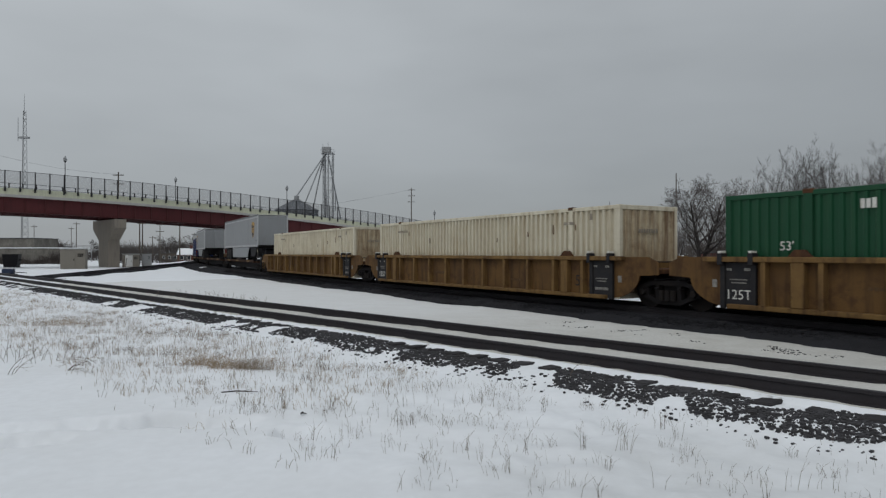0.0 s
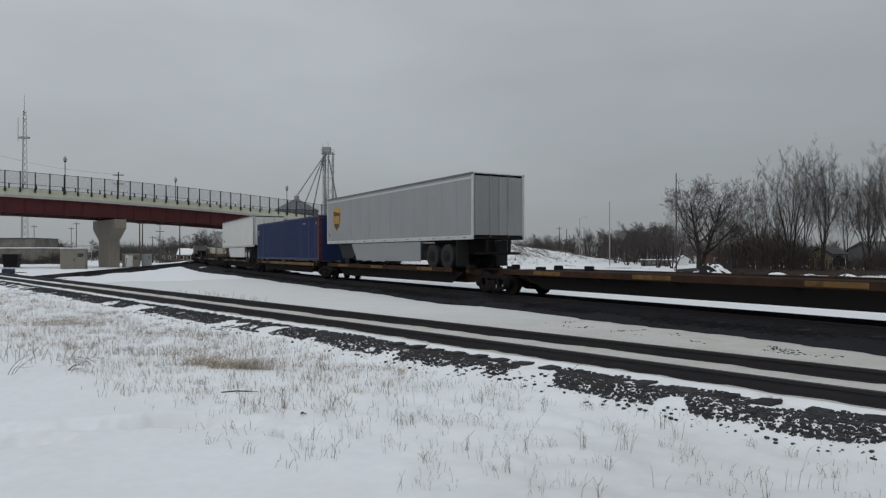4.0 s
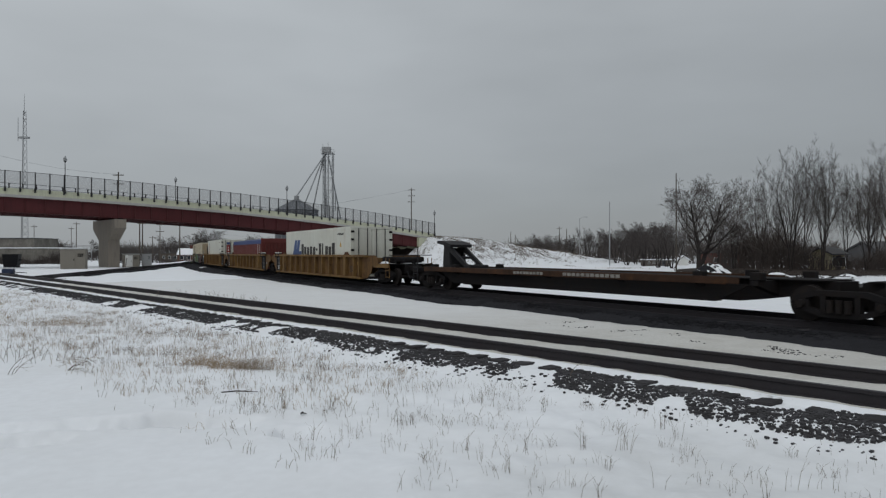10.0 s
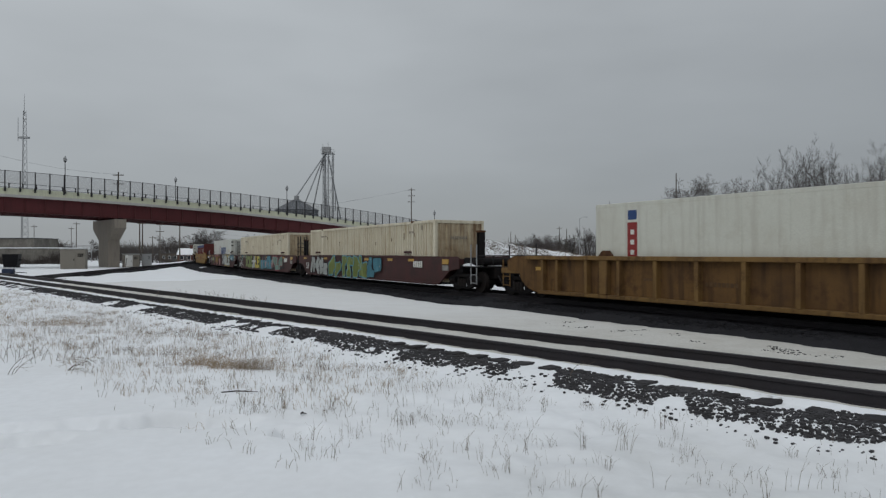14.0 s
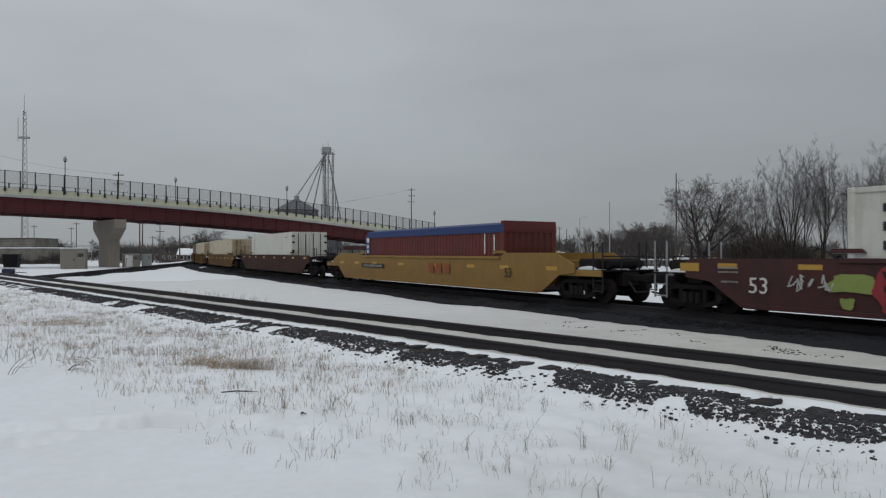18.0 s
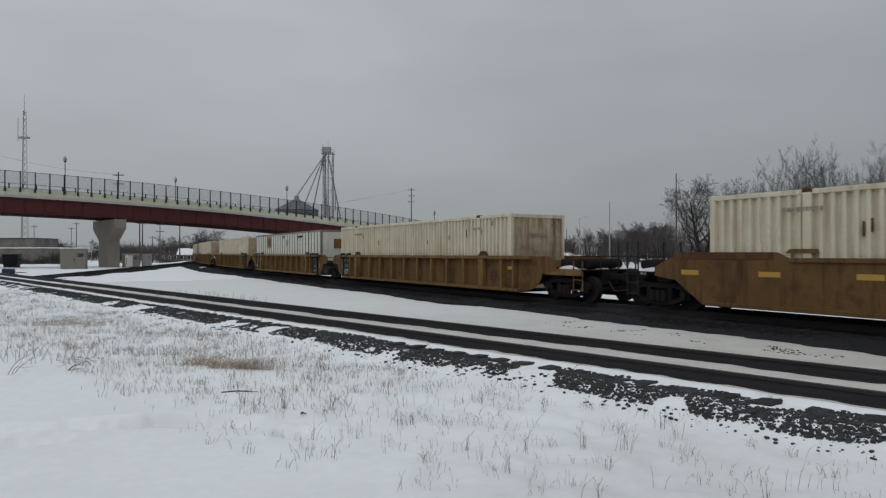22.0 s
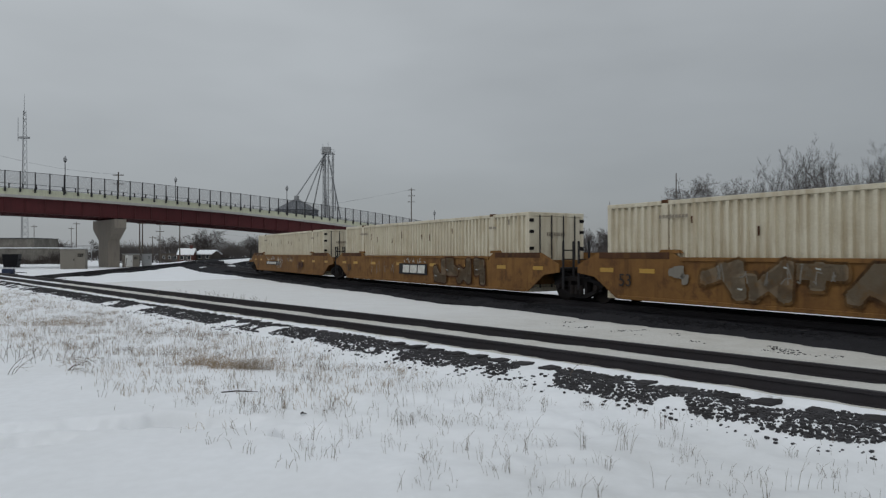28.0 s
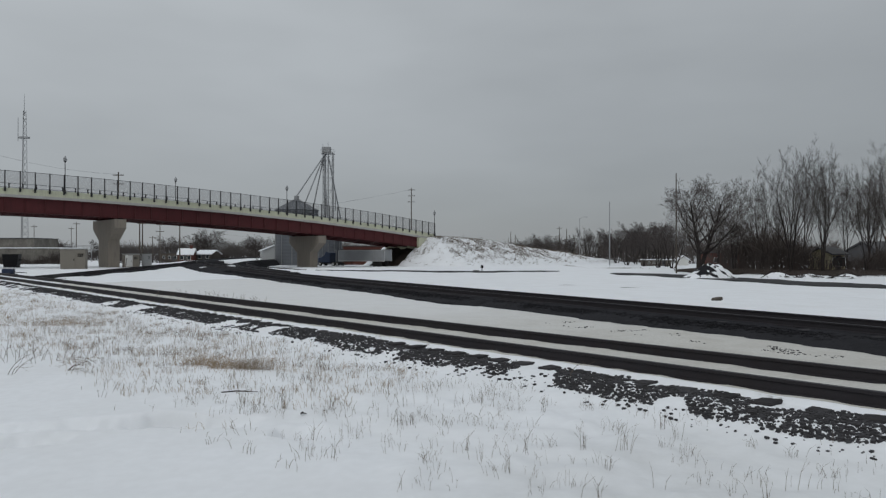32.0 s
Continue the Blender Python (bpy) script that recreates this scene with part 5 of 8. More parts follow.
def trailer(L, mat, label, rear_first, floor=2.16, top=4.89, skirt=True, rim=None):
    """A road trailer on a spine wagon; z is over the rails. rear_first: its doors face -x."""
    t = thing("road_trailer", label, "trailer", "trailers on the train")
    hl, hw = L / 2, 1.30
    for sy in (-1, 1):
        s = part("side_panel", Solid().box(-hl + 0.06, hl - 0.06, min(sy * hw, sy * (hw - 0.04)), max(sy * hw, sy * (hw - 0.04)), floor + 0.16, top - 0.10), mat, t)
        n = 13
        for k in range(1, n):
            x = -hl + L * k / n
            part("seam", Solid().box(x - 0.025, x + 0.025, min(sy * hw, sy * (hw + 0.006)), max(sy * hw, sy * (hw + 0.006)), floor + 0.17, top - 0.11), mat, s)
        part("bottom_rail", Solid().box(-hl, hl, min(sy * (hw - 0.06), sy * (hw + 0.015)), max(sy * (hw - 0.06), sy * (hw + 0.015)), floor, floor + 0.17, 0.01), ALUMINIUM, t)
        mk = Solid()
        for k in range(13):
            x = -hl + 0.6 + (L - 1.2) * k / 12
            mk.box(x - 0.12, x + 0.12, min(sy * (hw + 0.015), sy * (hw + 0.021)), max(sy * (hw + 0.015), sy * (hw + 0.021)), floor + 0.07, floor + 0.10)
        part("reflective_strip", mk, INK_RED, t, "red and white reflective strip")
        part("top_rail", Solid().box(-hl, hl, min(sy * (hw - 0.06), sy * (hw + 0.012)), max(sy * (hw - 0.06), sy * (hw + 0.012)), top - 0.12, top, 0.02), TRIM, t, "dull grey top rail")
        part("top_band", Solid().box(-hl + 0.1, hl - 0.1, min(sy * hw, sy * (hw + 0.008)), max(sy * hw, sy * (hw + 0.008)), top - 0.27, top - 0.19), ALUMINIUM, t, "bright band under the top rail")
        for sx in (-1, 1):
            x0, x1 = sorted((sx * hl, sx * (hl - 0.1)))
            part("corner_post", Solid().box(x0, x1, min(sy * (hw - 0.1), sy * (hw + 0.01)), max(sy * (hw - 0.1), sy * (hw + 0.01)), floor + 0.1, top - 0.05, 0.02), ALUMINIUM, t)
    part("roof", Solid().box(-hl + 0.02, hl - 0.02, -hw + 0.03, hw - 0.03, top - 0.05, top - 0.01), ALUMINIUM, t)
    part("floor", Solid().box(-hl + 0.05, hl - 0.05, -hw + 0.06, hw - 0.06, floor + 0.02, floor + 0.14), STEEL, t)
    r = -1 if rear_first else 1
    # rear doors
    for sy in (-1, 1):
        x = r * hl
        d = part("door", Solid().box(min(x, x - r * 0.05), max(x, x - r * 0.05), min(sy * 0.01, sy * 1.18), max(sy * 0.01, sy * 1.18), floor + 0.18, top - 0.14, 0.01), mat, t)
        part("locking_bar", Solid().tube((x + r * 0.03, sy * 0.45, floor + 0.1), (x + r * 0.03, sy * 0.45, top - 0.1), 0.02, n=6), GALV, d)
    part("rear_bumper", Solid().box(min(r * hl, r * (hl - 0.1)), max(r * hl, r * (hl - 0.1)), -1.1, 1.1, floor - 0.62, floor - 0.52, 0.01).box(min(r * hl, r * (hl - 0.1)), max(r * hl, r * (hl - 0.1)), -0.6, -0.5, floor - 0.55, floor).box(min(r * hl, r * (hl - 0.1)), max(r * hl, r * (hl - 0.1)), 0.5, 0.6, floor - 0.55, floor), STEEL, t)
    part("nose_panel", Solid().box(min(-r * hl, -r * (hl - 0.04)), max(-r * hl, -r * (hl - 0.04)), -1.2, 1.2, floor + 0.15, top - 0.1, 0.01), mat, t)
    # wheels
    for k in (2.0, 3.28):
        x = r * (hl - k)
        part("axle", Solid().tube((x, -1.0, 1.47), (x, 1.0, 1.47), 0.07, n=8), STEEL, t)
        for sy in (-1, 1):
            for off in (0.72, 1.04):
                w = Solid().tube((x, sy * off, 1.47), (x, sy * (off + 0.26), 1.47), 0.52, n=24)
                w.tube((x, sy * (off + 0.26), 1.47), (x, sy * (off + 0.28), 1.47), 0.49, 0.42, n=24)
                wh = part("tyre", w, RUBBER, t)
                if off > 1:
                    part("rim", Solid().tube((x, sy * 1.3, 1.47), (x, sy * 1.345, 1.47), 0.28, 0.25, n=20).tube((x, sy * 1.34, 1.47), (x, sy * 1.39, 1.47), 0.12, 0.09, n=12), rim or WHEEL, wh, "white wheel rim" if rim else "dark steel wheel rim")
    part("slider_frame", Solid().box(min(r * (hl - 1.1), r * (hl - 4.3)), max(r * (hl - 1.1), r * (hl - 4.3)), -0.6, 0.6, 1.55, floor, 0.02), STEEL, t)
    for sy in (-1, 1):
        part("mud_flap", Solid().box(min(r * (hl - 1.22), r * (hl - 1.25)), max(r * (hl - 1.22), r * (hl - 1.25)), min(sy * 0.7, sy * 1.3), max(sy * 0.7, sy * 1.3), 1.05, floor), RUBBER, t)
        if skirt:
            a, b = r * (hl - 4.5), r * (L / 2 - L + 3.9)
            part("side_skirt", Solid().prism([(a, 1.22), (b + r * 0.6, 1.22), (b - r * 0.2, floor - 0.02), (a, floor - 0.02)], min(sy * 1.22, sy * 1.25), max(sy * 1.22, sy * 1.25)), mat, t)
        lg = Solid().box(r * (hl - 12.3) - 0.07, r * (hl - 12.3) + 0.07, sy * 0.95 - 0.07, sy * 0.95 + 0.07, 1.3, floor, 0.01)
        lg.box(r * (hl - 12.3) - 0.16, r * (hl - 12.3) + 0.16, sy * 0.95 - 0.14, sy * 0.95 + 0.14, 1.26, 1.31)
        lg.tube((r * (hl - 12.3), sy * 0.95, 1.7), (r * (hl - 12.3 + 0.9), sy * 0.7, floor), 0.03, n=5)
        part("landing_leg", lg, STEEL, t)
    if skirt:
        n0 = -r * hl
        for sy in (-1, 1):
            part("gear_apron", Solid().prism([(n0 + r * 1.3, floor - 0.01), (n0 + r * 4.6, floor - 0.01), (n0 + r * 4.0, 1.72), (n0 + r * 3.6, 1.32), (n0 + r * 2.0, 1.32), (n0 + r * 1.7, 1.72)], min(sy * 1.02, sy * 1.08), max(sy * 1.02, sy * 1.08)), BLACK, t, "black apron over the landing gear")
    part("coupling_plate", Solid().box(min(-r * (hl - 0.3), -r * (hl - 2.2)), max(-r * (hl - 0.3), -r * (hl - 2.2)), -0.7, 0.7, floor - 0.14, floor + 0.02, 0.02), STEEL, t)
    return t


def lump(solid, cx, cz, w, h, y, rnd, n=14, wob=0.22):
    """A rounded, uneven flat shape of spray paint on the near side."""
    ph = rnd.uniform(0, 6)
    pts = []
    for k in range(n):
        a = 2 * math.pi * k / n
        q = 1 + wob * math.sin(3 * a + ph) * rnd.uniform(0.5, 1) + rnd.uniform(-0.08, 0.08)
        ca, sa = math.cos(a), math.sin(a)
        pts.append((cx + w / 2 * q * (abs(ca) ** 0.6) * (1 if ca > 0 else -1), cz + h / 2 * min(q, 1.1) * (abs(sa) ** 0.6) * (1 if sa > 0 else -1)))
    solid.add([(x, y, z) for x, z in pts], [tuple(range(n))])
    return solid


def stroke(solid, pts, wide, y):
    """A flat brush stroke on the near side."""
    for (xa, za), (xb, zb) in zip(pts, pts[1:]):
        d = Vector((xb - xa, zb - za))
        if d.length < 1e-4:
            continue
        s = Vector((-d.y, d.x)).normalized() * wide / 2
        e = d.normalized() * wide * 0.3
        solid.add([(xa - e.x + s.x, y, za - e.y + s.y), (xa - e.x - s.x, y, za - e.y - s.y), (xb + e.x - s.x, y, zb + e.y - s.y), (xb + e.x + s.x, y, zb + e.y + s.y)], [(0, 1, 2, 3)])
    return solid


def graffiti(parent, x0, x1, z0, z1, y, fill, edge, seed, n):
    """Fat abstract spray-paint shapes with an outline; no writing."""
    rnd = random.Random(seed)
    out, body, glint = Solid(), Solid(), Solid()
    w, h = (x1 - x0) / n, z1 - z0
    fat = min(0.36, w * 0.42)
    for i in range(n):
        cx, cz = x0 + (i + 0.5) * w, (z0 + z1) / 2 + rnd.uniform(-0.04, 0.04)
        nodes = [(cx + a * w * 0.36, cz + b * h * 0.36) for a in (-1, 0, 1) for b in (-1, 0, 1)]
        path = [rnd.choice(nodes)]
        while len(path) < 6:
            q = rnd.choice(nodes)
            if 0.05 < math.dist(q, path[-1]) < max(w, h) * 0.85:
                path.append((q[0] + rnd.uniform(-0.05, 0.05), q[1] + rnd.uniform(-0.05, 0.05)))
        stroke(out, path, fat + 0.13, y + 0.002 + 0.0022 * i)
        for q in path:
            lump(out, *q, fat + 0.13, fat + 0.13, y + 0.002 + 0.0022 * i, rnd, 10, 0.05)
        stroke(body, path, fat, y + 0.0031 + 0.0022 * i)
        for q in path:
            lump(body, *q, fat, fat, y + 0.0031 + 0.0022 * i, rnd, 10, 0.05)
        q = path[2]
        stroke(glint, [(q[0] - 0.06, q[1] + 0.05), (q[0] + 0.05, q[1] + 0.07)], 0.035, y + 0.0036 + 0.0022 * n)
    part("graffiti", out, edge, parent, "spray-painted outline")
    part("graffiti", body, fill, parent, "spray-painted shapes")
    part("graffiti", glint, SPRAY[0], parent)


def fat_letters(parent, text, x0, x1, z0, z1, y, fill, edge, rim=None):
    """Bubble letters sprayed on the near side between x1 (first letter) and x0."""
    for mat, fat, lift, grow in ((rim, 0.15, 0.001, 0.10), (edge, 0.11, 0.003, 0.05), (fill, 0.055, 0.005, 0.0)):
        if not mat:
            continue
        cu = bpy.data.curves.new("letters", "FONT")
        cu.body, cu.size, cu.offset, cu.resolution_u, cu.space_character = text, 1.0, fat, 3, 1.12
        tmp = bpy.data.objects.new("tmp", cu)
        me = bpy.data.meshes.new_from_object(tmp)
        bpy.data.objects.remove(tmp)
        me.materials.clear()
        xs, zs = [v.co.x for v in me.vertices], [v.co.y for v in me.vertices]
        a, b, c, d = min(xs), max(xs), min(zs), max(zs)
        for v in me.vertices:
            fx, fz = (v.co.x - a) / (b - a), (v.co.y - c) / (d - c)
            v.co = (x1 + grow - (x1 - x0 + 2 * grow) * fx, y + lift, z0 - grow + (z1 - z0 + 2 * grow) * fz + 0.05 * math.sin(9 * fx))
        part("graffiti", me, mat, parent, "spray-painted bubble letters")


def scribble(parent, x0, x1, z0, z1, y, mat, seed, n=6, wide=0.035):
    rnd = random.Random(seed)
    s = Solid()
    for i in range(n):
        x = x0 + (x1 - x0) * (i + rnd.random()) / n
        pts = [(x, rnd.uniform(z0, z1))]
        for _ in range(4):
            pts.append((pts[-1][0] + rnd.uniform(-0.14, 0.14), rnd.uniform(z0, z1)))
        stroke(s, pts, wide, y + 0.016)
    part("graffiti", s, mat, parent, "thin spray-painted scrawl")


# ---- the train, front to rear; each figure is metres behind the train's first mark
text_rnd = random.Random(12)


def stencil(parent, x0, x1, y, z, h, n, mat=None, name="stencil"):
    row = bars(Solid(), x0, x1, y, z, h, n, text_rnd)
    if h < 0.105 or n == 1 or len(row.v) != 8 * n:
        part(name, row, mat or INK_WHITE, parent)
        return
    for i in range(n):
        part("character", Solid().add(row.v[8 * i:8 * i + 8], row.f[:6]), mat or INK_WHITE, parent)


def ribbed_marks(u, ends=(-7.75, 7.75)):
    """Stencils on a ribbed wagon's near side."""
    if 7.75 in ends:
        letters("125T", 0.25, INK_WHITE, u, 7.75, 1.352, 0.44)
    letters("53", 0.36, INK_DARK, u, -6.75, 1.304, 0.55)
    for x in ends:
        stencil(u, x - 0.34, x - 0.16, 1.352, 1.16, 0.07, 3, INK_FADED)
        stencil(u, x + 0.18, x + 0.34, 1.352, 1.16, 0.07, 2, INK_FADED)
        stencil(u, x - 0.25, x + 0.25, 1.352, 0.92 if x > 0 else 0.80, 0.035, 8, INK_FADED)
        stencil(u, x - 0.22, x + 0.2, 1.352, 0.84 if x > 0 else 0.72, 0.035, 7, INK_FADED)
    if -7.75 in ends:
        stencil(u, -7.75 - 0.28, -7.75 + 0.28, 1.352, 0.46, 0.09, 7, INK_FADED)
    stencil(u, 1.6, 2.6, 1.304, 0.72, 0.12, 8, INK_RUBBED)
    stencil(u, 4.0, 4.7, 1.304, 0.80, 0.08, 6, INK_RUBBED)
    stencil(u, -3.6, -3.0, 1.304, 0.60, 0.08, 5, INK_RUBBED)


def box_marks(c, L, H, y=1.292):
    """Unreadable stencils on a white container."""
    stencil(c, -L / 2 + 2.0, -L / 2 + 2.55, y, H - 0.55, 0.10, 2, INK_GREY)
    stencil(c, -L / 2 + 1.15, -L / 2 + 1.3, y, H - 0.42, 0.22, 1, INK_GREY)
    stencil(c, L / 2 - 3.0, L / 2 - 2.0, y, H - 0.50, 0.10, 9, INK_GREY)
    for k in range(7):
        x, z, h = text_rnd.uniform(-L * 0.42, L * 0.42), text_rnd.uniform(1.6, H - 0.6), text_rnd.uniform(0.12, 0.36)
        part("rust_scar", Solid().box(x - 0.028, x + 0.028, 1.262, 1.2715, z, z + h), RUSTED, c, "scraped rusty streak")
    e = Solid()
    for k in range(8):
        e.box(-L / 2 - 0.02, -L / 2 - 0.008, -0.35 + k * 0.11, -0.28 + k * 0.11, H - 0.85, H - 0.72)
    part("stencil", e, INK_GREY, c)


WELL_Z = 0.22


def place(load, q, z=WELL_Z):
    return runs(load, q, z)


# first ribbed set: green and two white containers
rib_mid = ribbed_well("three-unit well wagon with weathered yellow ribbed sides", YELLOW, "joint", "joint")
ribbed_marks(rib_mid)
runs(rib_mid, 2.85)
runs(copy_thing(rib_mid, Matrix()), 23.05)
rib_last = ribbed_well("rear unit of a weathered yellow ribbed well wagon", YELLOW, "joint", "end")
ribbed_marks(rib_last, (-7.75,))
runs(rib_last, 43.3)
rib_first = ribbed_well("leading unit of a weathered yellow ribbed well wagon", YELLOW, "end", "joint")
ribbed_marks(rib_first, (7.75,))
runs(rib_first, 220.8)
rib_mid_c = runs(copy_thing(rib_mid, Matrix()), 241.0)
part("dust_patch", lump(Solid(), 1.73, 1.12, 0.75, 0.42, 1.305, text_rnd), INK_FADED, rib_mid_c, "pale dusty patch")
part("stain", stroke(Solid(), [(2.4, 1.36), (1.75, 0.72), (1.05, 1.36)], 0.07, 1.307), INK_RUBBED, rib_mid_c, "dark rubbed stain")
runs(copy_thing(rib_last, Matrix()), 261.3)
runs(copy_thing(rib_first, Matrix()), 429.6)
rib_mid_d = runs(copy_thing(rib_mid, Matrix()), 450.5)
part("stain", stroke(Solid(), [(2.35, 1.32), (2.1, 0.95), (1.8, 0.86), (1.5, 0.96), (1.2, 1.32)], 0.05, 1.307), SPINE, rib_mid_d, "dark rubbed stain")
runs(copy_thing(rib_last, Matrix()), 471.2)
rib_single = ribbed_well("single weathered yellow ribbed well wagon", YELLOW, "end", "end")
ribbed_marks(rib_single, ())
lg = Solid()
for k in range(3):
    lg.box(0.08 + 0.36 * k, 0.08 + 0.36 * k + 0.3, 1.305, 1.316, 0.70, 0.98)
part("logo", lg, INK_WHITE, rib_single, "faded white owner's mark")
runs(rib_single, 496.0)

green = container(16.5, 2.84, GREEN_BOX, "green corrugated container in a yellow well wagon", "green", groove=0.045)
letters("53'", 0.22, INK_WHITE, green, 6.6, 1.295, 1.45)
stencil(green, 4.6, 4.95, 1.292, 2.35, 0.22, 3)
place(green, 2.76)

white_box = container(16.6, 2.86, WHITE_BOX, "aged white corrugated container with rust streaks", "white", end_mat=WHITE_END)
box_marks(white_box, 16.6, 2.86)
place(white_box, 22.9)
for q in (42.9, 286.1, 307.9, 430.0, 471.1, 496.4, 522.1):
    place(copy_thing(white_box, Matrix()), q)
long_box = container(17.4, 2.86, WHITE_BOX, "aged white corrugated container in a smooth yellow wagon", "white", end_mat=WHITE_END)
box_marks(long_box, 17.4, 2.86)
place(long_box, 404.5)
white_door = container(16.9, 2.86, WHITE_BOX, "aged white corrugated container with dark door end", "white", doors=True)
box_marks(white_door, 16.9, 2.86)
place(white_door, 542.6)
place(copy_thing(white_door, Matrix()), 563.2)

# first spine set: two grey trailers, a blue container, a white trailer
sp_a = spine_unit("leading unit of a brown spine wagon", SPINE, "end", "joint", hitches=((-7.3, 1, True),))
runs(sp_a, 65.0)
sp_b = spine_unit("empty brown spine wagon unit", SPINE, "joint", "joint", hitches=((-6.5, 1, False),))
runs(sp_b, 83.3)
sp_c = spine_unit("brown spine wagon unit with a raised hitch", SPINE, "joint", "joint", hitches=((7.2, -1, True),))
runs(sp_c, 101.6)
sp_d = spine_unit("brown spine wagon unit with container pedestals", SPINE, "joint", "joint")
runs(sp_d, 119.7)
sp_e = spine_unit("rear unit of a brown spine wagon", SPINE, "joint", "end", half=8.9, hitches=((6.9, -1, True),))
runs(sp_e, 137.6)


def shield(t, x, z, w, h):
    """A plain brown shield with a gold rim."""
    for k, (mat, f, y) in enumerate(((INK_GOLD, 1.0, 1.308), (INK_BROWN, 0.9, 1.311))):
        pts = [(-0.5, 0.42), (-0.25, 0.5), (0.0, 0.47), (0.25, 0.5), (0.5, 0.42), (0.5, -0.05), (0.36, -0.32), (0.0, -0.52), (-0.36, -0.32), (-0.5, -0.05)]
        part("shield", Solid().prism([(x + a * w * f, z + b * h * f) for a, b in pts], 1.302, y), mat, t, "brown and gold shield")
    m = Solid()
    for k in (-0.26, 0.0, 0.26):
        m.box(x + (k - 0.09) * w, x + (k + 0.09) * w, 1.31, 1.3135, z - 0.18 * h, z + 0.14 * h, 0.001)
    part("shield_mark", m, INK_GOLD, t)
    part("shield_band", Solid().prism([(x + a * w, z + b * h) for a, b in [(-0.44, 0.24), (0.44, 0.34), (0.44, 0.40), (0.25, 0.44), (-0.25, 0.44), (-0.44, 0.38)]], 1.31, 1.3135), INK_GOLD, t)


grey_nose = trailer(16.4, SILVER, "grey road trailer with a brown shield, nose first", False)
shield(grey_nose, -6.4, 3.62, 1.15, 1.42)
part("service_box", Solid().box(-8.24, -8.2, 0.55, 0.85, 2.55, 2.95, 0.01), GALV, grey_nose)
part("service_box", Solid().box(-8.25, -8.2, -0.95, -0.62, 2.5, 2.95, 0.01), BLACK, grey_nose, "black connector box")
part("marker_lamp", Solid().box(-8.24, -8.2, -0.35, 0.35, 4.55, 4.68, 0.01), GALV, grey_nose)
letters("53", 0.16, INK_DARK, grey_nose, -7.75, 1.306, 2.62)
runs(grey_nose, 65.0)
grey_tail = trailer(16.4, SILVER, "grey road trailer with a brown shield, doors first", True)
shield(grey_tail, 6.6, 3.60, 1.15, 1.42)
letters("53", 0.16, INK_DARK, grey_tail, 7.75, 1.306, 2.62)
runs(grey_tail, 101.6)
blue = container(16.4, 2.88, BLUE_BOX, "blue corrugated container on a spine wagon", "blue", doors=True, groove=0.045)
letters("53", 0.34, INK_WHITE, blue, 7.65, 1.295, 2.0)
stencil(blue, -5.4, -4.8, 1.292, 2.4, 0.10, 6, INK_FADED)
part("corner_stripe", Solid().box(-8.20, -7.98, 1.290, 1.297, 0.12, 2.80), RED_BOX, blue, "faded red stripe down the rear corner")
part("corner_stripe", Solid().box(-8.212, -8.206, 1.08, 1.28, 0.12, 2.80), RED_BOX, blue, "faded red stripe down the rear corner")
part("placard", Solid().box(-7.72, -7.60, 1.291, 1.296, 2.30, 2.50), INK_GOLD, blue, "small yellow placard")
part("sill_stripe", Solid().box(-7.5, 3.6, 1.327, 1.334, 0.80, 0.99), YELLOW, sp_d, "long worn yellow edge stripe")
for x in (-8.0, -6.1, 6.1, 8.0):
    part("pedestal_foot", Solid().box(x - 0.13, x + 0.13, 1.10, 1.36, 0.95, 1.13, 0.02), RUSTED, sp_d, "rusty red container pedestal")
place(blue, 119.55, 1.13)
white_trailer = trailer(16.8, TRAILER_WHITE, "white road trailer on a spine wagon, doors first", True, rim=HUB)
letters("53", 0.28, INK_DARK, white_trailer, 8.05, 1.306, 2.85)
stencil(white_trailer, 6.6, 7.5, 1.306, 2.75, 0.16, 6, INK_DARK)
part("edge_band", Solid().box(-8.30, -8.08, 1.302, 1.312, 2.35, 4.75), BLACK, white_trailer, "black band down the rear corner")
nm = Solid()
for k in range(5):
    nm.box(-8.26, -8.12, 1.312, 1.317, 2.7 + 0.38 * k, 2.95 + 0.38 * k)
part("name_bar", nm, INK_RED, white_trailer, "small dark red blocks")
runs(white_trailer, 137.4)

# empty spine set
se_a = spine_unit("leading unit of an empty dark spine wagon", STEEL, "end", "joint", half=9.8, hitches=((-8.6, 1, True),), rail=SPINE)
runs(se_a, 156.9)
se_b = spine_unit("empty dark spine wagon unit with a raised hitch", STEEL, "joint", "joint", half=10.0, hitches=((-9.0, 1, False), (8.7, -1, True)), rail=BLACK)
runs(se_b, 177.1)
se_c = spine_unit("rear unit of an empty dark spine wagon", STEEL, "joint", "end", half=9.4, hitches=((8.1, -1, True),), rail=SPINE)
runs(se_c, 197.0)
for u in (se_a, se_b, se_c):
    if u == se_b:
        for word, x in (("ALL", -0.75), ("PURPOSE", -1.75), ("SPINE", -2.95), ("CAR", -3.9)):
            letters(word, 0.15, INK_WHITE, u, x, 1.329, 0.83)
    else:
        stencil(u, -3.4, -0.8, 1.326, 0.85, 0.11, 12, INK_FADED)
    stencil(u, 0.2, 1.9, 1.325, 0.85, 0.10, 9, INK_FADED)
    for x, w in ((-5.9, 1.5), (0.8, 1.6), (5.6, 0.9)):
        part("edge_stripe", Solid().box(x - w, x + w, 1.32, 1.326, 0.83, 0.985), SPINE, u, "rusty brown edge stripe")


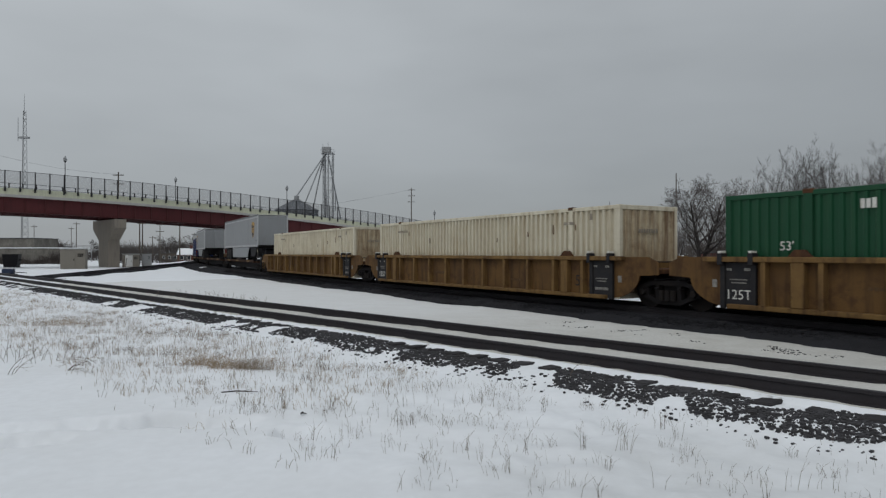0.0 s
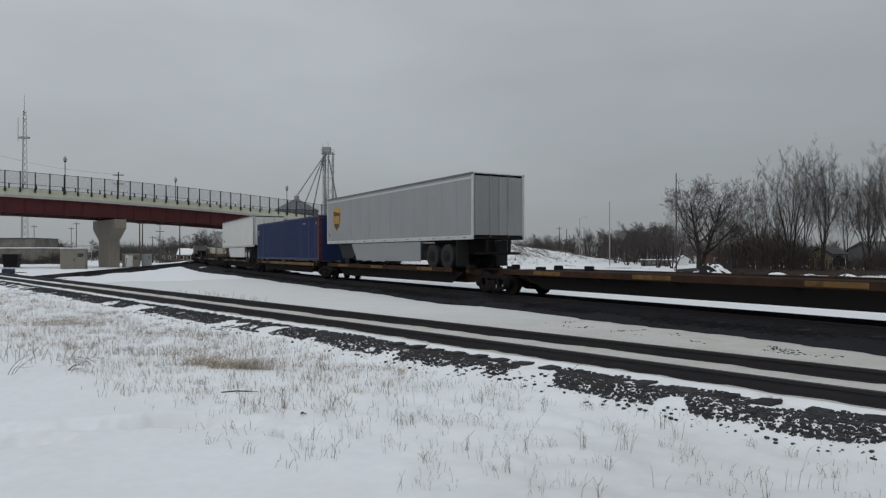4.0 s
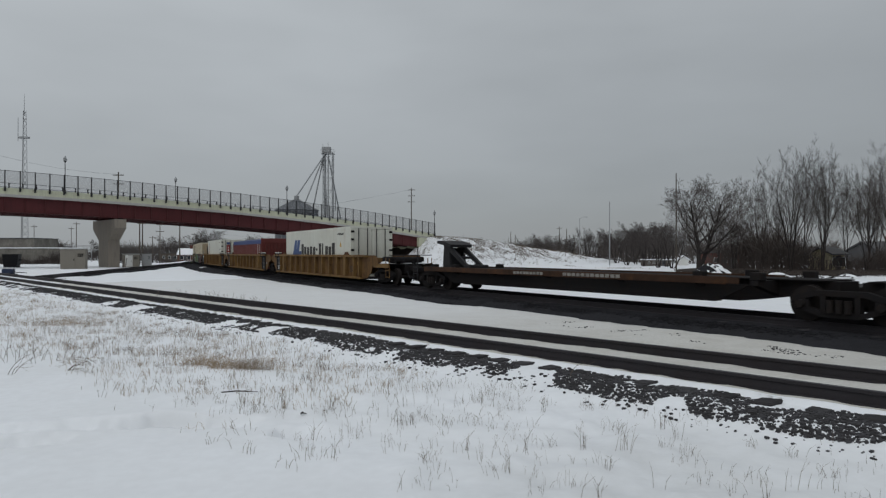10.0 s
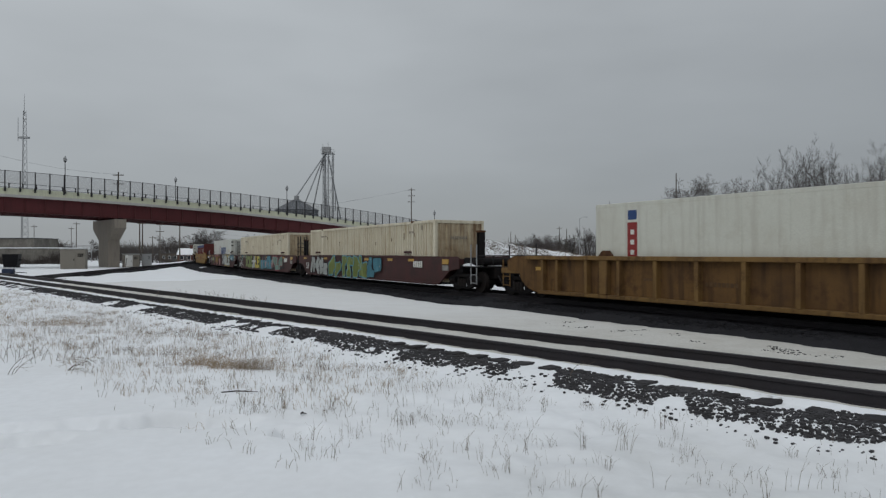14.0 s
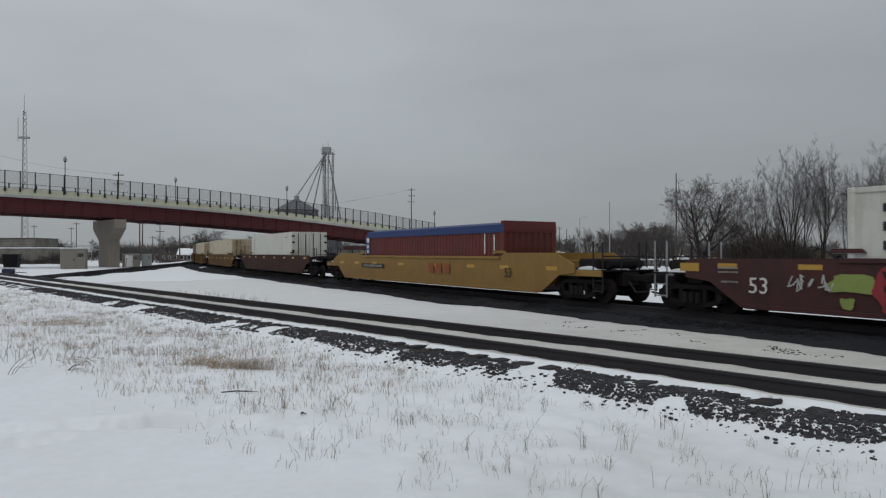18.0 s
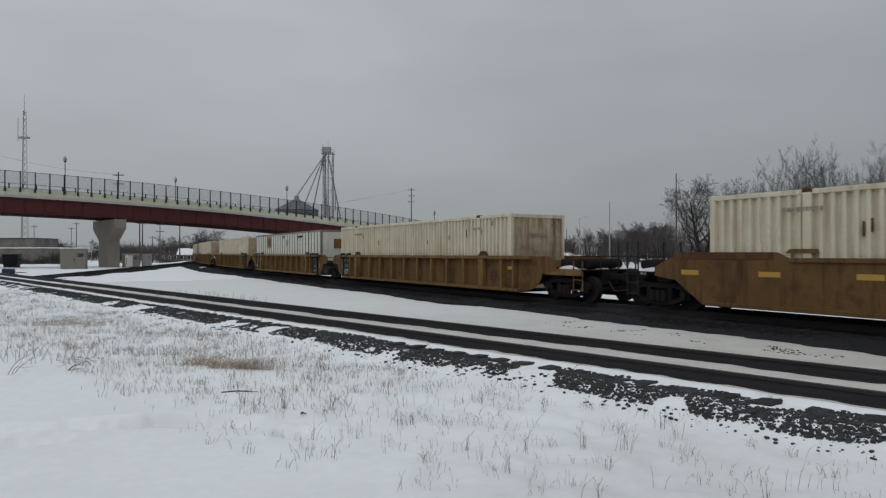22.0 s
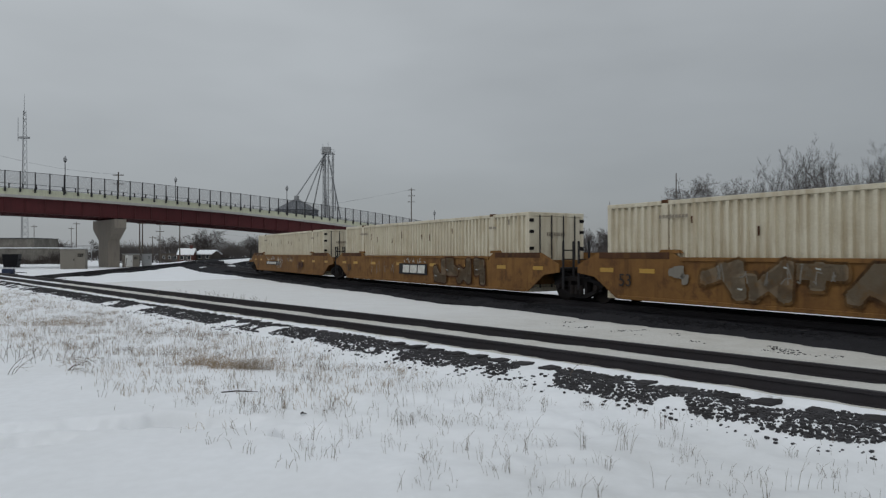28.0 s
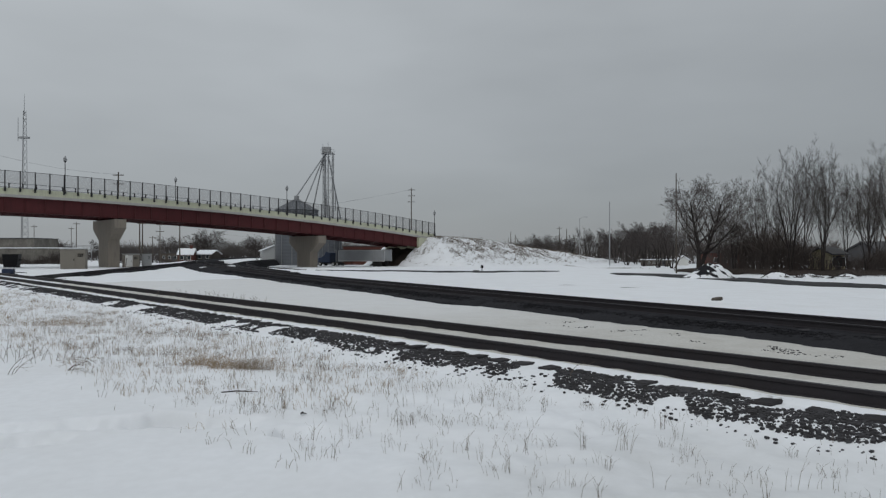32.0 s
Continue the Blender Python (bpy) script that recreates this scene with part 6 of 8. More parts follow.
# loads of the second ribbed set
white_reefer = container(12.7, 2.90, CLEAN_WHITE, "white refrigerated container with blue mark and dark bars", "white", style="plain", doors=True)
for k in (0, 1):
    x = 4.75 - 0.66 * k
    foot = [(x, 1.2), (x - 0.95 - 0.25 * k, 1.2), (x - 1.02 - 0.35 * k, 1.52), (x - 0.80, 1.52), (x - 1.08, 2.28), (x - 0.56, 2.28)]
    part("logo", Solid().prism(foot, 1.282, 1.287 + 0.002 * k), INK_BLUE, white_reefer, "slanted blue mark")
nm = Solid()
for k, (w, h, z) in enumerate(((0.45, 0.68, 1.2), (0.42, 0.5, 1.2), (0.42, 0.62, 1.05), (0.42, 0.5, 1.2), (0.45, 0.62, 1.05), (0.3, 0.12, 1.45), (0.4, 0.68, 1.2), (0.2, 0.68, 1.2), (0.45, 0.5, 1.2), (0.42, 0.62, 1.05), (0.45, 0.68, 1.2))):
    x = 2.75 - k * 0.60
    nm.box(x - w * 1.1, x, 1.281, 1.286, z + 0.10, z + 0.12 + h)
part("name_bar", nm, INK_DARK, white_reefer, "dark lettering bars")
stencil(white_reefer, -5.2, -4.2, 1.281, 2.45, 0.12, 6, INK_DARK)
part("warning_mark", Solid().prism([(-4.9, 1.75), (-4.55, 1.75), (-4.72, 2.05)], 1.281, 1.286), INK_GOLD, white_reefer)
place(white_reefer, 220.5)
red_tarp = container(12.6, 2.62, RED_BOX, "red open-top container with a blue tarpaulin", "red", tarp=True, groove=0.03)
stencil(red_tarp, -5.1, -5.0, 1.292, 1.35, 0.8, 1)
stencil(red_tarp, -5.75, -5.65, 1.292, 1.35, 0.8, 1)
place(red_tarp, 240.9)
white_plain = container(12.8, 2.90, CLEAN_WHITE, "white smooth container with red and black marks", "white", style="plain", doors=True)
part("logo", Solid().box(4.70, 5.08, 1.281, 1.287, 1.25, 2.3), INK_RED, white_plain, "upright red mark")
part("logo", Solid().box(4.82, 4.96, 1.287, 1.291, 1.34, 1.48).box(4.82, 4.96, 1.287, 1.291, 1.64, 1.78).box(4.82, 4.96, 1.287, 1.291, 1.94, 2.08), INK_WHITE, white_plain)
part("logo", Solid().box(4.72, 5.06, 1.281, 1.286, 2.38, 2.66), INK_BLUE, white_plain, "small dark blue mark")
part("stencil", Solid().box(-5.5, -5.32, 1.281, 1.286, 1.72, 1.9).box(-5.05, -4.9, 1.281, 1.286, 1.72, 1.9).prism([(-5.15, 1.32), (-4.85, 1.32), (-5.0, 1.6)], 1.281, 1.286), INK_DARK, white_plain)
stencil(white_plain, -5.3, -4.3, 1.281, 2.55, 0.08, 8, INK_GREY)
part("logo", Solid().box(-6.47, -6.455, 0.36, 0.72, 0.9, 2.3), INK_RED, white_plain, "upright red mark")
part("logo", Solid().box(-6.476, -6.47, 0.48, 0.60, 1.34, 1.5).box(-6.476, -6.47, 0.48, 0.60, 1.65, 1.8).box(-6.476, -6.47, 0.48, 0.60, 1.96, 2.1), INK_WHITE, white_plain)
part("logo", Solid().box(-6.47, -6.455, 0.36, 0.72, 2.36, 2.6), INK_BLUE, white_plain)
place(white_plain, 261.55)

# maroon smooth set with graffiti
ma = smooth_well("leading maroon well wagon unit covered in graffiti", MAROON, "end", "joint", raised=False, climb=2.75, hf=9.3)
mb = smooth_well("maroon well wagon unit covered in graffiti", MAROON, "joint", "joint", raised=False, climb=2.75)
mc = smooth_well("rear maroon well wagon unit covered in graffiti", MAROON, "joint", "end", raised=False, climb=2.75, hr=8.85)
runs(ma, 286.7)
runs(mb, 307.4)
runs(mc, 328.2)
Y = 1.382
part("placard", Solid().box(10.1, 10.7, Y - 0.05, Y - 0.03, 1.12, 1.34), INK_GOLD, mc, "yellow placard")
for u in (ma, mb, mc):
    letters("53", 0.40, INK_WHITE, u, 8.35 if u == mc else 8.0, Y + 0.012, 0.62)
    stencil(u, -7.9, -7.0, Y, 0.95, 0.30, 5)
    x = -10.15 if u == ma else -9.1
    part("placard", Solid().box(x, x + 0.5, Y - 0.05, Y - 0.03, 1.13, 1.34), INK_GOLD, u, "yellow placard")
    part("placard", Solid().box(x, x + 0.5, Y - 0.05, Y - 0.03, 0.86, 1.08), INK_FADED, u, "grey framed placard")
graffiti(ma, 4.4, 7.4, 0.36, 1.30, Y, SPRAY[0], SPRAY[6], 1, 4)
graffiti(ma, -1.6, 4.0, 0.34, 1.36, Y, SPRAY[1], SPRAY[2], 2, 6)
graffiti(ma, -3.4, -1.7, 0.4, 1.3, Y, SPRAY[2], SPRAY[6], 3, 2)
fat_letters(mb, "SCRE", 3.55, 6.1, 0.36, 1.38, Y, SPRAY[1], SPRAY[6])
graffiti(mb, 2.55, 3.45, 0.42, 1.36, Y, SPRAY[0], SPRAY[6], 4, 1)
fat_letters(mb, "LE", 0.95, 2.45, 0.40, 1.36, Y, SPRAY[3], SPRAY[6])
stencil(mb, 2.0, 3.5, Y + 0.016, 0.82, 0.20, 6)
graffiti(mb, 0.2, 0.9, 0.36, 1.36, Y, SPRAY[1], SPRAY[6], 14, 1)
bg = Solid()
for k in range(9):
    lump(bg, -6.2 + 0.75 * k, 0.85 + text_rnd.uniform(-0.12, 0.12), 1.2, 0.95, Y + 0.0005 + 0.0001 * k, text_rnd)
part("graffiti", bg, SPRAY[6], mb, "dark spray-painted ground")
graffiti(mb, -3.4, 0.3, 0.45, 1.30, Y + 0.002, SPRAY[2], SPRAY[6], 5, 3)
graffiti(mb, -6.6, -3.4, 0.40, 1.30, Y + 0.002, SPRAY[7], SPRAY[4], 6, 3)
scribble(mb, -6.4, 0.0, 0.4, 1.3, Y + 0.006, SPRAY[5], 16, 9, 0.05)
scribble(mb, 7.4, 9.2, 0.85, 1.40, Y, SPRAY[7], 7, 7)
scribble(mb, 5.9, 8.6, 1.2, 1.42, Y, SPRAY[2], 27, 12)
scribble(mb, 7.2, 9.0, 0.3, 0.8, Y, SPRAY[0], 8, 8)
blob = random.Random(9)
part("graffiti", lump(lump(Solid(), 6.15, 0.92, 1.1, 0.42, Y + 0.003, blob), 6.25, 0.5, 0.3, 0.26, Y + 0.003, blob), SPRAY[1], mc, "green spray-painted blob")
part("graffiti", lump(lump(Solid(), 5.0, 0.98, 1.5, 0.72, Y + 0.004, blob), 5.1, 0.62, 1.25, 0.6, Y + 0.0045, blob), SPRAY[4], mc, "salmon spray-painted outline")
part("graffiti", lump(lump(Solid(), 5.0, 1.0, 1.15, 0.46, Y + 0.006, blob), 5.1, 0.6, 0.9, 0.36, Y + 0.0065, blob), SPRAY[6], mc, "dark spray-painted shapes")
scribble(mc, 6.7, 7.5, 0.72, 1.12, Y, SPRAY[0], 19, 6, 0.03)
stencil(mc, 8.9, 9.5, Y, 1.2, 0.05, 7, INK_FADED)
stencil(mc, 8.9, 9.5, Y, 1.1, 0.05, 7, INK_FADED)
stencil(mc, 8.9, 9.4, Y, 0.85, 0.05, 6, INK_FADED)
graffiti(mc, 1.9, 4.3, 0.45, 1.35, Y, SPRAY[4], SPRAY[5], 10, 3)
scribble(mc, 1.5, 4.2, 0.5, 1.3, Y + 0.01, SPRAY[3], 24, 8, 0.07)
graffiti(mc, 0.4, 1.7, 0.40, 1.30, Y, SPRAY[5], SPRAY[4], 25, 1)
graffiti(mc, -2.75, -1.1, 0.50, 1.34, Y + 0.004, SPRAY[0], SPRAY[6], 11, 2)
fat_letters(mc, "BLE", -6.1, -2.85, 0.36, 1.34, Y, SPRAY[0], SPRAY[6], SPRAY[3])
scribble(mc, -8.7, -6.2, 0.80, 1.44, Y, SPRAY[2], 12, 22, 0.045)
scribble(mc, -9.3, -8.2, 1.0, 1.44, Y, SPRAY[2], 13, 9, 0.04)
csa = container(12.9, 2.80, GREY_WHITE, "grey-white container with slanted blue letters as bars", "white", style="wide", doors=True)
nm = Solid()
for k in range(4):
    x = 0.75 - 0.86 * k
    nm.prism([(x, 1.32), (x - 0.56, 1.32), (x - 0.76, 2.02), (x - 0.20, 2.02)], 1.272, 1.279)
part("name_bar", nm, INK_BLUE, csa, "slanted dark blue bars")
part("logo", stroke(stroke(stroke(Solid(), [(2.1, 1.4), (2.1, 2.1), (1.1, 2.1), (1.1, 1.4), (2.1, 1.4)], 0.05, 1.277), [(2.1, 1.4), (1.1, 2.1)], 0.04, 1.2775), [(2.1, 2.1), (1.1, 1.4)], 0.04, 1.278), INK_RED, csa, "red crossed square")
stencil(csa, 5.55, 5.75, 1.273, 1.45, 0.2, 1, INK_DARK)
stencil(csa, 5.55, 5.75, 1.273, 1.85, 0.2, 1, INK_DARK)
stencil(csa, 5.55, 5.75, 1.273, 2.25, 0.2, 1, INK_DARK)
part("warning_mark", Solid().prism([(-5.0, 1.55), (-4.65, 1.55), (-4.82, 1.85)], 1.272, 1.278), INK_GOLD, csa)
place(csa, 328.05)

# bright yellow single wagon with the second red container
yel = smooth_well("bright yellow smooth-sided well wagon", YELLOW_NEW, "end", "end", half=8.85, drop=1.75)
runs(yel, 353.6)
part("number_panel", Solid().box(3.6, 6.3, Y - 0.01, Y + 0.004, 0.86, 1.06), BLACK, yel)
stencil(yel, 3.8, 6.1, Y + 0.004, 0.90, 0.12, 10, INK_FADED)
lg = Solid()
for k in range(3):
    lg.prism([(-2.85 + 0.68 * k, 0.76), (-2.4 + 0.68 * k, 0.76), (-2.35 + 0.68 * k, 1.16), (-2.8 + 0.68 * k, 1.16)], Y, Y + 0.006)
part("logo", lg, INK_FADED_RED, yel, "faded red owner's mark")
letters("53", 0.34, INK_DARK, yel, -7.0, Y, 0.72)
red_two = copy_thing(red_tarp, Matrix())
pn = part("code_panel", Solid().box(5.75, 6.25, 1.288, 1.293, 1.35, 2.25), INK_BLUE, red_two, "blue panel with white marks")
part("stencil", Solid().box(5.85, 6.15, 1.293, 1.298, 1.95, 2.2).box(5.9, 6.1, 1.293, 1.298, 1.65, 1.82).box(5.9, 6.1, 1.293, 1.298, 1.4, 1.55), INK_WHITE, pn)
place(red_two, 353.3)

# brown wagon with a clean white container
brn = smooth_well("brown smooth-sided well wagon", BROWN, "end", "end", half=8.95, drop=1.6, raised=False)
runs(brn, 379.2)
pale = container(12.8, 2.90, CLEAN_WHITE, "clean white refrigerated container with dark door bars", "white", style="plain", doors=True)
for k in range(5):
    stencil(pale, 5.06, 5.28, 1.281, 1.36 + 0.26 * k, 0.17, 1, INK_DARK)
stencil(pale, -5.2, -4.5, 1.281, 2.5, 0.07, 8, INK_GREY)
stencil(pale, -4.95, -4.75, 1.281, 2.22, 0.07, 3, INK_GREY)
part("warning_mark", Solid().prism([(-5.5, 1.35), (-5.25, 1.35), (-5.37, 1.58)], 1.281, 1.286), INK_GOLD, pale, "small yellow triangle")
place(pale, 379.35)

# smooth yellow single wagon
n1 = smooth_well("weathered yellow smooth-sided well wagon", YELLOW_SIDE, "end", "end", half=9.0, drop=1.6)
runs(n1, 404.4)
letters("53", 0.34, INK_DARK, n1, -7.2, Y, 0.62)
stencil(n1, 3.0, 4.4, Y, 0.72, 0.14, 5, SPINE)

# container with upright posts
posts = container(17.2, 2.86, CLEAN_WHITE, "white container with upright metal posts and a rusty mark", "white", style="posts", W=2.5, frame_mat=POST_GREY)
part("patch", Solid().box(3.65, 4.85, 1.272, 1.282, 1.79, 2.68), YELLOW_NEW, posts, "tan square mark")
part("logo", Solid().box(4.42, 4.7, 1.282, 1.288, 1.98, 2.5).box(4.02, 4.32, 1.282, 1.288, 1.98, 2.5).box(3.75, 3.92, 1.282, 1.288, 1.98, 2.5), INK_BROWN, posts, "dark brown blocks")
part("dust_patch", lump(Solid(), -0.95, 2.1, 0.45, 0.5, 1.277, text_rnd), INK_FADED, posts)
stencil(posts, -0.35, 0.3, 1.276, 2.5, 0.14, 5, INK_DARK)
part("patch", Solid().box(-8.62, -8.605, -0.3, 0.4, 1.7, 2.3), YELLOW_RUST, posts)
stencil(posts, -4.8, -3.6, 1.276, 2.45, 0.14, 7, INK_DARK)
place(posts, 450.5)

# last set: smooth rusty yellow
la = smooth_well("leading rusty yellow smooth-sided well wagon unit", YELLOW_RUST, "end", "joint")
lb = smooth_well("rusty yellow smooth-sided well wagon unit", YELLOW_RUST, "joint", "joint")
lc = smooth_well("last rusty yellow smooth-sided well wagon of the train", YELLOW_RUST, "joint", "end", half=8.6, drop=1.9)
runs(la, 521.7)
runs(lb, 542.5)
runs(lc, 563.4)
for u, seed in ((la, 31), (lb, 32), (lc, 33)):
    letters("53", 0.38, INK_DARK, u, 7.9, Y, 0.62)
    if u == lc:
        scribble(u, 2.5, 5.0, 1.04, 1.40, Y, SPRAY[0], seed, 9, 0.018)
        scribble(u, 0.5, 2.1, 0.45, 1.40, Y, SPRAY[0], seed + 10, 8, 0.020)
        scribble(u, -2.6, -0.4, 0.95, 1.35, Y, TAN, seed + 20, 10, 0.022)
        scribble(u, -3.6, -2.9, 0.55, 0.85, Y, TAN, seed + 30, 2, 0.02)
        scribble(u, 6.3, 8.6, 1.36, 1.56, Y + 0.01, TAN, seed + 40, 9, 0.02)
wheel = Solid()
for k in range(14):
    a0, a1 = 2 * math.pi * k / 14, 2 * math.pi * (k + 1) / 14
    wheel.tube((9.75 + 0.26 * math.cos(a0), 0.75, 1.98 + 0.26 * math.sin(a0)), (9.75 + 0.26 * math.cos(a1), 0.75, 1.98 + 0.26 * math.sin(a1)), 0.022, n=5)
for k in range(5):
    a0 = 2 * math.pi * k / 5
    wheel.tube((9.75, 0.75, 1.98), (9.75 + 0.26 * math.cos(a0), 0.75, 1.98 + 0.26 * math.sin(a0)), 0.015, n=4)
part("brake_wheel", wheel, STEEL, lc, "dark spoked brake wheel")
part("brake_post", Solid().tube((9.75, 0.70, 1.05), (9.75, 0.70, 2.0), 0.05, n=6).box(9.6, 9.9, 0.45, 0.72, 1.75, 2.15, 0.04), STEEL, lc)
scribble(lc, -4.6, -3.6, 0.52, 1.05, Y, MAROON, 77, 5, 0.09)
graffiti(lb, -5.6, -1.7, 0.42, 1.30, Y, FADED_SPRAY, RUSTED, 35, 4)
graffiti(la, 0.2, 5.2, 0.50, 1.32, Y, FADED_SPRAY, YELLOW_SIDE, 36, 4)
scribble(lb, 1.9, 4.8, 0.55, 1.30, Y, TAN, 78, 6, 0.02)
scribble(lb, -0.9, 1.2, 1.14, 1.36, Y, SPRAY[0], 79, 7, 0.022)
for u, x in ((la, -1.5), (lc, 3.25)):
    part("number_panel", Solid().box(x - 2.0, x + 2.0, Y - 0.01, Y + 0.004, 0.72, 1.0), BLACK, u)
    stencil(u, x - 0.9, x + 1.8, Y + 0.004, 0.77, 0.18, 10)
part("number_panel", Solid().box(-1.05, 1.7, Y - 0.01, Y + 0.004, 0.62, 1.12), BLACK, lb)
lg = Solid()
for x in (-0.72, 0.02, 0.76):
    lg.prism([(x - 0.1, 0.69), (x + 0.55, 0.69), (x + 0.5, 1.05), (x - 0.15, 1.05)], Y + 0.004, Y + 0.01)
part("logo", lg, INK_WHITE, lb, "white owner's mark on black")
graffiti(la, -6.4, -4.6, 0.4, 1.2, Y, SPRAY[7], YELLOW_RUST, 34, 2)
patch = Solid()
for x, z, w, h in ((6.0, 1.08, 0.55, 0.34), (5.75, 0.9, 0.25, 0.3)):
    lump(patch, x, z, w, h, Y + 0.004, text_rnd)
part("paint_patch", patch, TAN, la, "grey paint patch")
scribble(la, 1.5, 5.0, 0.8, 1.35, Y, TAN, 61, 8, 0.03)

# ---------------------------------------------------------------- the distance


def gz(x, y):
    return float(ground_z(np.array([float(x)]), np.array([float(y)]))[0])


def stand(ob, p, turn=0.0, sink=0.05):
    """Puts a thing on the ground."""
    ob.matrix_world = Matrix.Translation((p[0], p[1], gz(*p) - sink)) @ Matrix.Rotation(radians(turn), 4, "Z")
    return ob


def windows(parent, spots, y, w, h, out=-1):
    """Framed windows on a wall at y that faces out; spots are (x, z) of their middles."""
    for x, z in spots:
        y0, y1 = sorted((y, y + out * 0.05))
        wf = part("window", Solid().box(x - w / 2 - 0.08, x + w / 2 + 0.08, y0, y1, z - h / 2 - 0.08, z + h / 2 + 0.08, 0.01), WHITE_WALL, parent)
        part("pane", Solid().box(x - w / 2, x + w / 2, min(y1, y0) - 0.012 if out < 0 else max(y0, y1), (min(y0, y1)) if out < 0 else max(y0, y1) + 0.012, z - h / 2, z + h / 2), GLASS, wf)


def flat_building(name, label, category, w, dp, h, wall, bays=4, roof_snow=True, door=True):
    """A flat-roofed building, origin at the middle of its front's foot; its front faces -y."""
    t = thing(name, label, category)
    b = part("wall", Solid().box(-w / 2, w / 2, 0, dp, 0, h, 0.02), wall, t)
    part("roof", Solid().box(-w / 2 - 0.2, w / 2 + 0.2, -0.25, dp + 0.2, h, h + 0.22, 0.03), SNOW if roof_snow else DARK_ROOF, t, "snow-covered flat roof")
    windows(b, [(-w / 2 + w * (k + 0.5) / bays, h * 0.55) for k in range(bays)], 0.0, w / max(1, bays) * 0.35, h * 0.28)
    seam = Solid()
    k = -w / 2 + 1.2
    while k < w / 2:
        seam.box(k - 0.03, k + 0.03, -0.03, 0.0, 0.1, h - 0.05)
        k += 1.2
    part("panel_seam", seam, wall, b)
    if door:
        part("door", Solid().box(w * 0.12, w * 0.12 + 1.0, -0.06, 0.0, 0, 2.1, 0.02), DARK_ROOF, t)
    return t


def gable_house(label, w, dp, eave, ridge, wall, chimney=False, snow=True):
    """A small house: its gable runs along x, its front faces -y."""
    t = thing("house", label, "house", "houses beyond the tracks")
    b = part("wall", Solid().box(-w / 2, w / 2, 0, dp, 0, eave, 0.02), wall, t)
    part("gable", Solid().prism([(0.0, eave), (dp, eave), (dp / 2, ridge - 0.1)], -w / 2, w / 2, "x"), wall, t)
    rf = Solid()
    for a, c in ((-0.4, dp / 2), (dp + 0.4, dp / 2)):
        za = eave - 0.15
        rf.add([(-w / 2 - 0.4, a, za), (w / 2 + 0.4, a, za), (w / 2 + 0.4, c, ridge), (-w / 2 - 0.4, c, ridge),
                (-w / 2 - 0.4, a, za + 0.2), (w / 2 + 0.4, a, za + 0.2), (w / 2 + 0.4, c, ridge + 0.2), (-w / 2 - 0.4, c, ridge + 0.2)],
               [(0, 1, 2, 3), (4, 5, 6, 7), (0, 1, 5, 4), (1, 2, 6, 5), (2, 3, 7, 6), (3, 0, 4, 7)])
    r = part("roof", rf, SNOW if snow else DARK_ROOF, t, "snow-covered pitched roof" if snow else "dark shingled roof")
    if chimney:
        part("chimney", Solid().box(w * 0.2, w * 0.2 + 0.8, dp / 2 - 0.3, dp / 2 + 0.4, ridge - 0.6, ridge + 1.1, 0.03), BRICK, r)
    n = max(2, int(w / 3))
    windows(b, [(-w / 2 + w * (k + 0.5) / n, eave * 0.55) for k in range(n)], 0.0, 0.9, 1.1)
    part("door", Solid().box(-0.45, 0.45, -0.05, 0.0, 0, 2.0, 0.02), DARK_ROOF, t)
    return t


def utility_pole(p, top, arms=1, r=0.16, mat=None, label="wooden utility pole with a crossarm", arm=2.2, lamp=False):
    g = gz(*p)
    h = top - g
    t = thing("utility_pole", label, "utility pole", "utility poles", m=Matrix.Translation((p[0], p[1], g - 0.2)))
    part("pole", Solid().tube((0, 0, 0), (0, 0, h + 0.2), r, r * 0.6, 8), mat or POLE, t)
    for k in range(arms):
        z = h - 0.5 - 1.9 * k
        cr = part("crossarm", Solid().box(-arm / 2, arm / 2, -0.09, 0.09, z, z + 0.16, 0.01), mat or POLE, t)
        ins = Solid()
        for e in (-0.45, -0.25, 0.25, 0.45):
            ins.tube((e * arm, 0, z + 0.16), (e * arm, 0, z + 0.36), 0.05, n=6)
        part("insulator", ins, GALV, cr)
    if lamp:
        part("lamp_arm", Solid().tube((0, 0, h), (1.0, 0, h + 0.45), 0.05, n=6).tube((1.0, 0, h + 0.45), (2.0, 0, h + 0.55), 0.05, n=6), GALV, t)
        part("lamp_head", Solid().box(1.8, 2.6, -0.15, 0.15, h + 0.42, h + 0.62, 0.04), GALV, t)
    return t


# lattice mast
mx, my = (-155.10, 250.00)
mast_h = 60.65 - gz(mx, my)
mast = thing("radio_mast", "tall galvanised lattice radio mast", "mast", m=Matrix.Translation((mx, my, gz(mx, my) - 0.1)))
legs = [(math.cos(a) * 1.55, math.sin(a) * 1.55) for a in (0.4, 0.4 + 2.094, 0.4 + 4.189)]


def taper(z):
    return 1.0 - 0.62 * min(z / (mast_h * 0.9), 1)


for a in legs:
    part("leg", Solid().tube((*a, 0), (a[0] * 0.38, a[1] * 0.38, mast_h * 0.9), 0.10, 0.06, 6), GALV, mast)
for k in range(24):
    z0, z1 = mast_h * 0.9 * k / 24, mast_h * 0.9 * (k + 1) / 24
    br = Solid()
    for i in range(3):
        a, b = legs[i], legs[(i + 1) % 3]
        br.tube((a[0] * taper(z0), a[1] * taper(z0), z0), (b[0] * taper(z1), b[1] * taper(z1), z1), 0.04, n=4)
        br.tube((b[0] * taper(z0), b[1] * taper(z0), z0), (a[0] * taper(z1), a[1] * taper(z1), z1), 0.06, n=4)
    part("brace", br, GALV, mast)
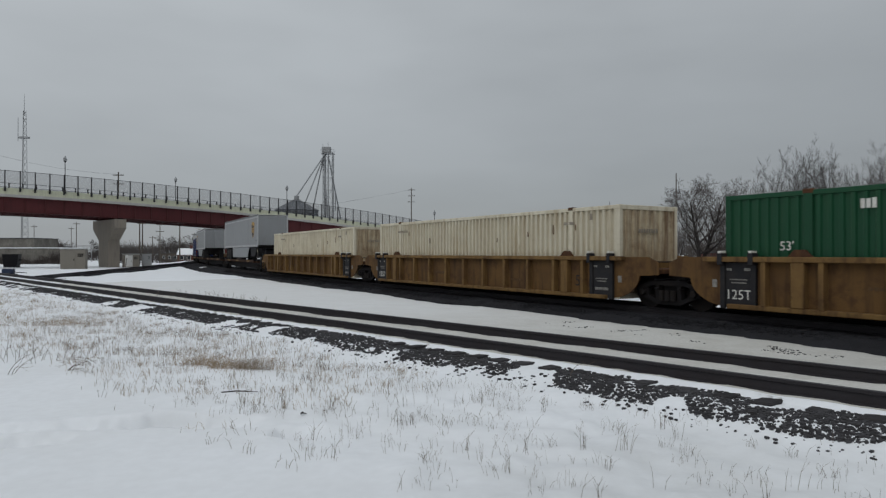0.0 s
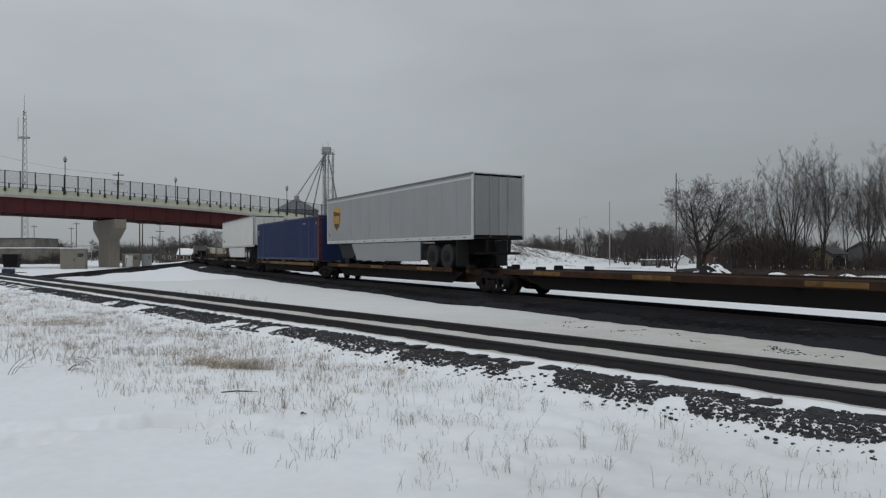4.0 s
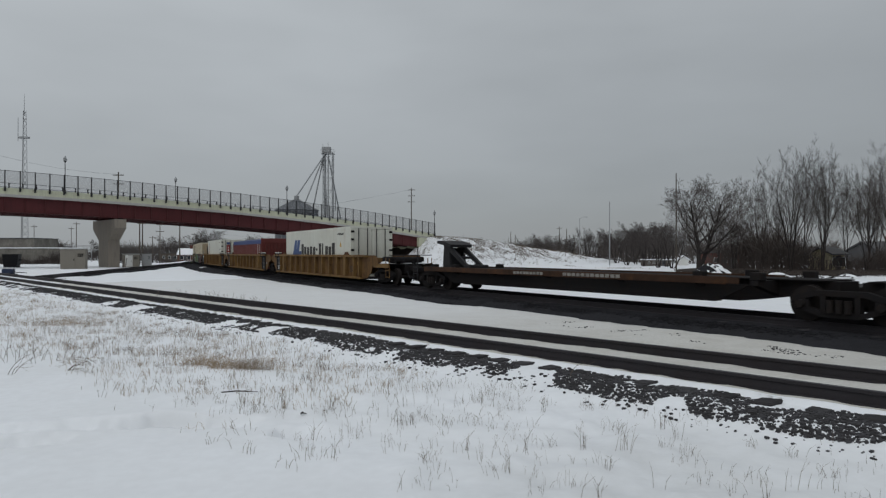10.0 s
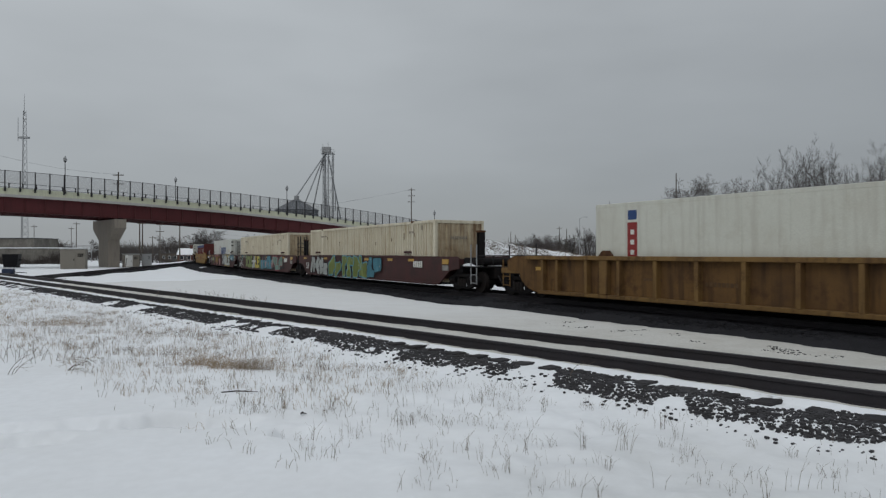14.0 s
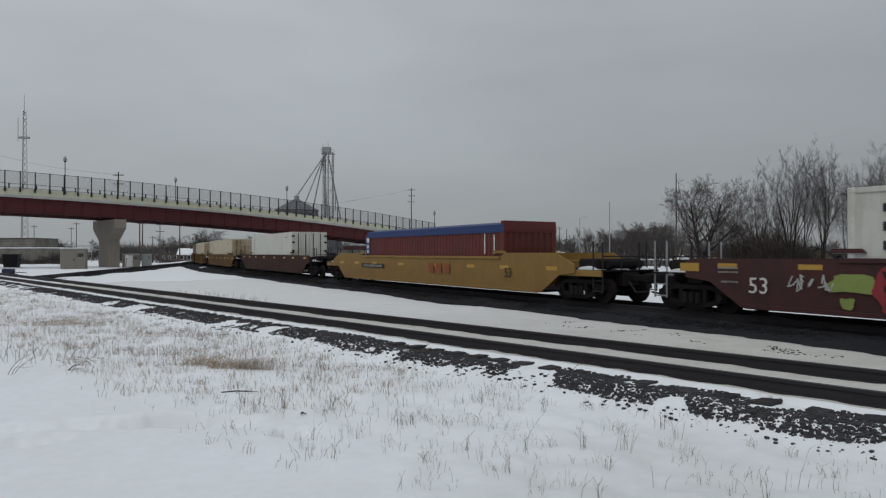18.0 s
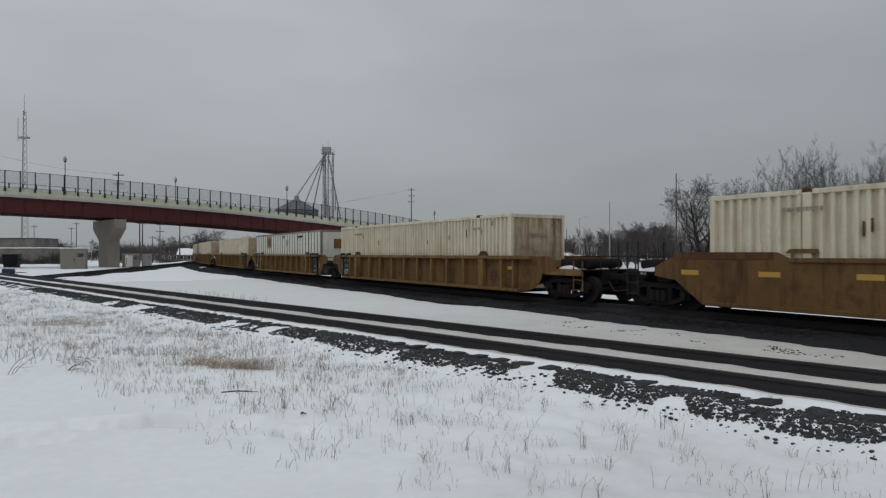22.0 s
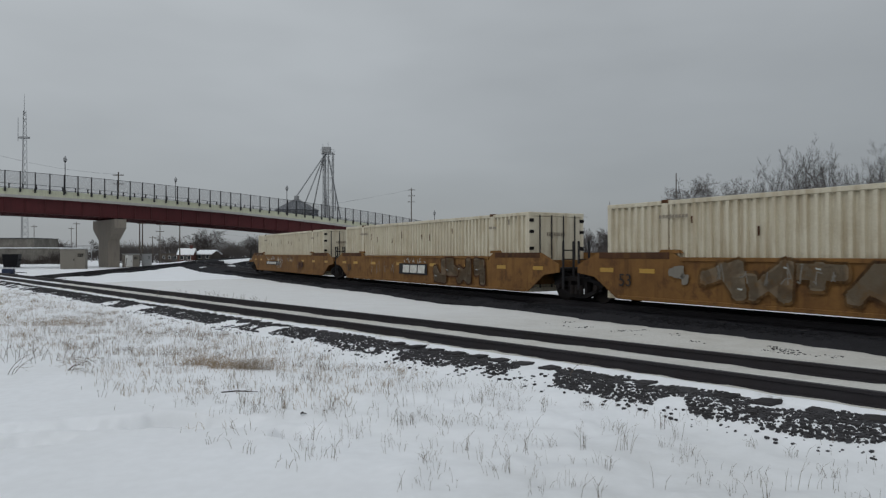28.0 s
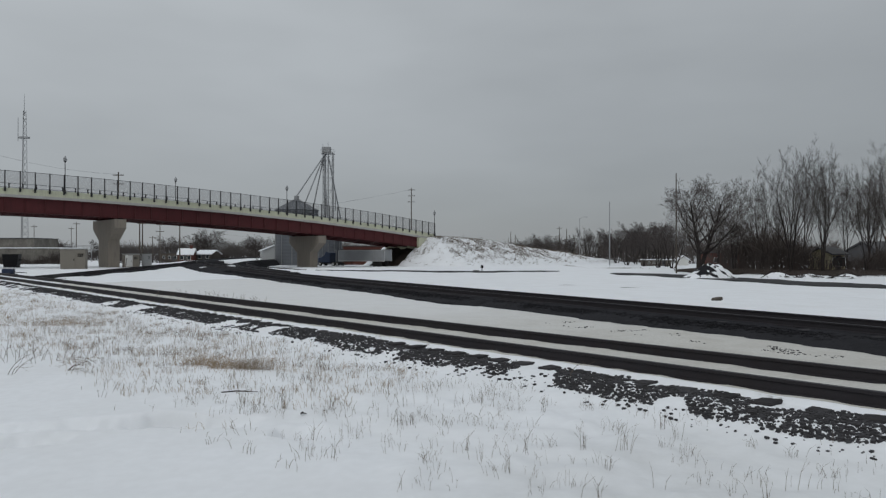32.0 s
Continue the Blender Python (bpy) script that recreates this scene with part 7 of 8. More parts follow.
part("antenna", Solid().tube((0, 0, mast_h * 0.88), (0, 0, mast_h), 0.12, 0.05, 6), GALV, mast)
part("antenna", Solid().tube((-2.3, 0, mast_h * 0.72), (-2.3, 0, mast_h * 0.86), 0.10, n=6).tube((-2.3, 0, mast_h * 0.74), (0, 0, mast_h * 0.74), 0.05, n=4), GALV, mast)
part("platform", Solid().box(-1.6, 1.6, -0.9, 0.9, mast_h * 0.735, mast_h * 0.745), GALV, mast)

# low buildings and cabinets beyond the crossing
stand(flat_building("warehouse", "long grey metal warehouse with a flat roof", "building", 34, 14, 8.0, DULL_WALL, 0, False), (-153.14, 225.00))
stand(flat_building("warehouse", "low grey building with a snow-covered roof", "building", 30, 9, 3.9, DULL_WALL, 0), (-109.57, 168.00))
stand(flat_building("substation_shed", "small tan shed beyond the tracks", "shed", 5.6, 5, 3.0, POLE, 3, False), (-87.01, 215.00))


def cabinet(p, w, dp, h, mat, label, turn=0, door_mat=None):
    t = thing("signal_cabinet", label, "cabinet", "trackside cabinets")
    part("body", Solid().box(-w / 2, w / 2, -dp / 2, dp / 2, 0, h - 0.12, 0.03), mat, t)
    part("roof", Solid().box(-w / 2 - 0.08, w / 2 + 0.08, -dp / 2 - 0.08, dp / 2 + 0.08, h - 0.12, h, 0.03), SIDING, t)
    d = part("door", Solid().box(-w * 0.32, w * 0.12, -dp / 2 - 0.04, -dp / 2, 0.15, h - 0.3, 0.015), door_mat or mat, t)
    part("handle", Solid().box(w * 0.04, w * 0.07, -dp / 2 - 0.09, -dp / 2 - 0.04, h * 0.42, h * 0.5), STEEL, d)
    vent = Solid()
    for k in range(5):
        vent.box(w * 0.2, w * 0.42, -dp / 2 - 0.03, -dp / 2, h * 0.6 + 0.1 * k, h * 0.6 + 0.1 * k + 0.05)
    part("vent", vent, STEEL, t)
    return stand(t, p, turn)


cabinet((-52.41, 96.00), 3.1, 2.4, 2.95, TAN, "large tan railway equipment hut", 20)
cabinet((-56.31, 122.00), 2.7, 2.0, 2.45, TAN, "tan signal hut with a white door", 20, WHITE_WALL)
cabinet((-54.33, 124.00), 1.5, 1.2, 2.3, SIDING, "small grey signal cabinet", 15)
dump = thing("dumpster", "dark steel dumpster in the snow", "dumpster")
part("bin", Solid().prism([(-1.0, 0.1), (1.0, 0.1), (1.25, 2.3), (-1.25, 2.3)], -0.9, 0.9), BLACK, dump)
part("lid", Solid().box(-1.3, 1.3, -0.95, 0.95, 2.3, 2.42, 0.03), BLACK, dump)
for sx in (-1, 1):
    part("lifting_arm", Solid().box(sx * 1.3 - 0.08, sx * 1.3 + 0.08, -0.5, 0.5, 1.3, 1.5, 0.02), STEEL, dump)
stand(dump, (-75.28, 118.00), 15)
sw = thing("switch_machine", "dark blue switch machine beside the crossing", "switch machine")
part("housing", Solid().box(-0.45, 0.45, -0.25, 0.25, 0.12, 0.55, 0.06), PAINT_BLUE, sw)
part("base_plate", Solid().box(-0.6, 0.6, -0.35, 0.35, 0, 0.12, 0.02), STEEL, sw)
part("operating_rod", Solid().tube((0.45, 0, 0.25), (1.4, 0, 0.2), 0.03, n=6), STEEL, sw)
stand(sw, (-36.65, 57.00), 10)
crossbuck = thing("trackside_sign", "two leaning signposts beside the signal hut", "signpost")
part("post", Solid().tube((0, 0, 0), (0.15, 0, 2.0), 0.05, n=6), POLE, crossbuck)
part("post", Solid().tube((0.4, 0, 0), (0.62, 0, 2.1), 0.05, n=6), POLE, crossbuck)
part("sign_plate", Solid().box(0.45, 0.85, -0.08, -0.05, 1.7, 2.2, 0.01), WHITE_WALL, crossbuck)
stand(crossbuck, (-53.00, 112.00))

for p, top, arms, r in (((-119.38, 220.00), 11.81, 1, 0.16), ((-145.28, 240.00), 11.73, 1, 0.16), ((-137.54, 250.00), 11.32, 1, 0.14), ((-67.35, 150.00), 9.06, 1, 0.2),
                        ((-67.61, 152.00), 8.91, 1, 0.2), ((-79.59, 190.00), 10.26, 2, 0.18), ((-103.14, 240.00), 7.72, 1, 0.2), ((-66.24, 170.00), 9.49, 0, 0.2),
                        ((-69.71, 145.00), 19.00, 2, 0.22), ((-10.07, 215.00), 22.36, 3, 0.22), ((30.10, 300.00), 11.01, 0, 0.2), ((33.18, 310.00), 10.02, 0, 0.2),
                        ((49.95, 290.00), 12.88, 1, 0.22), ((51.27, 280.00), 11.55, 0, 0.22), ((58.44, 300.00), 8.75, 1, 0.2), ((26.24, 76.00), 10.59, 0, 0.09)):
    utility_pole(p, top, arms, r)
utility_pole((45.53, 225.00), 13.36, 0, 0.13, GALV, "tall metal street lamp with a curved arm", lamp=True)
utility_pole((43.16, 175.00), 14.99, 0, 0.16, GALV, "tall plain galvanised metal pole")

# substation frame behind the overpass
frame_t = thing("electrical_substation", "grey steel frame of an electrical substation", "substation")
for k in range(5):
    part("column", Solid().tube((k * 3.0, 0, 0), (k * 3.0, 0, 6.0 + (k % 2)), 0.12, n=5), GALV, frame_t)
part("beam", Solid().tube((-1, 0, 5.8), (13.5, 0, 5.8), 0.16, n=5), GALV, frame_t)
part("beam", Solid().tube((-1, 0, 4.4), (13.5, 0, 4.4), 0.10, n=5), GALV, frame_t)
stand(frame_t, (-136.43, 245.00))

# houses
stand(gable_house("red brick house with a snow-covered roof", 4.2, 5, 2.2, 3.9, BRICK, True), (-78.16, 205.00), 8)
stand(gable_house("low grey bungalow with a snow-covered roof", 5.2, 6, 1.8, 2.9, POLE), (-74.45, 210.00), -10)
stand(gable_house("white metal farm shed with a wide grey door", 9.5, 7.2, 3.7, 5.2, SIDING), (-52.77, 196.00), -72)
part("garage_door", Solid().box(-1.6, 1.6, -0.06, 0.0, 0, 3.0, 0.02), SIDING, bpy.data.objects["house.002"], "wide grey sliding door")
stand(gable_house("pale yellow house among the trees", 2.0, 4, 2.2, 3.0, YELLOW_WALL, False, False), (51.51, 88.00), 15)
stand(gable_house("dark house behind the trees", 7.0, 8, 3.0, 4.7, DARK_ROOF, True, False), (79.50, 118.00), 10)
stand(gable_house("small house with a white snowy gable", 2.4, 2.6, 1.5, 2.5, WHITE_WALL), (64.44, 178.00), 80)
stand(flat_building("shop", "low red brick building behind the trees", "building", 5.2, 6, 2.9, BRICK, 3, False), (51.00, 122.00))
stand(flat_building("low_shed", "low grey shed with a snow-covered roof", "shed", 6, 5, 1.5, POLE, 5), (52.70, 165.00))

stand(flat_building("workshop", "low brick workshop behind the parked trailer", "building", 13, 8, 5.2, BRICK, 4, False), (-21.5, 190.00))

# grain bins and the elevator leg


def grain_bin(p, r, eave, peak, label):
    g = gz(*p)
    t = thing("grain_bin", label, "grain bin", "grain bins", m=Matrix.Translation((p[0], p[1], g - 0.2)))
    n, h = 48, eave - g
    s = Solid()
    rows = int(h / 0.42)
    for j in range(rows + 1):
        rr = r - (0.05 if j % 2 else 0)
        s.v += [(rr * math.cos(2 * math.pi * i / n), rr * math.sin(2 * math.pi * i / n), h * j / rows + 0.2) for i in range(n)]
    s.f = [(j * n + i, j * n + (i + 1) % n, (j + 1) * n + (i + 1) % n, (j + 1) * n + i) for j in range(rows) for i in range(n)]
    w = part("wall", s, BIN_STEEL, t)
    stf = Solid()
    for i in range(0, n, 4):
        a = 2 * math.pi * i / n
        stf.tube((r * 1.01 * math.cos(a), r * 1.01 * math.sin(a), 0), (r * 1.01 * math.cos(a), r * 1.01 * math.sin(a), h), 0.07, n=4)
    part("stiffener", stf, GALV, w)
    rf = part("roof", Solid().tube((0, 0, h + 0.2), (0, 0, peak - g), r * 1.04, r * 0.10, 40), BIN_STEEL, t)
    rib = Solid()
    for i in range(20):
        a = 2 * math.pi * i / 20
        rib.tube((r * 1.04 * math.cos(a), r * 1.04 * math.sin(a), h + 0.24), (r * 0.1 * math.cos(a), r * 0.1 * math.sin(a), peak - g + 0.05), 0.06, n=4)
    part("roof_rib", rib, GALV, rf)
    part("filler_cap", Solid().tube((0, 0, peak - g - 0.1), (0, 0, peak - g + 0.9), r * 0.12, n=10), GALV, rf)
    return t


grain_bin((-38.55, 178.00), 5.6, 12.84, 15.96, "large corrugated steel grain bin with a cone roof")
grain_bin((-32.94, 197.00), 3.4, 7.61, 9.92, "smaller corrugated steel grain bin")
lx, ly = (-35.65, 207.00)
lg0, lgt = gz(lx, ly), 34.57
leg = thing("grain_elevator", "tall steel elevator leg with a lattice tower and spouts", "grain elevator", m=Matrix.Translation((lx, ly, lg0 - 0.1)))
hh = lgt - lg0
cs = [(-0.9, -1.2), (1.9, -1.2), (1.9, 1.4), (-0.9, 1.4)]
for a in cs:
    part("column", Solid().tube((*a, 0), (*a, hh - 2.0), 0.14, n=5), GALV, leg)
for k in range(9):
    z0, z1 = (hh - 2.2) * k / 9, (hh - 2.2) * (k + 1) / 9
    br = Solid()
    for i in range(4):
        a, b = cs[i], cs[(i + 1) % 4]
        br.tube((*a, z0), (*b, z1), 0.06, n=4)
        br.tube((*a, z1), (*b, z1), 0.06, n=4)
    part("brace", br, GALV, leg)
for x in (-0.35, 0.45):
    part("casing", Solid().box(x - 0.15, x + 0.15, -0.16, 0.16, 0, hh - 1.5, 0.02), GALV, leg, "square steel casing")
part("head", Solid().box(-1.4, 1.3, -0.8, 0.8, hh - 2.2, hh - 0.3, 0.12), GALV, leg)
part("work_platform", Solid().box(-1.6, 2.3, -1.5, 1.6, hh - 2.5, hh - 2.38, 0.02), GALV, leg)
gr = Solid()
for x, y in ((-1.5, -1.4), (2.2, -1.4), (2.2, 1.5), (-1.5, 1.5)):
    gr.tube((x, y, hh - 2.4), (x, y, hh - 1.2), 0.05, n=4)
gr.tube((-1.5, -1.4, hh - 1.2), (2.2, -1.4, hh - 1.2), 0.05, n=4).tube((2.2, -1.4, hh - 1.2), (2.2, 1.5, hh - 1.2), 0.05, n=4)
part("guard_rail", gr, GALV, leg)
part("aerial", Solid().tube((-1.2, 0, hh - 0.3), (-1.2, 0, hh + 0.9), 0.05, n=4).tube((0.4, 0, hh - 0.3), (0.4, 0, hh + 1.2), 0.07, n=4), GALV, leg)
part("ladder_cage", Solid().tube((2.3, -1.4, 2), (2.3, -1.4, hh - 2.4), 0.12, n=5).tube((2.9, -1.4, hh * 0.45), (2.9, -1.4, hh * 0.62), 0.2, n=6), GALV, leg)
for dx, dy, dz in ((-3.2, -28.5, 16.56 - lg0), (-5.6, -8.0, 14.99 - lg0), (-3.6, -5.0, 13.11 - lg0), (1.8, -8.0, 9.63 - lg0), (4.6, 1.0, 9.99 - lg0)):
    part("spout", Solid().tube((-0.8 if dx < 2 else 0.6, -0.6, hh - 3.2), (dx, dy, dz), 0.20, n=8), GALV, leg, "round grain spout")

# lorry under the overpass
lorry = trailer(14.5, SILVER, "grey grain trailer parked under the overpass", True, skirt=False)
lorry["group"] = "parked lorries"
lorry.matrix_world = Matrix.Translation((-18.4, 158.5, gz(-18.4, 158.5) - 0.98)) @ Matrix.Rotation(radians(144.5), 4, "Z")
cab = thing("truck_tractor", "dark blue truck tractor coupled to the parked trailer", "truck")
part("cab", Solid().prism([(-1.6, 0.9), (1.0, 0.9), (1.0, 3.3), (-0.3, 3.5), (-0.9, 2.5), (-1.6, 2.3)], -1.15, 1.15), PAINT_BLUE, cab)
part("bonnet", Solid().prism([(-3.2, 0.9), (-1.6, 0.9), (-1.6, 2.2), (-3.1, 1.9)], -1.0, 1.0), PAINT_BLUE, cab)
part("chassis", Solid().box(-3.3, 4.2, -0.45, 0.45, 0.65, 0.95, 0.02), STEEL, cab)
part("windscreen", Solid().prism([(-0.93, 2.5), (-0.35, 3.35), (-0.4, 3.38), (-0.98, 2.52)], -1.0, 1.0), GLASS, cab)
part("side_window", Solid().box(-0.5, 0.5, 1.15, 1.165, 2.35, 3.0), GLASS, cab)
part("exhaust", Solid().tube((1.2, 0.9, 0.9), (1.2, 0.9, 4.0), 0.08, n=8), GALV, cab)
for x in (-2.4, 2.2, 3.5):
    for sy in (-1, 1):
        w = part("tyre", Solid().tube((x, sy * 0.8, 0.5), (x, sy * 1.15, 0.5), 0.5, n=18), RUBBER, cab)
        part("rim", Solid().tube((x, sy * 1.15, 0.5), (x, sy * 1.18, 0.5), 0.28, n=12), HUB, w)
cab.matrix_world = Matrix.Translation((*(-28.26, 169.00), gz(*(-28.26, 169.00)))) @ Matrix.Rotation(radians(-35.5), 4, "Z")

# low heaps of cut branches under snow, before the trees


def brush_heap(p, rx, ry, h, seed):
    t = thing("brush_heap", "low heap of cut branches under snow", "brush heap", "heaps of branches")
    rnd = random.Random(seed)
    n, m = 26, 7
    cap = Solid()
    for j in range(m):
        f = j / (m - 1)
        for i in range(n):
            a = 2 * math.pi * i / n
            q = f * (1 + 0.14 * math.sin(3 * a + seed) + 0.08 * math.sin(7 * a))
            cap.v.append((rx * q * math.cos(a), ry * q * math.sin(a), h * (1 - f ** 1.8) + 0.10 * h * math.sin(4 * a + 5 * f + seed) * f + 0.02))
    cap.f = [(j * n + i, j * n + (i + 1) % n, (j + 1) * n + (i + 1) % n, (j + 1) * n + i) for j in range(m - 1) for i in range(n)]
    part("snow_cap", cap, SNOW, t, "cap of snow", True)
    for _ in range(14):
        a = rnd.uniform(0, 6.28)
        c = Vector((rx * math.cos(a) * rnd.uniform(0.5, 0.9), ry * math.sin(a) * rnd.uniform(0.5, 0.95), rnd.uniform(0.05, 0.6) * h))
        d = Vector((rnd.gauss(0, 1), rnd.gauss(0, 0.6), rnd.gauss(0, 0.25))).normalized() * rnd.uniform(0.3, 0.9)
        part("branch", Solid().tube(c - d, c + d, 0.05, 0.025, 5), BARK, t)
    stand(t, p, 8, 0.02)


brush_heap((30.4, 61.5), 1.5, 0.8, 0.5, 1)
brush_heap((33.9, 62.5), 1.0, 0.7, 0.35, 2)
brush_heap((35.8, 60.0), 1.2, 0.7, 0.4, 3)

# strips of bare road beyond the main track


def strip(pts, wide, label, name="road", mat=None, lift=0.05):
    s = Solid()
    rnd = random.Random(5)
    ring = []
    for (xa, ya), (xb, yb) in zip(pts, pts[1:]):
        n = max(2, int(math.hypot(xb - xa, yb - ya) / 1.2))
        for k in range(n):
            ring.append((xa + (xb - xa) * k / n, ya + (yb - ya) * k / n))
    ring.append(pts[-1])
    for i, (x, y) in enumerate(ring):
        a, b = ring[max(0, i - 1)], ring[min(len(ring) - 1, i + 1)]
        d = Vector((b[0] - a[0], b[1] - a[1])).normalized()
        w = wide * rnd.uniform(0.8, 1.1) / 2 * min(1, 0.3 + min(i, len(ring) - 1 - i) * 0.3)
        for sgn in (-1, 1):
            px, py = x - d.y * w * sgn, y + d.x * w * sgn
            s.v.append((px, py, max(gz(x, y), gz(px, py)) + lift))
        for sgn in (-1, 1):
            s.v.append((x - d.y * (w + 0.3) * sgn, y + d.x * (w + 0.3) * sgn, gz(x, y) - 0.25))
    for i in range(len(ring) - 1):
        o = i * 4
        s.f += [(o, o + 1, o + 5, o + 4), (o + 2, o, o + 4, o + 6), (o + 1, o + 3, o + 7, o + 5)]
    single(name, s, mat or ROAD, label, "road", kind="structure")


strip([(-15.9, 85.00), (-5.95, 84.50), (3.82, 81.50), (9.0, 82.50), (14.4, 86.00)], 4.6, "bare strip of asphalt beside the embankment")
strip([(18.93, 74.00), (22.52, 68.00), (25.24, 58.50), (28.12, 50.50), (30.02, 44.00)], 5.2, "bare strip of asphalt before the trees")
# broad dark sheet: litter, and snow that only lies in shade there
strip([(29.5, 86.0), (36.0, 84.0), (44.0, 80.5), (53.0, 77.0), (64.0, 73.0)], 26.0, "leaf litter and shaded snow under the trees in one dark colour", "leaf_litter", SOIL_AND_SHADE, 0.14)
strip([(-17.95, 88.00), (-21.85, 92.00), (-29.04, 104.00)], 1.6, "bare verge at the foot of the pier")

# small signs and objects in the far field
sg = thing("field_sign", "small dark sign and valve box in the field", "sign")
part("post", Solid().tube((0, 0, 0), (0, 0, 0.75), 0.05, n=6), STEEL, sg)
part("plate", Solid().box(-0.16, 0.16, -0.06, -0.03, 0.5, 0.85, 0.01), STEEL, sg)
part("valve_box", Solid().box(-1.1, -0.3, -0.3, 0.3, 0, 0.22, 0.06), STONE, sg)
stand(sg, (4.79, 83.00))
rk = Solid().box(-0.19, 0.19, -0.14, 0.14, -0.02, 0.13, 0.04)
rk_rnd = random.Random(2)
rk.v = [(x + rk_rnd.uniform(-0.03, 0.03), y + rk_rnd.uniform(-0.03, 0.03), z + rk_rnd.uniform(-0.03, 0.03)) for x, y, z in rk.v]
stand(single("boulder", rk, POLE, "brown block of stone lying in the snow", "stone"), (10.95, 27.00), 15, 0.0)
# the last one is added for the dark, shaded slit of a footprint
for p, turn, ln in (((8.13, 44.00), 10, 0.55), ((11.62, 42.00), 20, 0.75), ((-2.69, 8.95), 8, 0.24), ((-1.59, 7.70), 30, 0.03), ((-3.08, 7.42), 3, 0.22)):
    br = Solid().tube((-ln, 0, 0.012), (-0.2 * ln, 0.02, 0.022), 0.008, 0.010, 5).tube((-0.2 * ln, 0.02, 0.022), (ln, -0.03, 0.012), 0.010, 0.004, 5).tube((0.1 * ln, 0, 0.02), (0.5 * ln, 0.07, 0.022), 0.006, 0.003, 4)
    stand(single("fallen_branch", br, BARK, "dark stick or shade stroke on the snow", "branch", "sticks on the snow"), p, turn, -0.01)

# mound of earth and rubble, half under snow


def make_mound():
    t = thing("rubble_mound", "dark earth and rubble mound half covered with snow", "mound")
    A, Rr = np.meshgrid(np.linspace(0, 2 * math.pi, 64, endpoint=False), np.linspace(0, 1, 22), indexing="ij")
    x, y = Rr * np.cos(A) * 2.7, Rr * np.sin(A) * 2.0
    z = 1.45 * np.clip(1 - Rr ** 1.15, 0, 1) + (value_noise(x * 1.3 + 9, y * 1.3, 31) - 0.5) * 0.30 + (value_noise(x * 4 + 9, y * 4, 32) - 0.5) * 0.10 - 0.15 * Rr
    k = 22
    quads = [(i * k + j, i * k + j + 1, ((i + 1) % 64) * k + j + 1, ((i + 1) % 64) * k + j) for i in range(64) for j in range(k - 1)]
    me = bpy.data.meshes.new("earth")
    me.from_pydata(np.stack([x, y, z], -1).reshape(-1, 3).tolist(), [], quads)
    part("earth", me, BALLAST, t)
    zs = z + (value_noise(x * 2.6 + y, y * 3.0 + x * 1.2, 33) - 0.5) * 0.26 + (value_noise(x * 6, y * 9, 34) - 0.5) * 0.12 + 0.045 - 0.16 * np.exp(-((x + 0.75) / 0.75) ** 2 - ((y + 0.6) / 0.9) ** 2)
    me = bpy.data.meshes.new("snow_patch")
    me.from_pydata(np.stack([x, y, zs], -1).reshape(-1, 3).tolist(), [], quads)
    part("snow_patch", me, SNOW, t, "patches of snow")
    rnd = random.Random(6)
    for _ in range(12):
        a, q = rnd.uniform(3.4, 5.0), rnd.uniform(0.2, 1)
        cx, cy = q * 2.5 * math.cos(a), q * 1.9 * math.sin(a)
        cz = 1.42 * (1 - q ** 1.5)
        w = rnd.uniform(0.05, 0.12)
        b = Solid().box(cx - w, cx + w, cy - w * 0.7, cy + w * 0.7, cz - w * 0.6, cz + w * 0.7, w * 0.3)
        b.v = [(vx + rnd.uniform(-0.04, 0.04), vy + rnd.uniform(-0.04, 0.04), vz + rnd.uniform(-0.04, 0.04)) for vx, vy, vz in b.v]
        part("rubble", b, STONE, t)
    stand(t, (24.12, 61.00))


make_mound()

# ---------------------------------------------------------------- bare trees


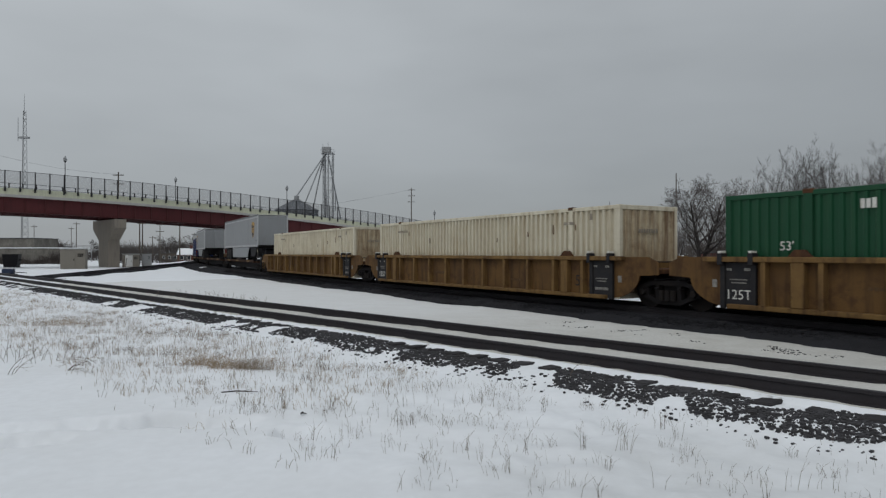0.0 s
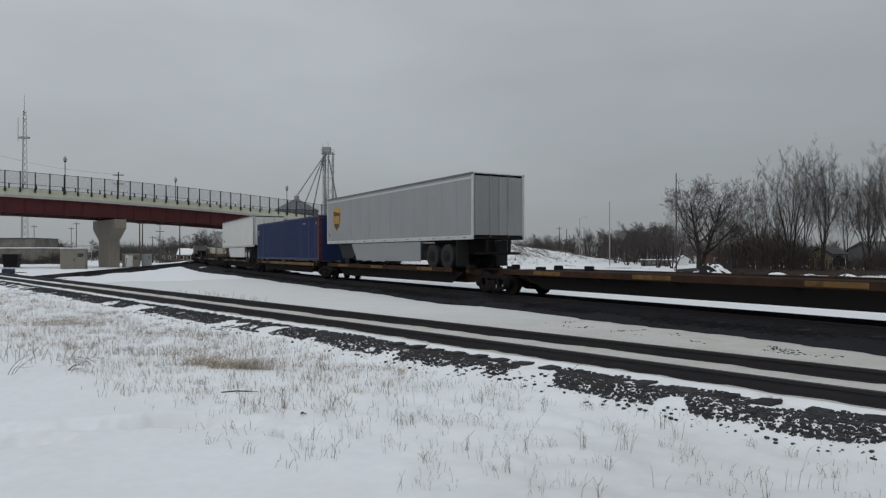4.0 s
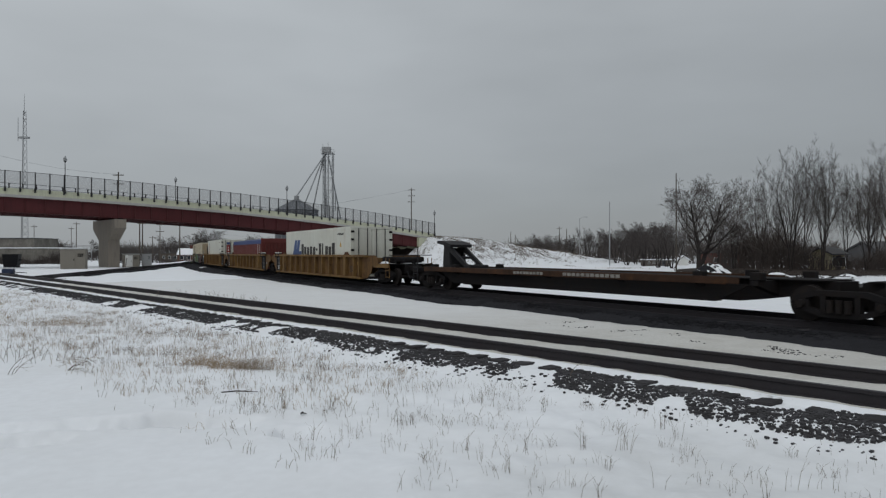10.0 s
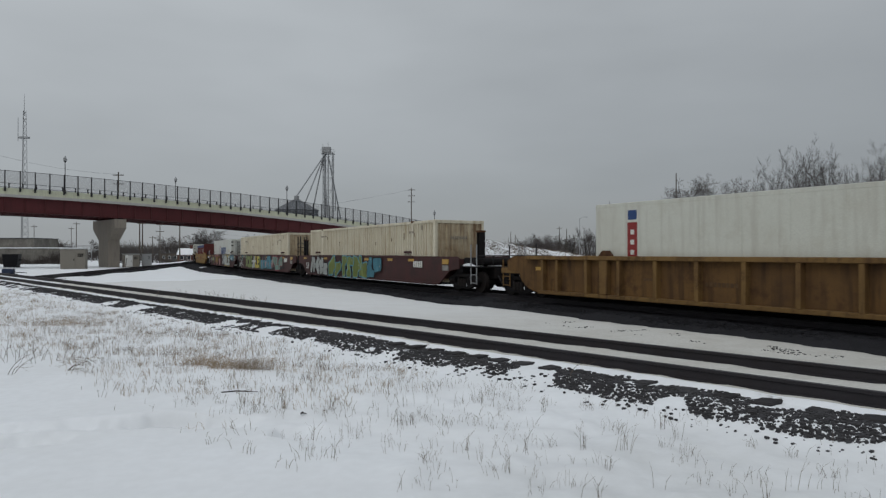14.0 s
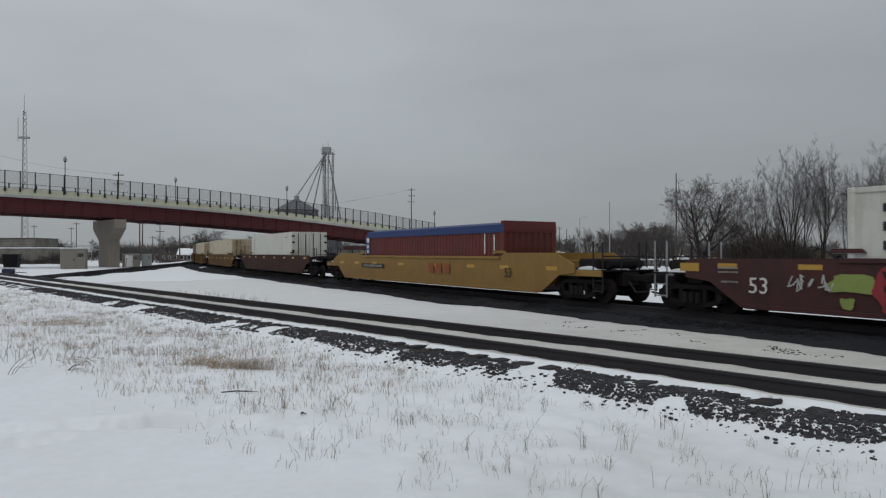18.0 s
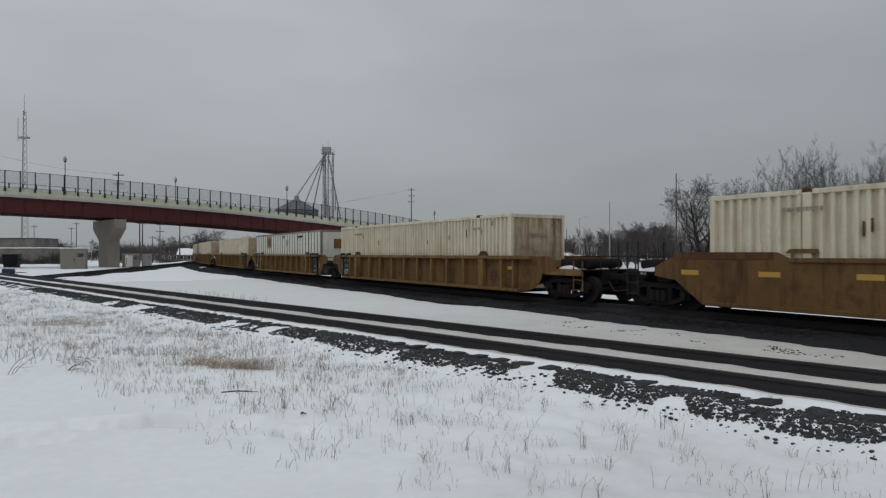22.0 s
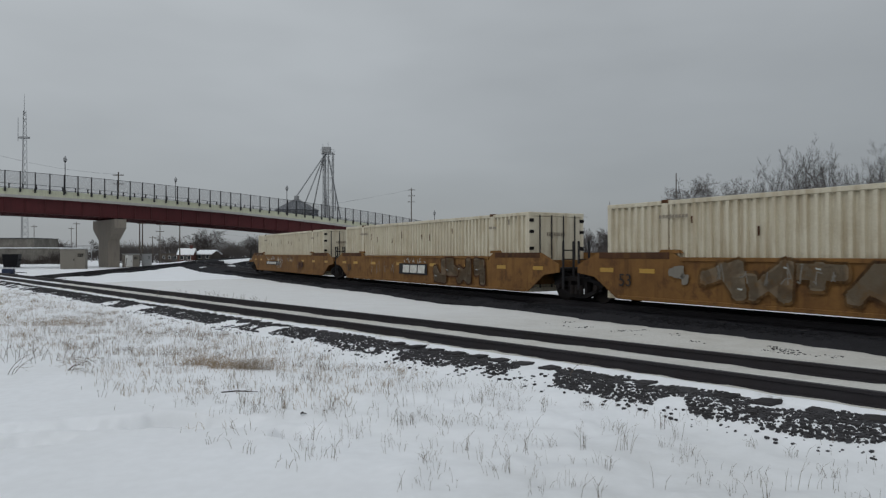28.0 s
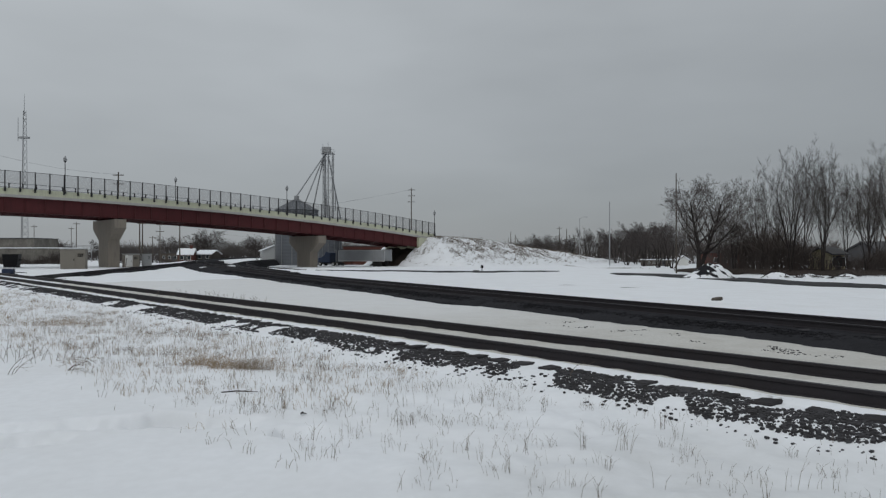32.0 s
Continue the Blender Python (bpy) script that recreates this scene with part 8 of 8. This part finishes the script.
def bare_tree(seed, h, wide, trunk=0.22, stems=1, angle=34, limbs=14, first=0.25, fine=0.008, spread=0.12):
    """A leafless tree of height h and crown width wide: stems, rising limbs, branches and fine twigs; its foot at the origin."""
    rnd = random.Random(seed)
    wood, twig = Solid(), Solid()
    kids, steps, ratio = (limbs, 7, 6, 4, 0), (7, 6, 4, 3, 2), (0.60, 0.52, 0.56, 0.60)
    wob, rise = (0.06, 0.09, 0.07, 0.05, 0.05), (0.02, 0.09, 0.06, 0.04, 0.02)

    def grow(p, d, length, r, level):
        n = steps[level]
        q, spots = p, [(p, d, r)]
        for k in range(n):
            d = (d + Vector((rnd.gauss(0, wob[level]), rnd.gauss(0, wob[level]), rnd.gauss(rise[level], wob[level] * 0.6)))).normalized()
            e = q + d * length / n
            ra, rb = r * (1 - 0.78 * k / n), r * (1 - 0.78 * (k + 1) / n)
            (wood if level < 2 else twig).tube(q, e, max(ra, fine), max(rb, fine * 0.8), (7, 5, 4, 3, 3)[level], False)
            q = e
            spots.append((q, d, rb))
        az = rnd.uniform(0, 6.28)
        for k in range(kids[level]):
            lo = first if level == 0 else 0.18
            f = lo + (1 - lo) * (k + rnd.random()) / kids[level]
            i = min(n, max(1, int(round(f * n))))
            s, dd, rr = spots[i]
            az += 2.4 + rnd.gauss(0, 0.35)
            side = dd.orthogonal().normalized()
            side = side * math.cos(az) + dd.cross(side) * math.sin(az)
            a = radians(rnd.gauss(angle * (1.0 if level < 1 else 0.92), 7))
            nd = (dd * math.cos(a) + side * math.sin(a)).normalized()
            grow(s, nd, length * ratio[level] * rnd.uniform(0.75, 1.15) * (1.2 - 0.6 * f), rr * (rnd.uniform(0.45, 0.65) if level < 2 else rnd.uniform(0.55, 0.8)), level + 1)

    for k in range(stems):
        a = 6.28 * k / stems + rnd.uniform(-0.4, 0.4)
        out = spread * rnd.uniform(0.7, 1.3) if stems > 1 else 0.03
        grow(Vector((0.12 * math.cos(a) * (stems > 1), 0.12 * math.sin(a) * (stems > 1), -0.2)), Vector((out * math.cos(a), out * math.sin(a), 1)).normalized(), h * 0.82 * rnd.uniform(0.86, 1.0), trunk, 0)
    zs = sorted(v[2] for v in twig.v)
    k = h / zs[-len(zs) // 400]
    xs = sorted(v[0] for v in twig.v)
    c = (xs[len(xs) // 50] + xs[-len(xs) // 50]) / 2
    kx = wide / (xs[-len(xs) // 50] - xs[len(xs) // 50])
    for s in (wood, twig):
        s.v = [((x - c * min(1, max(0, z / h))) * kx, y * kx, z * k) for x, y, z in s.v]
    t = thing("bare_tree", "leafless tree with grey-brown branches", "tree", "bare trees")
    part("trunk", wood, BARK, t)
    part("crown", twig, CROWN, t, "bare twigs")
    return t


oak = bare_tree(5, 10.8, 8.8, 0.24, 2, 47, 16, 0.24, 0.009, 0.10)
oak["label"] = "broad leafless tree beside the rubble mound"
stand(oak, (28.09, 74.00), 40)
tall = [bare_tree(11, 15.4, 7.2, 0.17, 3, 30, 8, 0.25, 0.007, 0.13), bare_tree(12, 15.6, 5.2, 0.18, 1, 30, 15, 0.22, 0.007), bare_tree(13, 13.6, 5.4, 0.13, 2, 31, 9, 0.25, 0.007, 0.12)]
for k, (p, turn) in enumerate((((41.20, 80.00), 20), ((47.20, 84.00), 80), ((42.22, 90.00), 10))):
    stand(tall[k], p, turn)
for k, p, turn, s in ((1, (51.37, 96.00), 150, 0.9), (2, (56.27, 94.00), 250, 1.0), (1, (48.80, 74.00), 300, 0.95), (2, (44.65, 100.00), 100, 0.85), (0, (47.24, 66.00), 20, 0.95),
                      (2, (49.41, 100.00), 60, 0.8), (2, (60.68, 94.00), 190, 0.95), (2, (39.01, 96.00), 40, 0.78), (2, (52.6, 84.00), 120, 1.0), (0, (58.0, 92.00), 250, 0.9), (2, (46.0, 82.00), 15, 0.95)):
    t = copy_thing(tall[k], Matrix())
    stand(t, p, turn)
    t.scale = (s, s, s)
small = [bare_tree(21, 7.6, 7.4, 0.09, 3, 38, 7, 0.2, 0.009, 0.28), bare_tree(22, 8.0, 6.2, 0.10, 2, 35, 8, 0.22, 0.009, 0.2)]
stand(small[0], (37.83, 250.00), 10).scale = (1.35, 1.35, 1.35)
stand(small[1], (49.23, 230.00), 10).scale = (1.5, 1.5, 1.5)
for k, p, turn, s in ((0, (49.06, 180.00), 50, 1.25), (1, (47.63, 160.00), 90, 1.3), (0, (44.60, 140.00), 130, 1.2), (1, (63.26, 260.00), 10, 1.5), (0, (-106.03, 262.00), 30, 1.3), (1, (-84.26, 236.00), 200, 1.35), (0, (-78.76, 232.00), 75, 1.35),
                      (1, (-68.77, 250.00), 20, 1.2), (0, (-93.54, 330.00), 140, 1.4), (1, (-71.64, 280.00), 10, 1.2), (0, (37.34, 110.00), 220, 1.0), (1, (39.69, 92.00), 20, 1.0), (0, (34.11, 300.00), 120, 1.0), (1, (49.95, 290.00), 190, 1.3), (0, (35.00, 260.00), 70, 1.2), (1, (45.75, 240.00), 80, 1.2), (1, (57.02, 200.00), 310, 1.6), (0, (56.66, 220.00), 10, 1.5), (1, (49.67, 150.00), 0, 1.25), (0, (58.14, 190.00), 45, 1.5), (0, (57.69, 250.00), 45, 1.3), (1, (-116.39, 300.00), 45, 1.2), (0, (-151.51, 300.00), 45, 1.2), (1, (-183.01, 320.00), 5, 1.2), (0, (-131.34, 420.00), 5, 1.4)):
    t = copy_thing(small[k], Matrix())
    stand(t, p, turn)
    t.scale = (s, s, s)


def thicket(label, a, b, depth, count, low, high, seed, mat):
    """A mass of bare stems between two plan points."""
    rnd = random.Random(seed)
    s = Solid()
    along = [(rnd.random(), rnd.uniform(-0.5, 0.5) * depth) for _ in range(count)]
    xs, ys = np.array([a[0] + (b[0] - a[0]) * f for f, g in along]), np.array([a[1] + (b[1] - a[1]) * f + g for f, g in along])
    zs, hs = ground_z(xs, ys) - 0.1, 0.25 + 1.35 * value_noise(xs * 28.0 / ys, ys * 0.02, 44)
    for x, y, z, h in zip(xs.tolist(), ys.tolist(), zs.tolist(), hs.tolist()):
        h *= rnd.uniform(low, high)
        lean = (rnd.gauss(0, 0.12) * h, rnd.gauss(0, 0.12) * h)
        r = 0.012 * h ** 0.5 * (1 + y / 120)
        m = Vector((x + lean[0] * 0.5, y + lean[1] * 0.5, z + h * 0.55))
        s.tube((x, y, z), m, r, r * 0.7, 3, False)
        for _ in range(4):
            s.tube(m + Vector((0, 0, -rnd.uniform(0, 0.3) * h)), m + Vector((rnd.gauss(0, 0.22) * h, rnd.gauss(0, 0.22) * h, rnd.uniform(0.1, 0.45) * h)), r * 0.6, r * 0.3, 3, False)
    single("thicket", s, mat, label, "bushes", kind="stuff")


thicket("dense leafless brush at the foot of the trees", (40.62, 96.00), (62.93, 84.00), 22, 1500, 1.2, 5.0, 1, BRUSH)
thicket("tangled low brush before the trees", (31.67, 74.00), (44.65, 66.00), 10, 900, 0.2, 0.9, 2, BRUSH)
thicket("brown brush along the wall", (-107.56, 160.00), (-89.10, 160.00), 4, 500, 0.8, 2.6, 8, BRUSH)
thicket("brown brush behind the huts", (-91.88, 185.00), (-73.85, 230.00), 12, 700, 0.8, 2.4, 9, BRUSH)
thicket("dead weeds at the foot of the embankment", (29.80, 165.00), (31.70, 108.00), 9, 500, 0.1, 0.4, 10, WEED)
thicket("leafless woods beyond the road", (26.49, 330.00), (80.07, 210.00), 40, 1500, 3.0, 8.5, 3, TWIG)
thicket("leafless hedge beyond the tracks", (-199.80, 290.00), (-76.25, 300.00), 40, 1800, 2.5, 6.5, 4, TWIG)
thicket("distant leafless woods", (-236.45, 700.00), (463.41, 640.00), 60, 2200, 8.0, 15.0, 5, TWIG)
thicket("distant leafless woods", (-499.80, 640.00), (-200.87, 660.00), 60, 1300, 8.0, 15.0, 6, TWIG)
thicket("brush on the verge of the curve", (-99.23, 345.00), (-71.24, 300.00), 10, 200, 2.0, 5.0, 7, TWIG)

# wires
for pts in ((((-105.85, 150.00), 25.49), ((-69.71, 145.00), 18.51)), (((-79.59, 190.00), 9.62), ((-10.07, 215.00), 21.82)), (((-66.24, 170.00), 9.06), ((-61.00, 240.00), 7.32))):
    (pa, za), (pb, zb) = pts
    w = Solid()
    prev = None
    for k in range(13):
        f = k / 12
        q = (pa[0] + (pb[0] - pa[0]) * f, pa[1] + (pb[1] - pa[1]) * f, za + (zb - za) * f - 2.2 * 4 * f * (1 - f) * 0.5)
        if prev:
            w.tube(prev, q, 0.022, n=3, caps=False)
        prev = q
    single("overhead_wire", w, FENCE, "thin dark overhead wire between poles", "wire", "overhead wires")

# ---------------------------------------------------------------- ties, stones and grass
tie_rnd = random.Random(3)
tie_meshes = []
for k in range(3):
    s = Solid().box(-0.115, 0.115, -1.27, 1.27, -0.17, 0.0, 0.012)
    s.v = [(x + tie_rnd.uniform(-0.008, 0.008), y + tie_rnd.uniform(-0.006, 0.006), z + tie_rnd.uniform(-0.006, 0.006)) for x, y, z in s.v]
    me = s.data("tie")
    me.materials.append(TIE)
    tie_meshes.append(me)


def lay_ties(track, line, s0, s1, gap, z, jit):
    s = s0
    while s < s1:
        x, y, th = line(s)
        ob = new("tie", tie_rnd.choice(tie_meshes))
        ob.parent = track
        ob.matrix_basis = Matrix.Translation((x, y, z + tie_rnd.uniform(-0.008, 0.008))) @ Matrix.Rotation(math.pi / 2 - th + tie_rnd.uniform(-0.02, 0.02), 4, "Z") @ Matrix.Translation((0, tie_rnd.uniform(-jit, jit), 0))
        s += gap * tie_rnd.uniform(0.93, 1.07)


lay_ties(near_track, near_line, -7.0, 45.0, 0.51, NEAR_Z - 0.198, 0.06)
lay_ties(main_track, main_line, -2.0, 70.0, 0.52, -0.178, 0.03)


def stones(name, label, line, s0, s1, side0, side1, count, z_of, lo, hi, seed, mat, clump=0.0, power=1.0):
    """Loose angular stones beside a track: jittered blocks in one mesh."""
    rng = np.random.default_rng(seed)
    s = s0 + (s1 - s0) * rng.random(count) ** power
    side = side0 + (side1 - side0) * rng.random(count)
    xy = np.array([line(a, b)[:2] for a, b in zip(s, side)])
    keep = np.ones(count, bool)
    if clump:
        keep = value_noise(xy[:, 0] * 2.3, xy[:, 1] * 2.3, seed) * 0.65 + value_noise(xy[:, 0] * 0.8, xy[:, 1] * 0.8, seed + 1) * 0.35 > clump
    xy = xy[keep]
    n = len(xy)
    z = z_of(xy[:, 0], xy[:, 1])
    size = lo + (hi - lo) * rng.random(n) ** 2
    corner = np.array([(a, b, c) for a in (-1, 1) for b in (-1, 1) for c in (-1, 1)], float)
    v = corner[None] * (0.62 + 0.38 * rng.random((n, 8, 3))) * size[:, None, None] * np.array([1.0, 0.85, 0.65])
    a = rng.random(n) * 6.28
    ca, sa = np.cos(a)[:, None], np.sin(a)[:, None]
    v = np.stack([v[..., 0] * ca - v[..., 1] * sa, v[..., 0] * sa + v[..., 1] * ca, v[..., 2]], -1)
    v += np.stack([xy[:, 0], xy[:, 1], z + size * 0.15], -1)[:, None]
    f = np.array([(0, 1, 3, 2), (4, 6, 7, 5), (0, 4, 5, 1), (2, 3, 7, 6), (0, 2, 6, 4), (1, 5, 7, 3)])
    faces = (f[None] + np.arange(n)[:, None, None] * 8).reshape(-1, 4)
    me = bpy.data.meshes.new(name)
    me.from_pydata(v.reshape(-1, 3).tolist(), [], faces.tolist())
    single(name, me, mat, label, "stones", kind="stuff")


stones("ballast_stones", "dark angular ballast showing through the snow", near_line, -8, 60, 1.06, 1.86, 66000, ground_z, 0.008, 0.030, 1, STONE, 0.34, 1.4)
stones("ballast_stones", "scattered dark stones on the snow", near_line, -8, 40, 1.12, 2.1, 3800, ground_z, 0.008, 0.03, 2, STONE, 0.42, 1.4)
stones("ballast_stones", "dark ballast stones on the main track's shoulder", main_line, -4, 70, 1.3, 3.0, 16000,
       lambda x, y: -0.20 - 0.14 * ease(main_side(x, y), 1.7, 2.8), 0.025, 0.06, 3, BALLAST, 0.0, 1.3)
stones("track_debris", "cinders and dirt on the snow between the tracks", main_line, 3, 14, 4.0, 4.8, 1500, lambda x, y: ground_z(x, y) + 0.018, 0.006, 0.022, 4, STONE, 0.54, 1.2)


def grass(name, label, spots, count, lo, hi, seed, mat, thick, lean, heads=False):
    """Thin dry stems; spots(rng) gives a plan point for each."""
    rng = random.Random(seed)
    pts = [p for p in (spots(rng) for _ in range(count)) if p]
    zz = ground_z(np.array([p[0] for p in pts]), np.array([p[1] for p in pts]))
    s = Solid()
    for (x, y), z in zip(pts, zz):
        h = rng.uniform(lo, hi)
        dx, dy = rng.gauss(0, lean) * h, rng.gauss(0, lean) * h
        m = (x + dx * 0.4, y + dy * 0.4, z + h * 0.6)
        e = (x + dx + rng.gauss(0, 0.1) * h, y + dy, z + h)
        s.tube((x, y, z - 0.02), m, thick, thick * 0.8, 3, False)
        s.tube(m, e, thick * 0.8, thick * 0.35, 3, False)
        if heads and rng.random() < 0.35:
            s.tube(m, (m[0] + rng.gauss(0, 0.3) * h, m[1] + rng.gauss(0, 0.2) * h, m[2] + h * 0.3), thick * 0.6, thick * 0.3, 3, False)
    single(name, s, mat, label, "grass", kind="stuff")


def tuft_field(lo, hi, s0, s1, cut, seed, tufts, wide):
    """Stems gathered in tufts beside the near track, thicker where the growth is."""
    rnd = random.Random(seed)
    centres = []
    while len(centres) < tufts:
        side, s = rnd.uniform(lo, hi), s0 + (s1 - s0) * rnd.random() ** 1.15
        x, y, _ = near_line(s, side)
        q = 0.6 * float(value_noise(np.array(x * 0.7), np.array(y * 0.7), seed)) + 0.4 * float(value_noise(np.array(x * 2.4), np.array(y * 2.4), seed + 1))
        if q > cut and math.hypot(x, y) > 4.2:
            centres.append((x, y, rnd.uniform(0.4, 1.4) * wide))

    def pick(rng):
        x, y, w = rng.choice(centres)
        return x + rng.gauss(0, w), y + rng.gauss(0, w)
    return pick


def clump_at(cx, cy, r):
    return lambda rng: (cx + rng.gauss(0, r), cy + rng.gauss(0, r * 0.45))


grass("dry_grass", "thin dry grass stems in the snow beside the track", tuft_field(2.0, 5.6, -6, 22, 0.36, 51, 700, 0.08), 5600, 0.03, 0.13, 1, WEED, 0.0015, 0.38, True)
grass("dry_grass", "dense low dry grass farther along the track", tuft_field(2.2, 6.0, 7, 40, 0.36, 53, 900, 0.12), 7500, 0.03, 0.13, 2, GRASS, 0.0024, 0.4)
grass("dry_grass", "dark dry grass farther along the track", tuft_field(2.2, 6.2, 5, 36, 0.34, 57, 600, 0.12), 2000, 0.03, 0.14, 5, WEED, 0.0023, 0.4, True)
grass("tall_weeds", "taller dead weed stalks in the snow", tuft_field(2.3, 5.6, -6, 20, 0.45, 55, 110, 0.05), 480, 0.10, 0.24, 3, WEED, 0.0021, 0.26, True)
for k, (p, r, n) in enumerate((((-3.89, 11.10), 0.26, 300), ((-3.03, 10.70), 0.24, 240), ((-3.45, 10.90), 0.45, 130), ((-9.73, 17.40), 0.75, 420), ((-4.63, 12.20), 0.6, 150))):
    grass("grass_clump", "tangled tan clump of dry grass in the snow", clump_at(*p, r), n, 0.05, 0.22, 60 + k, GRASS, 0.0022, 0.85)
grass("weed_stalks", "dead weeds beyond the near track", lambda rng: (rng.uniform(-10.5, -6.5), rng.uniform(23.5, 26.0)), 70, 0.08, 0.30, 70, WEED, 0.005, 0.5, True)
grass("weed_stalks", "dead weeds at the edge of the field", lambda rng: (rng.uniform(-8.6, -6.0), rng.uniform(11.0, 12.3)), 60, 0.12, 0.38, 71, WEED, 0.0035, 0.5, True)


def bent_weed(p, stems, seed, reach, tall):
    """A dead weed: arching stems with side twigs, out of one root."""
    rnd = random.Random(seed)
    s = Solid()
    for k in range(stems):
        q = Vector((rnd.uniform(-0.05, 0.05), rnd.uniform(-0.05, 0.05), -0.03))
        d = Vector((rnd.uniform(0.1, 1) * reach, rnd.uniform(-0.5, 0.5), rnd.uniform(0.6, 1.2) * tall)).normalized()
        ln = rnd.uniform(0.25, 0.6)
        for j in range(6):
            d = (d + Vector((0.10 * reach, 0, -0.22))).normalized()
            e = q + d * ln / 5
            s.tube(q, e, 0.0045 - 0.0005 * j, 0.004 - 0.0005 * j, 4, False)
            if j > 1:
                o = Vector((rnd.gauss(0, 1), rnd.gauss(0, 1), rnd.uniform(0, 1))).normalized()
                s.tube(e, e + (d + o * 0.8).normalized() * rnd.uniform(0.05, 0.14), 0.0022, 0.0012, 3, False)
            q = e
    stand(single("dead_weed", s, WEED, "bent dead weed standing in the snow", "weed", "dead weeds"), p, 0, 0.0)


bent_weed((-5.94, 10.70), 7, 3, 1.0, 0.9)
bent_weed((-5.75, 11.20), 4, 4, -0.6, 1.0)
bent_weed((-6.64, 10.40), 3, 5, 0.5, 1.2)
bent_weed((1.68, 9.20), 3, 6, 0.8, 0.5)


def motions():
    """The train runs past from the far curve to the near right."""
    for ob, q, z in MOVERS:
        rows = []
        for i in range(33):
            x, y, th = main_line(q - travelled(float(i)))
            rows.append((float(i), Matrix.Translation((x, y, z)) @ Matrix.Rotation(math.pi / 2 - th, 4, "Z")))
        walk(ob, rows)


motions()
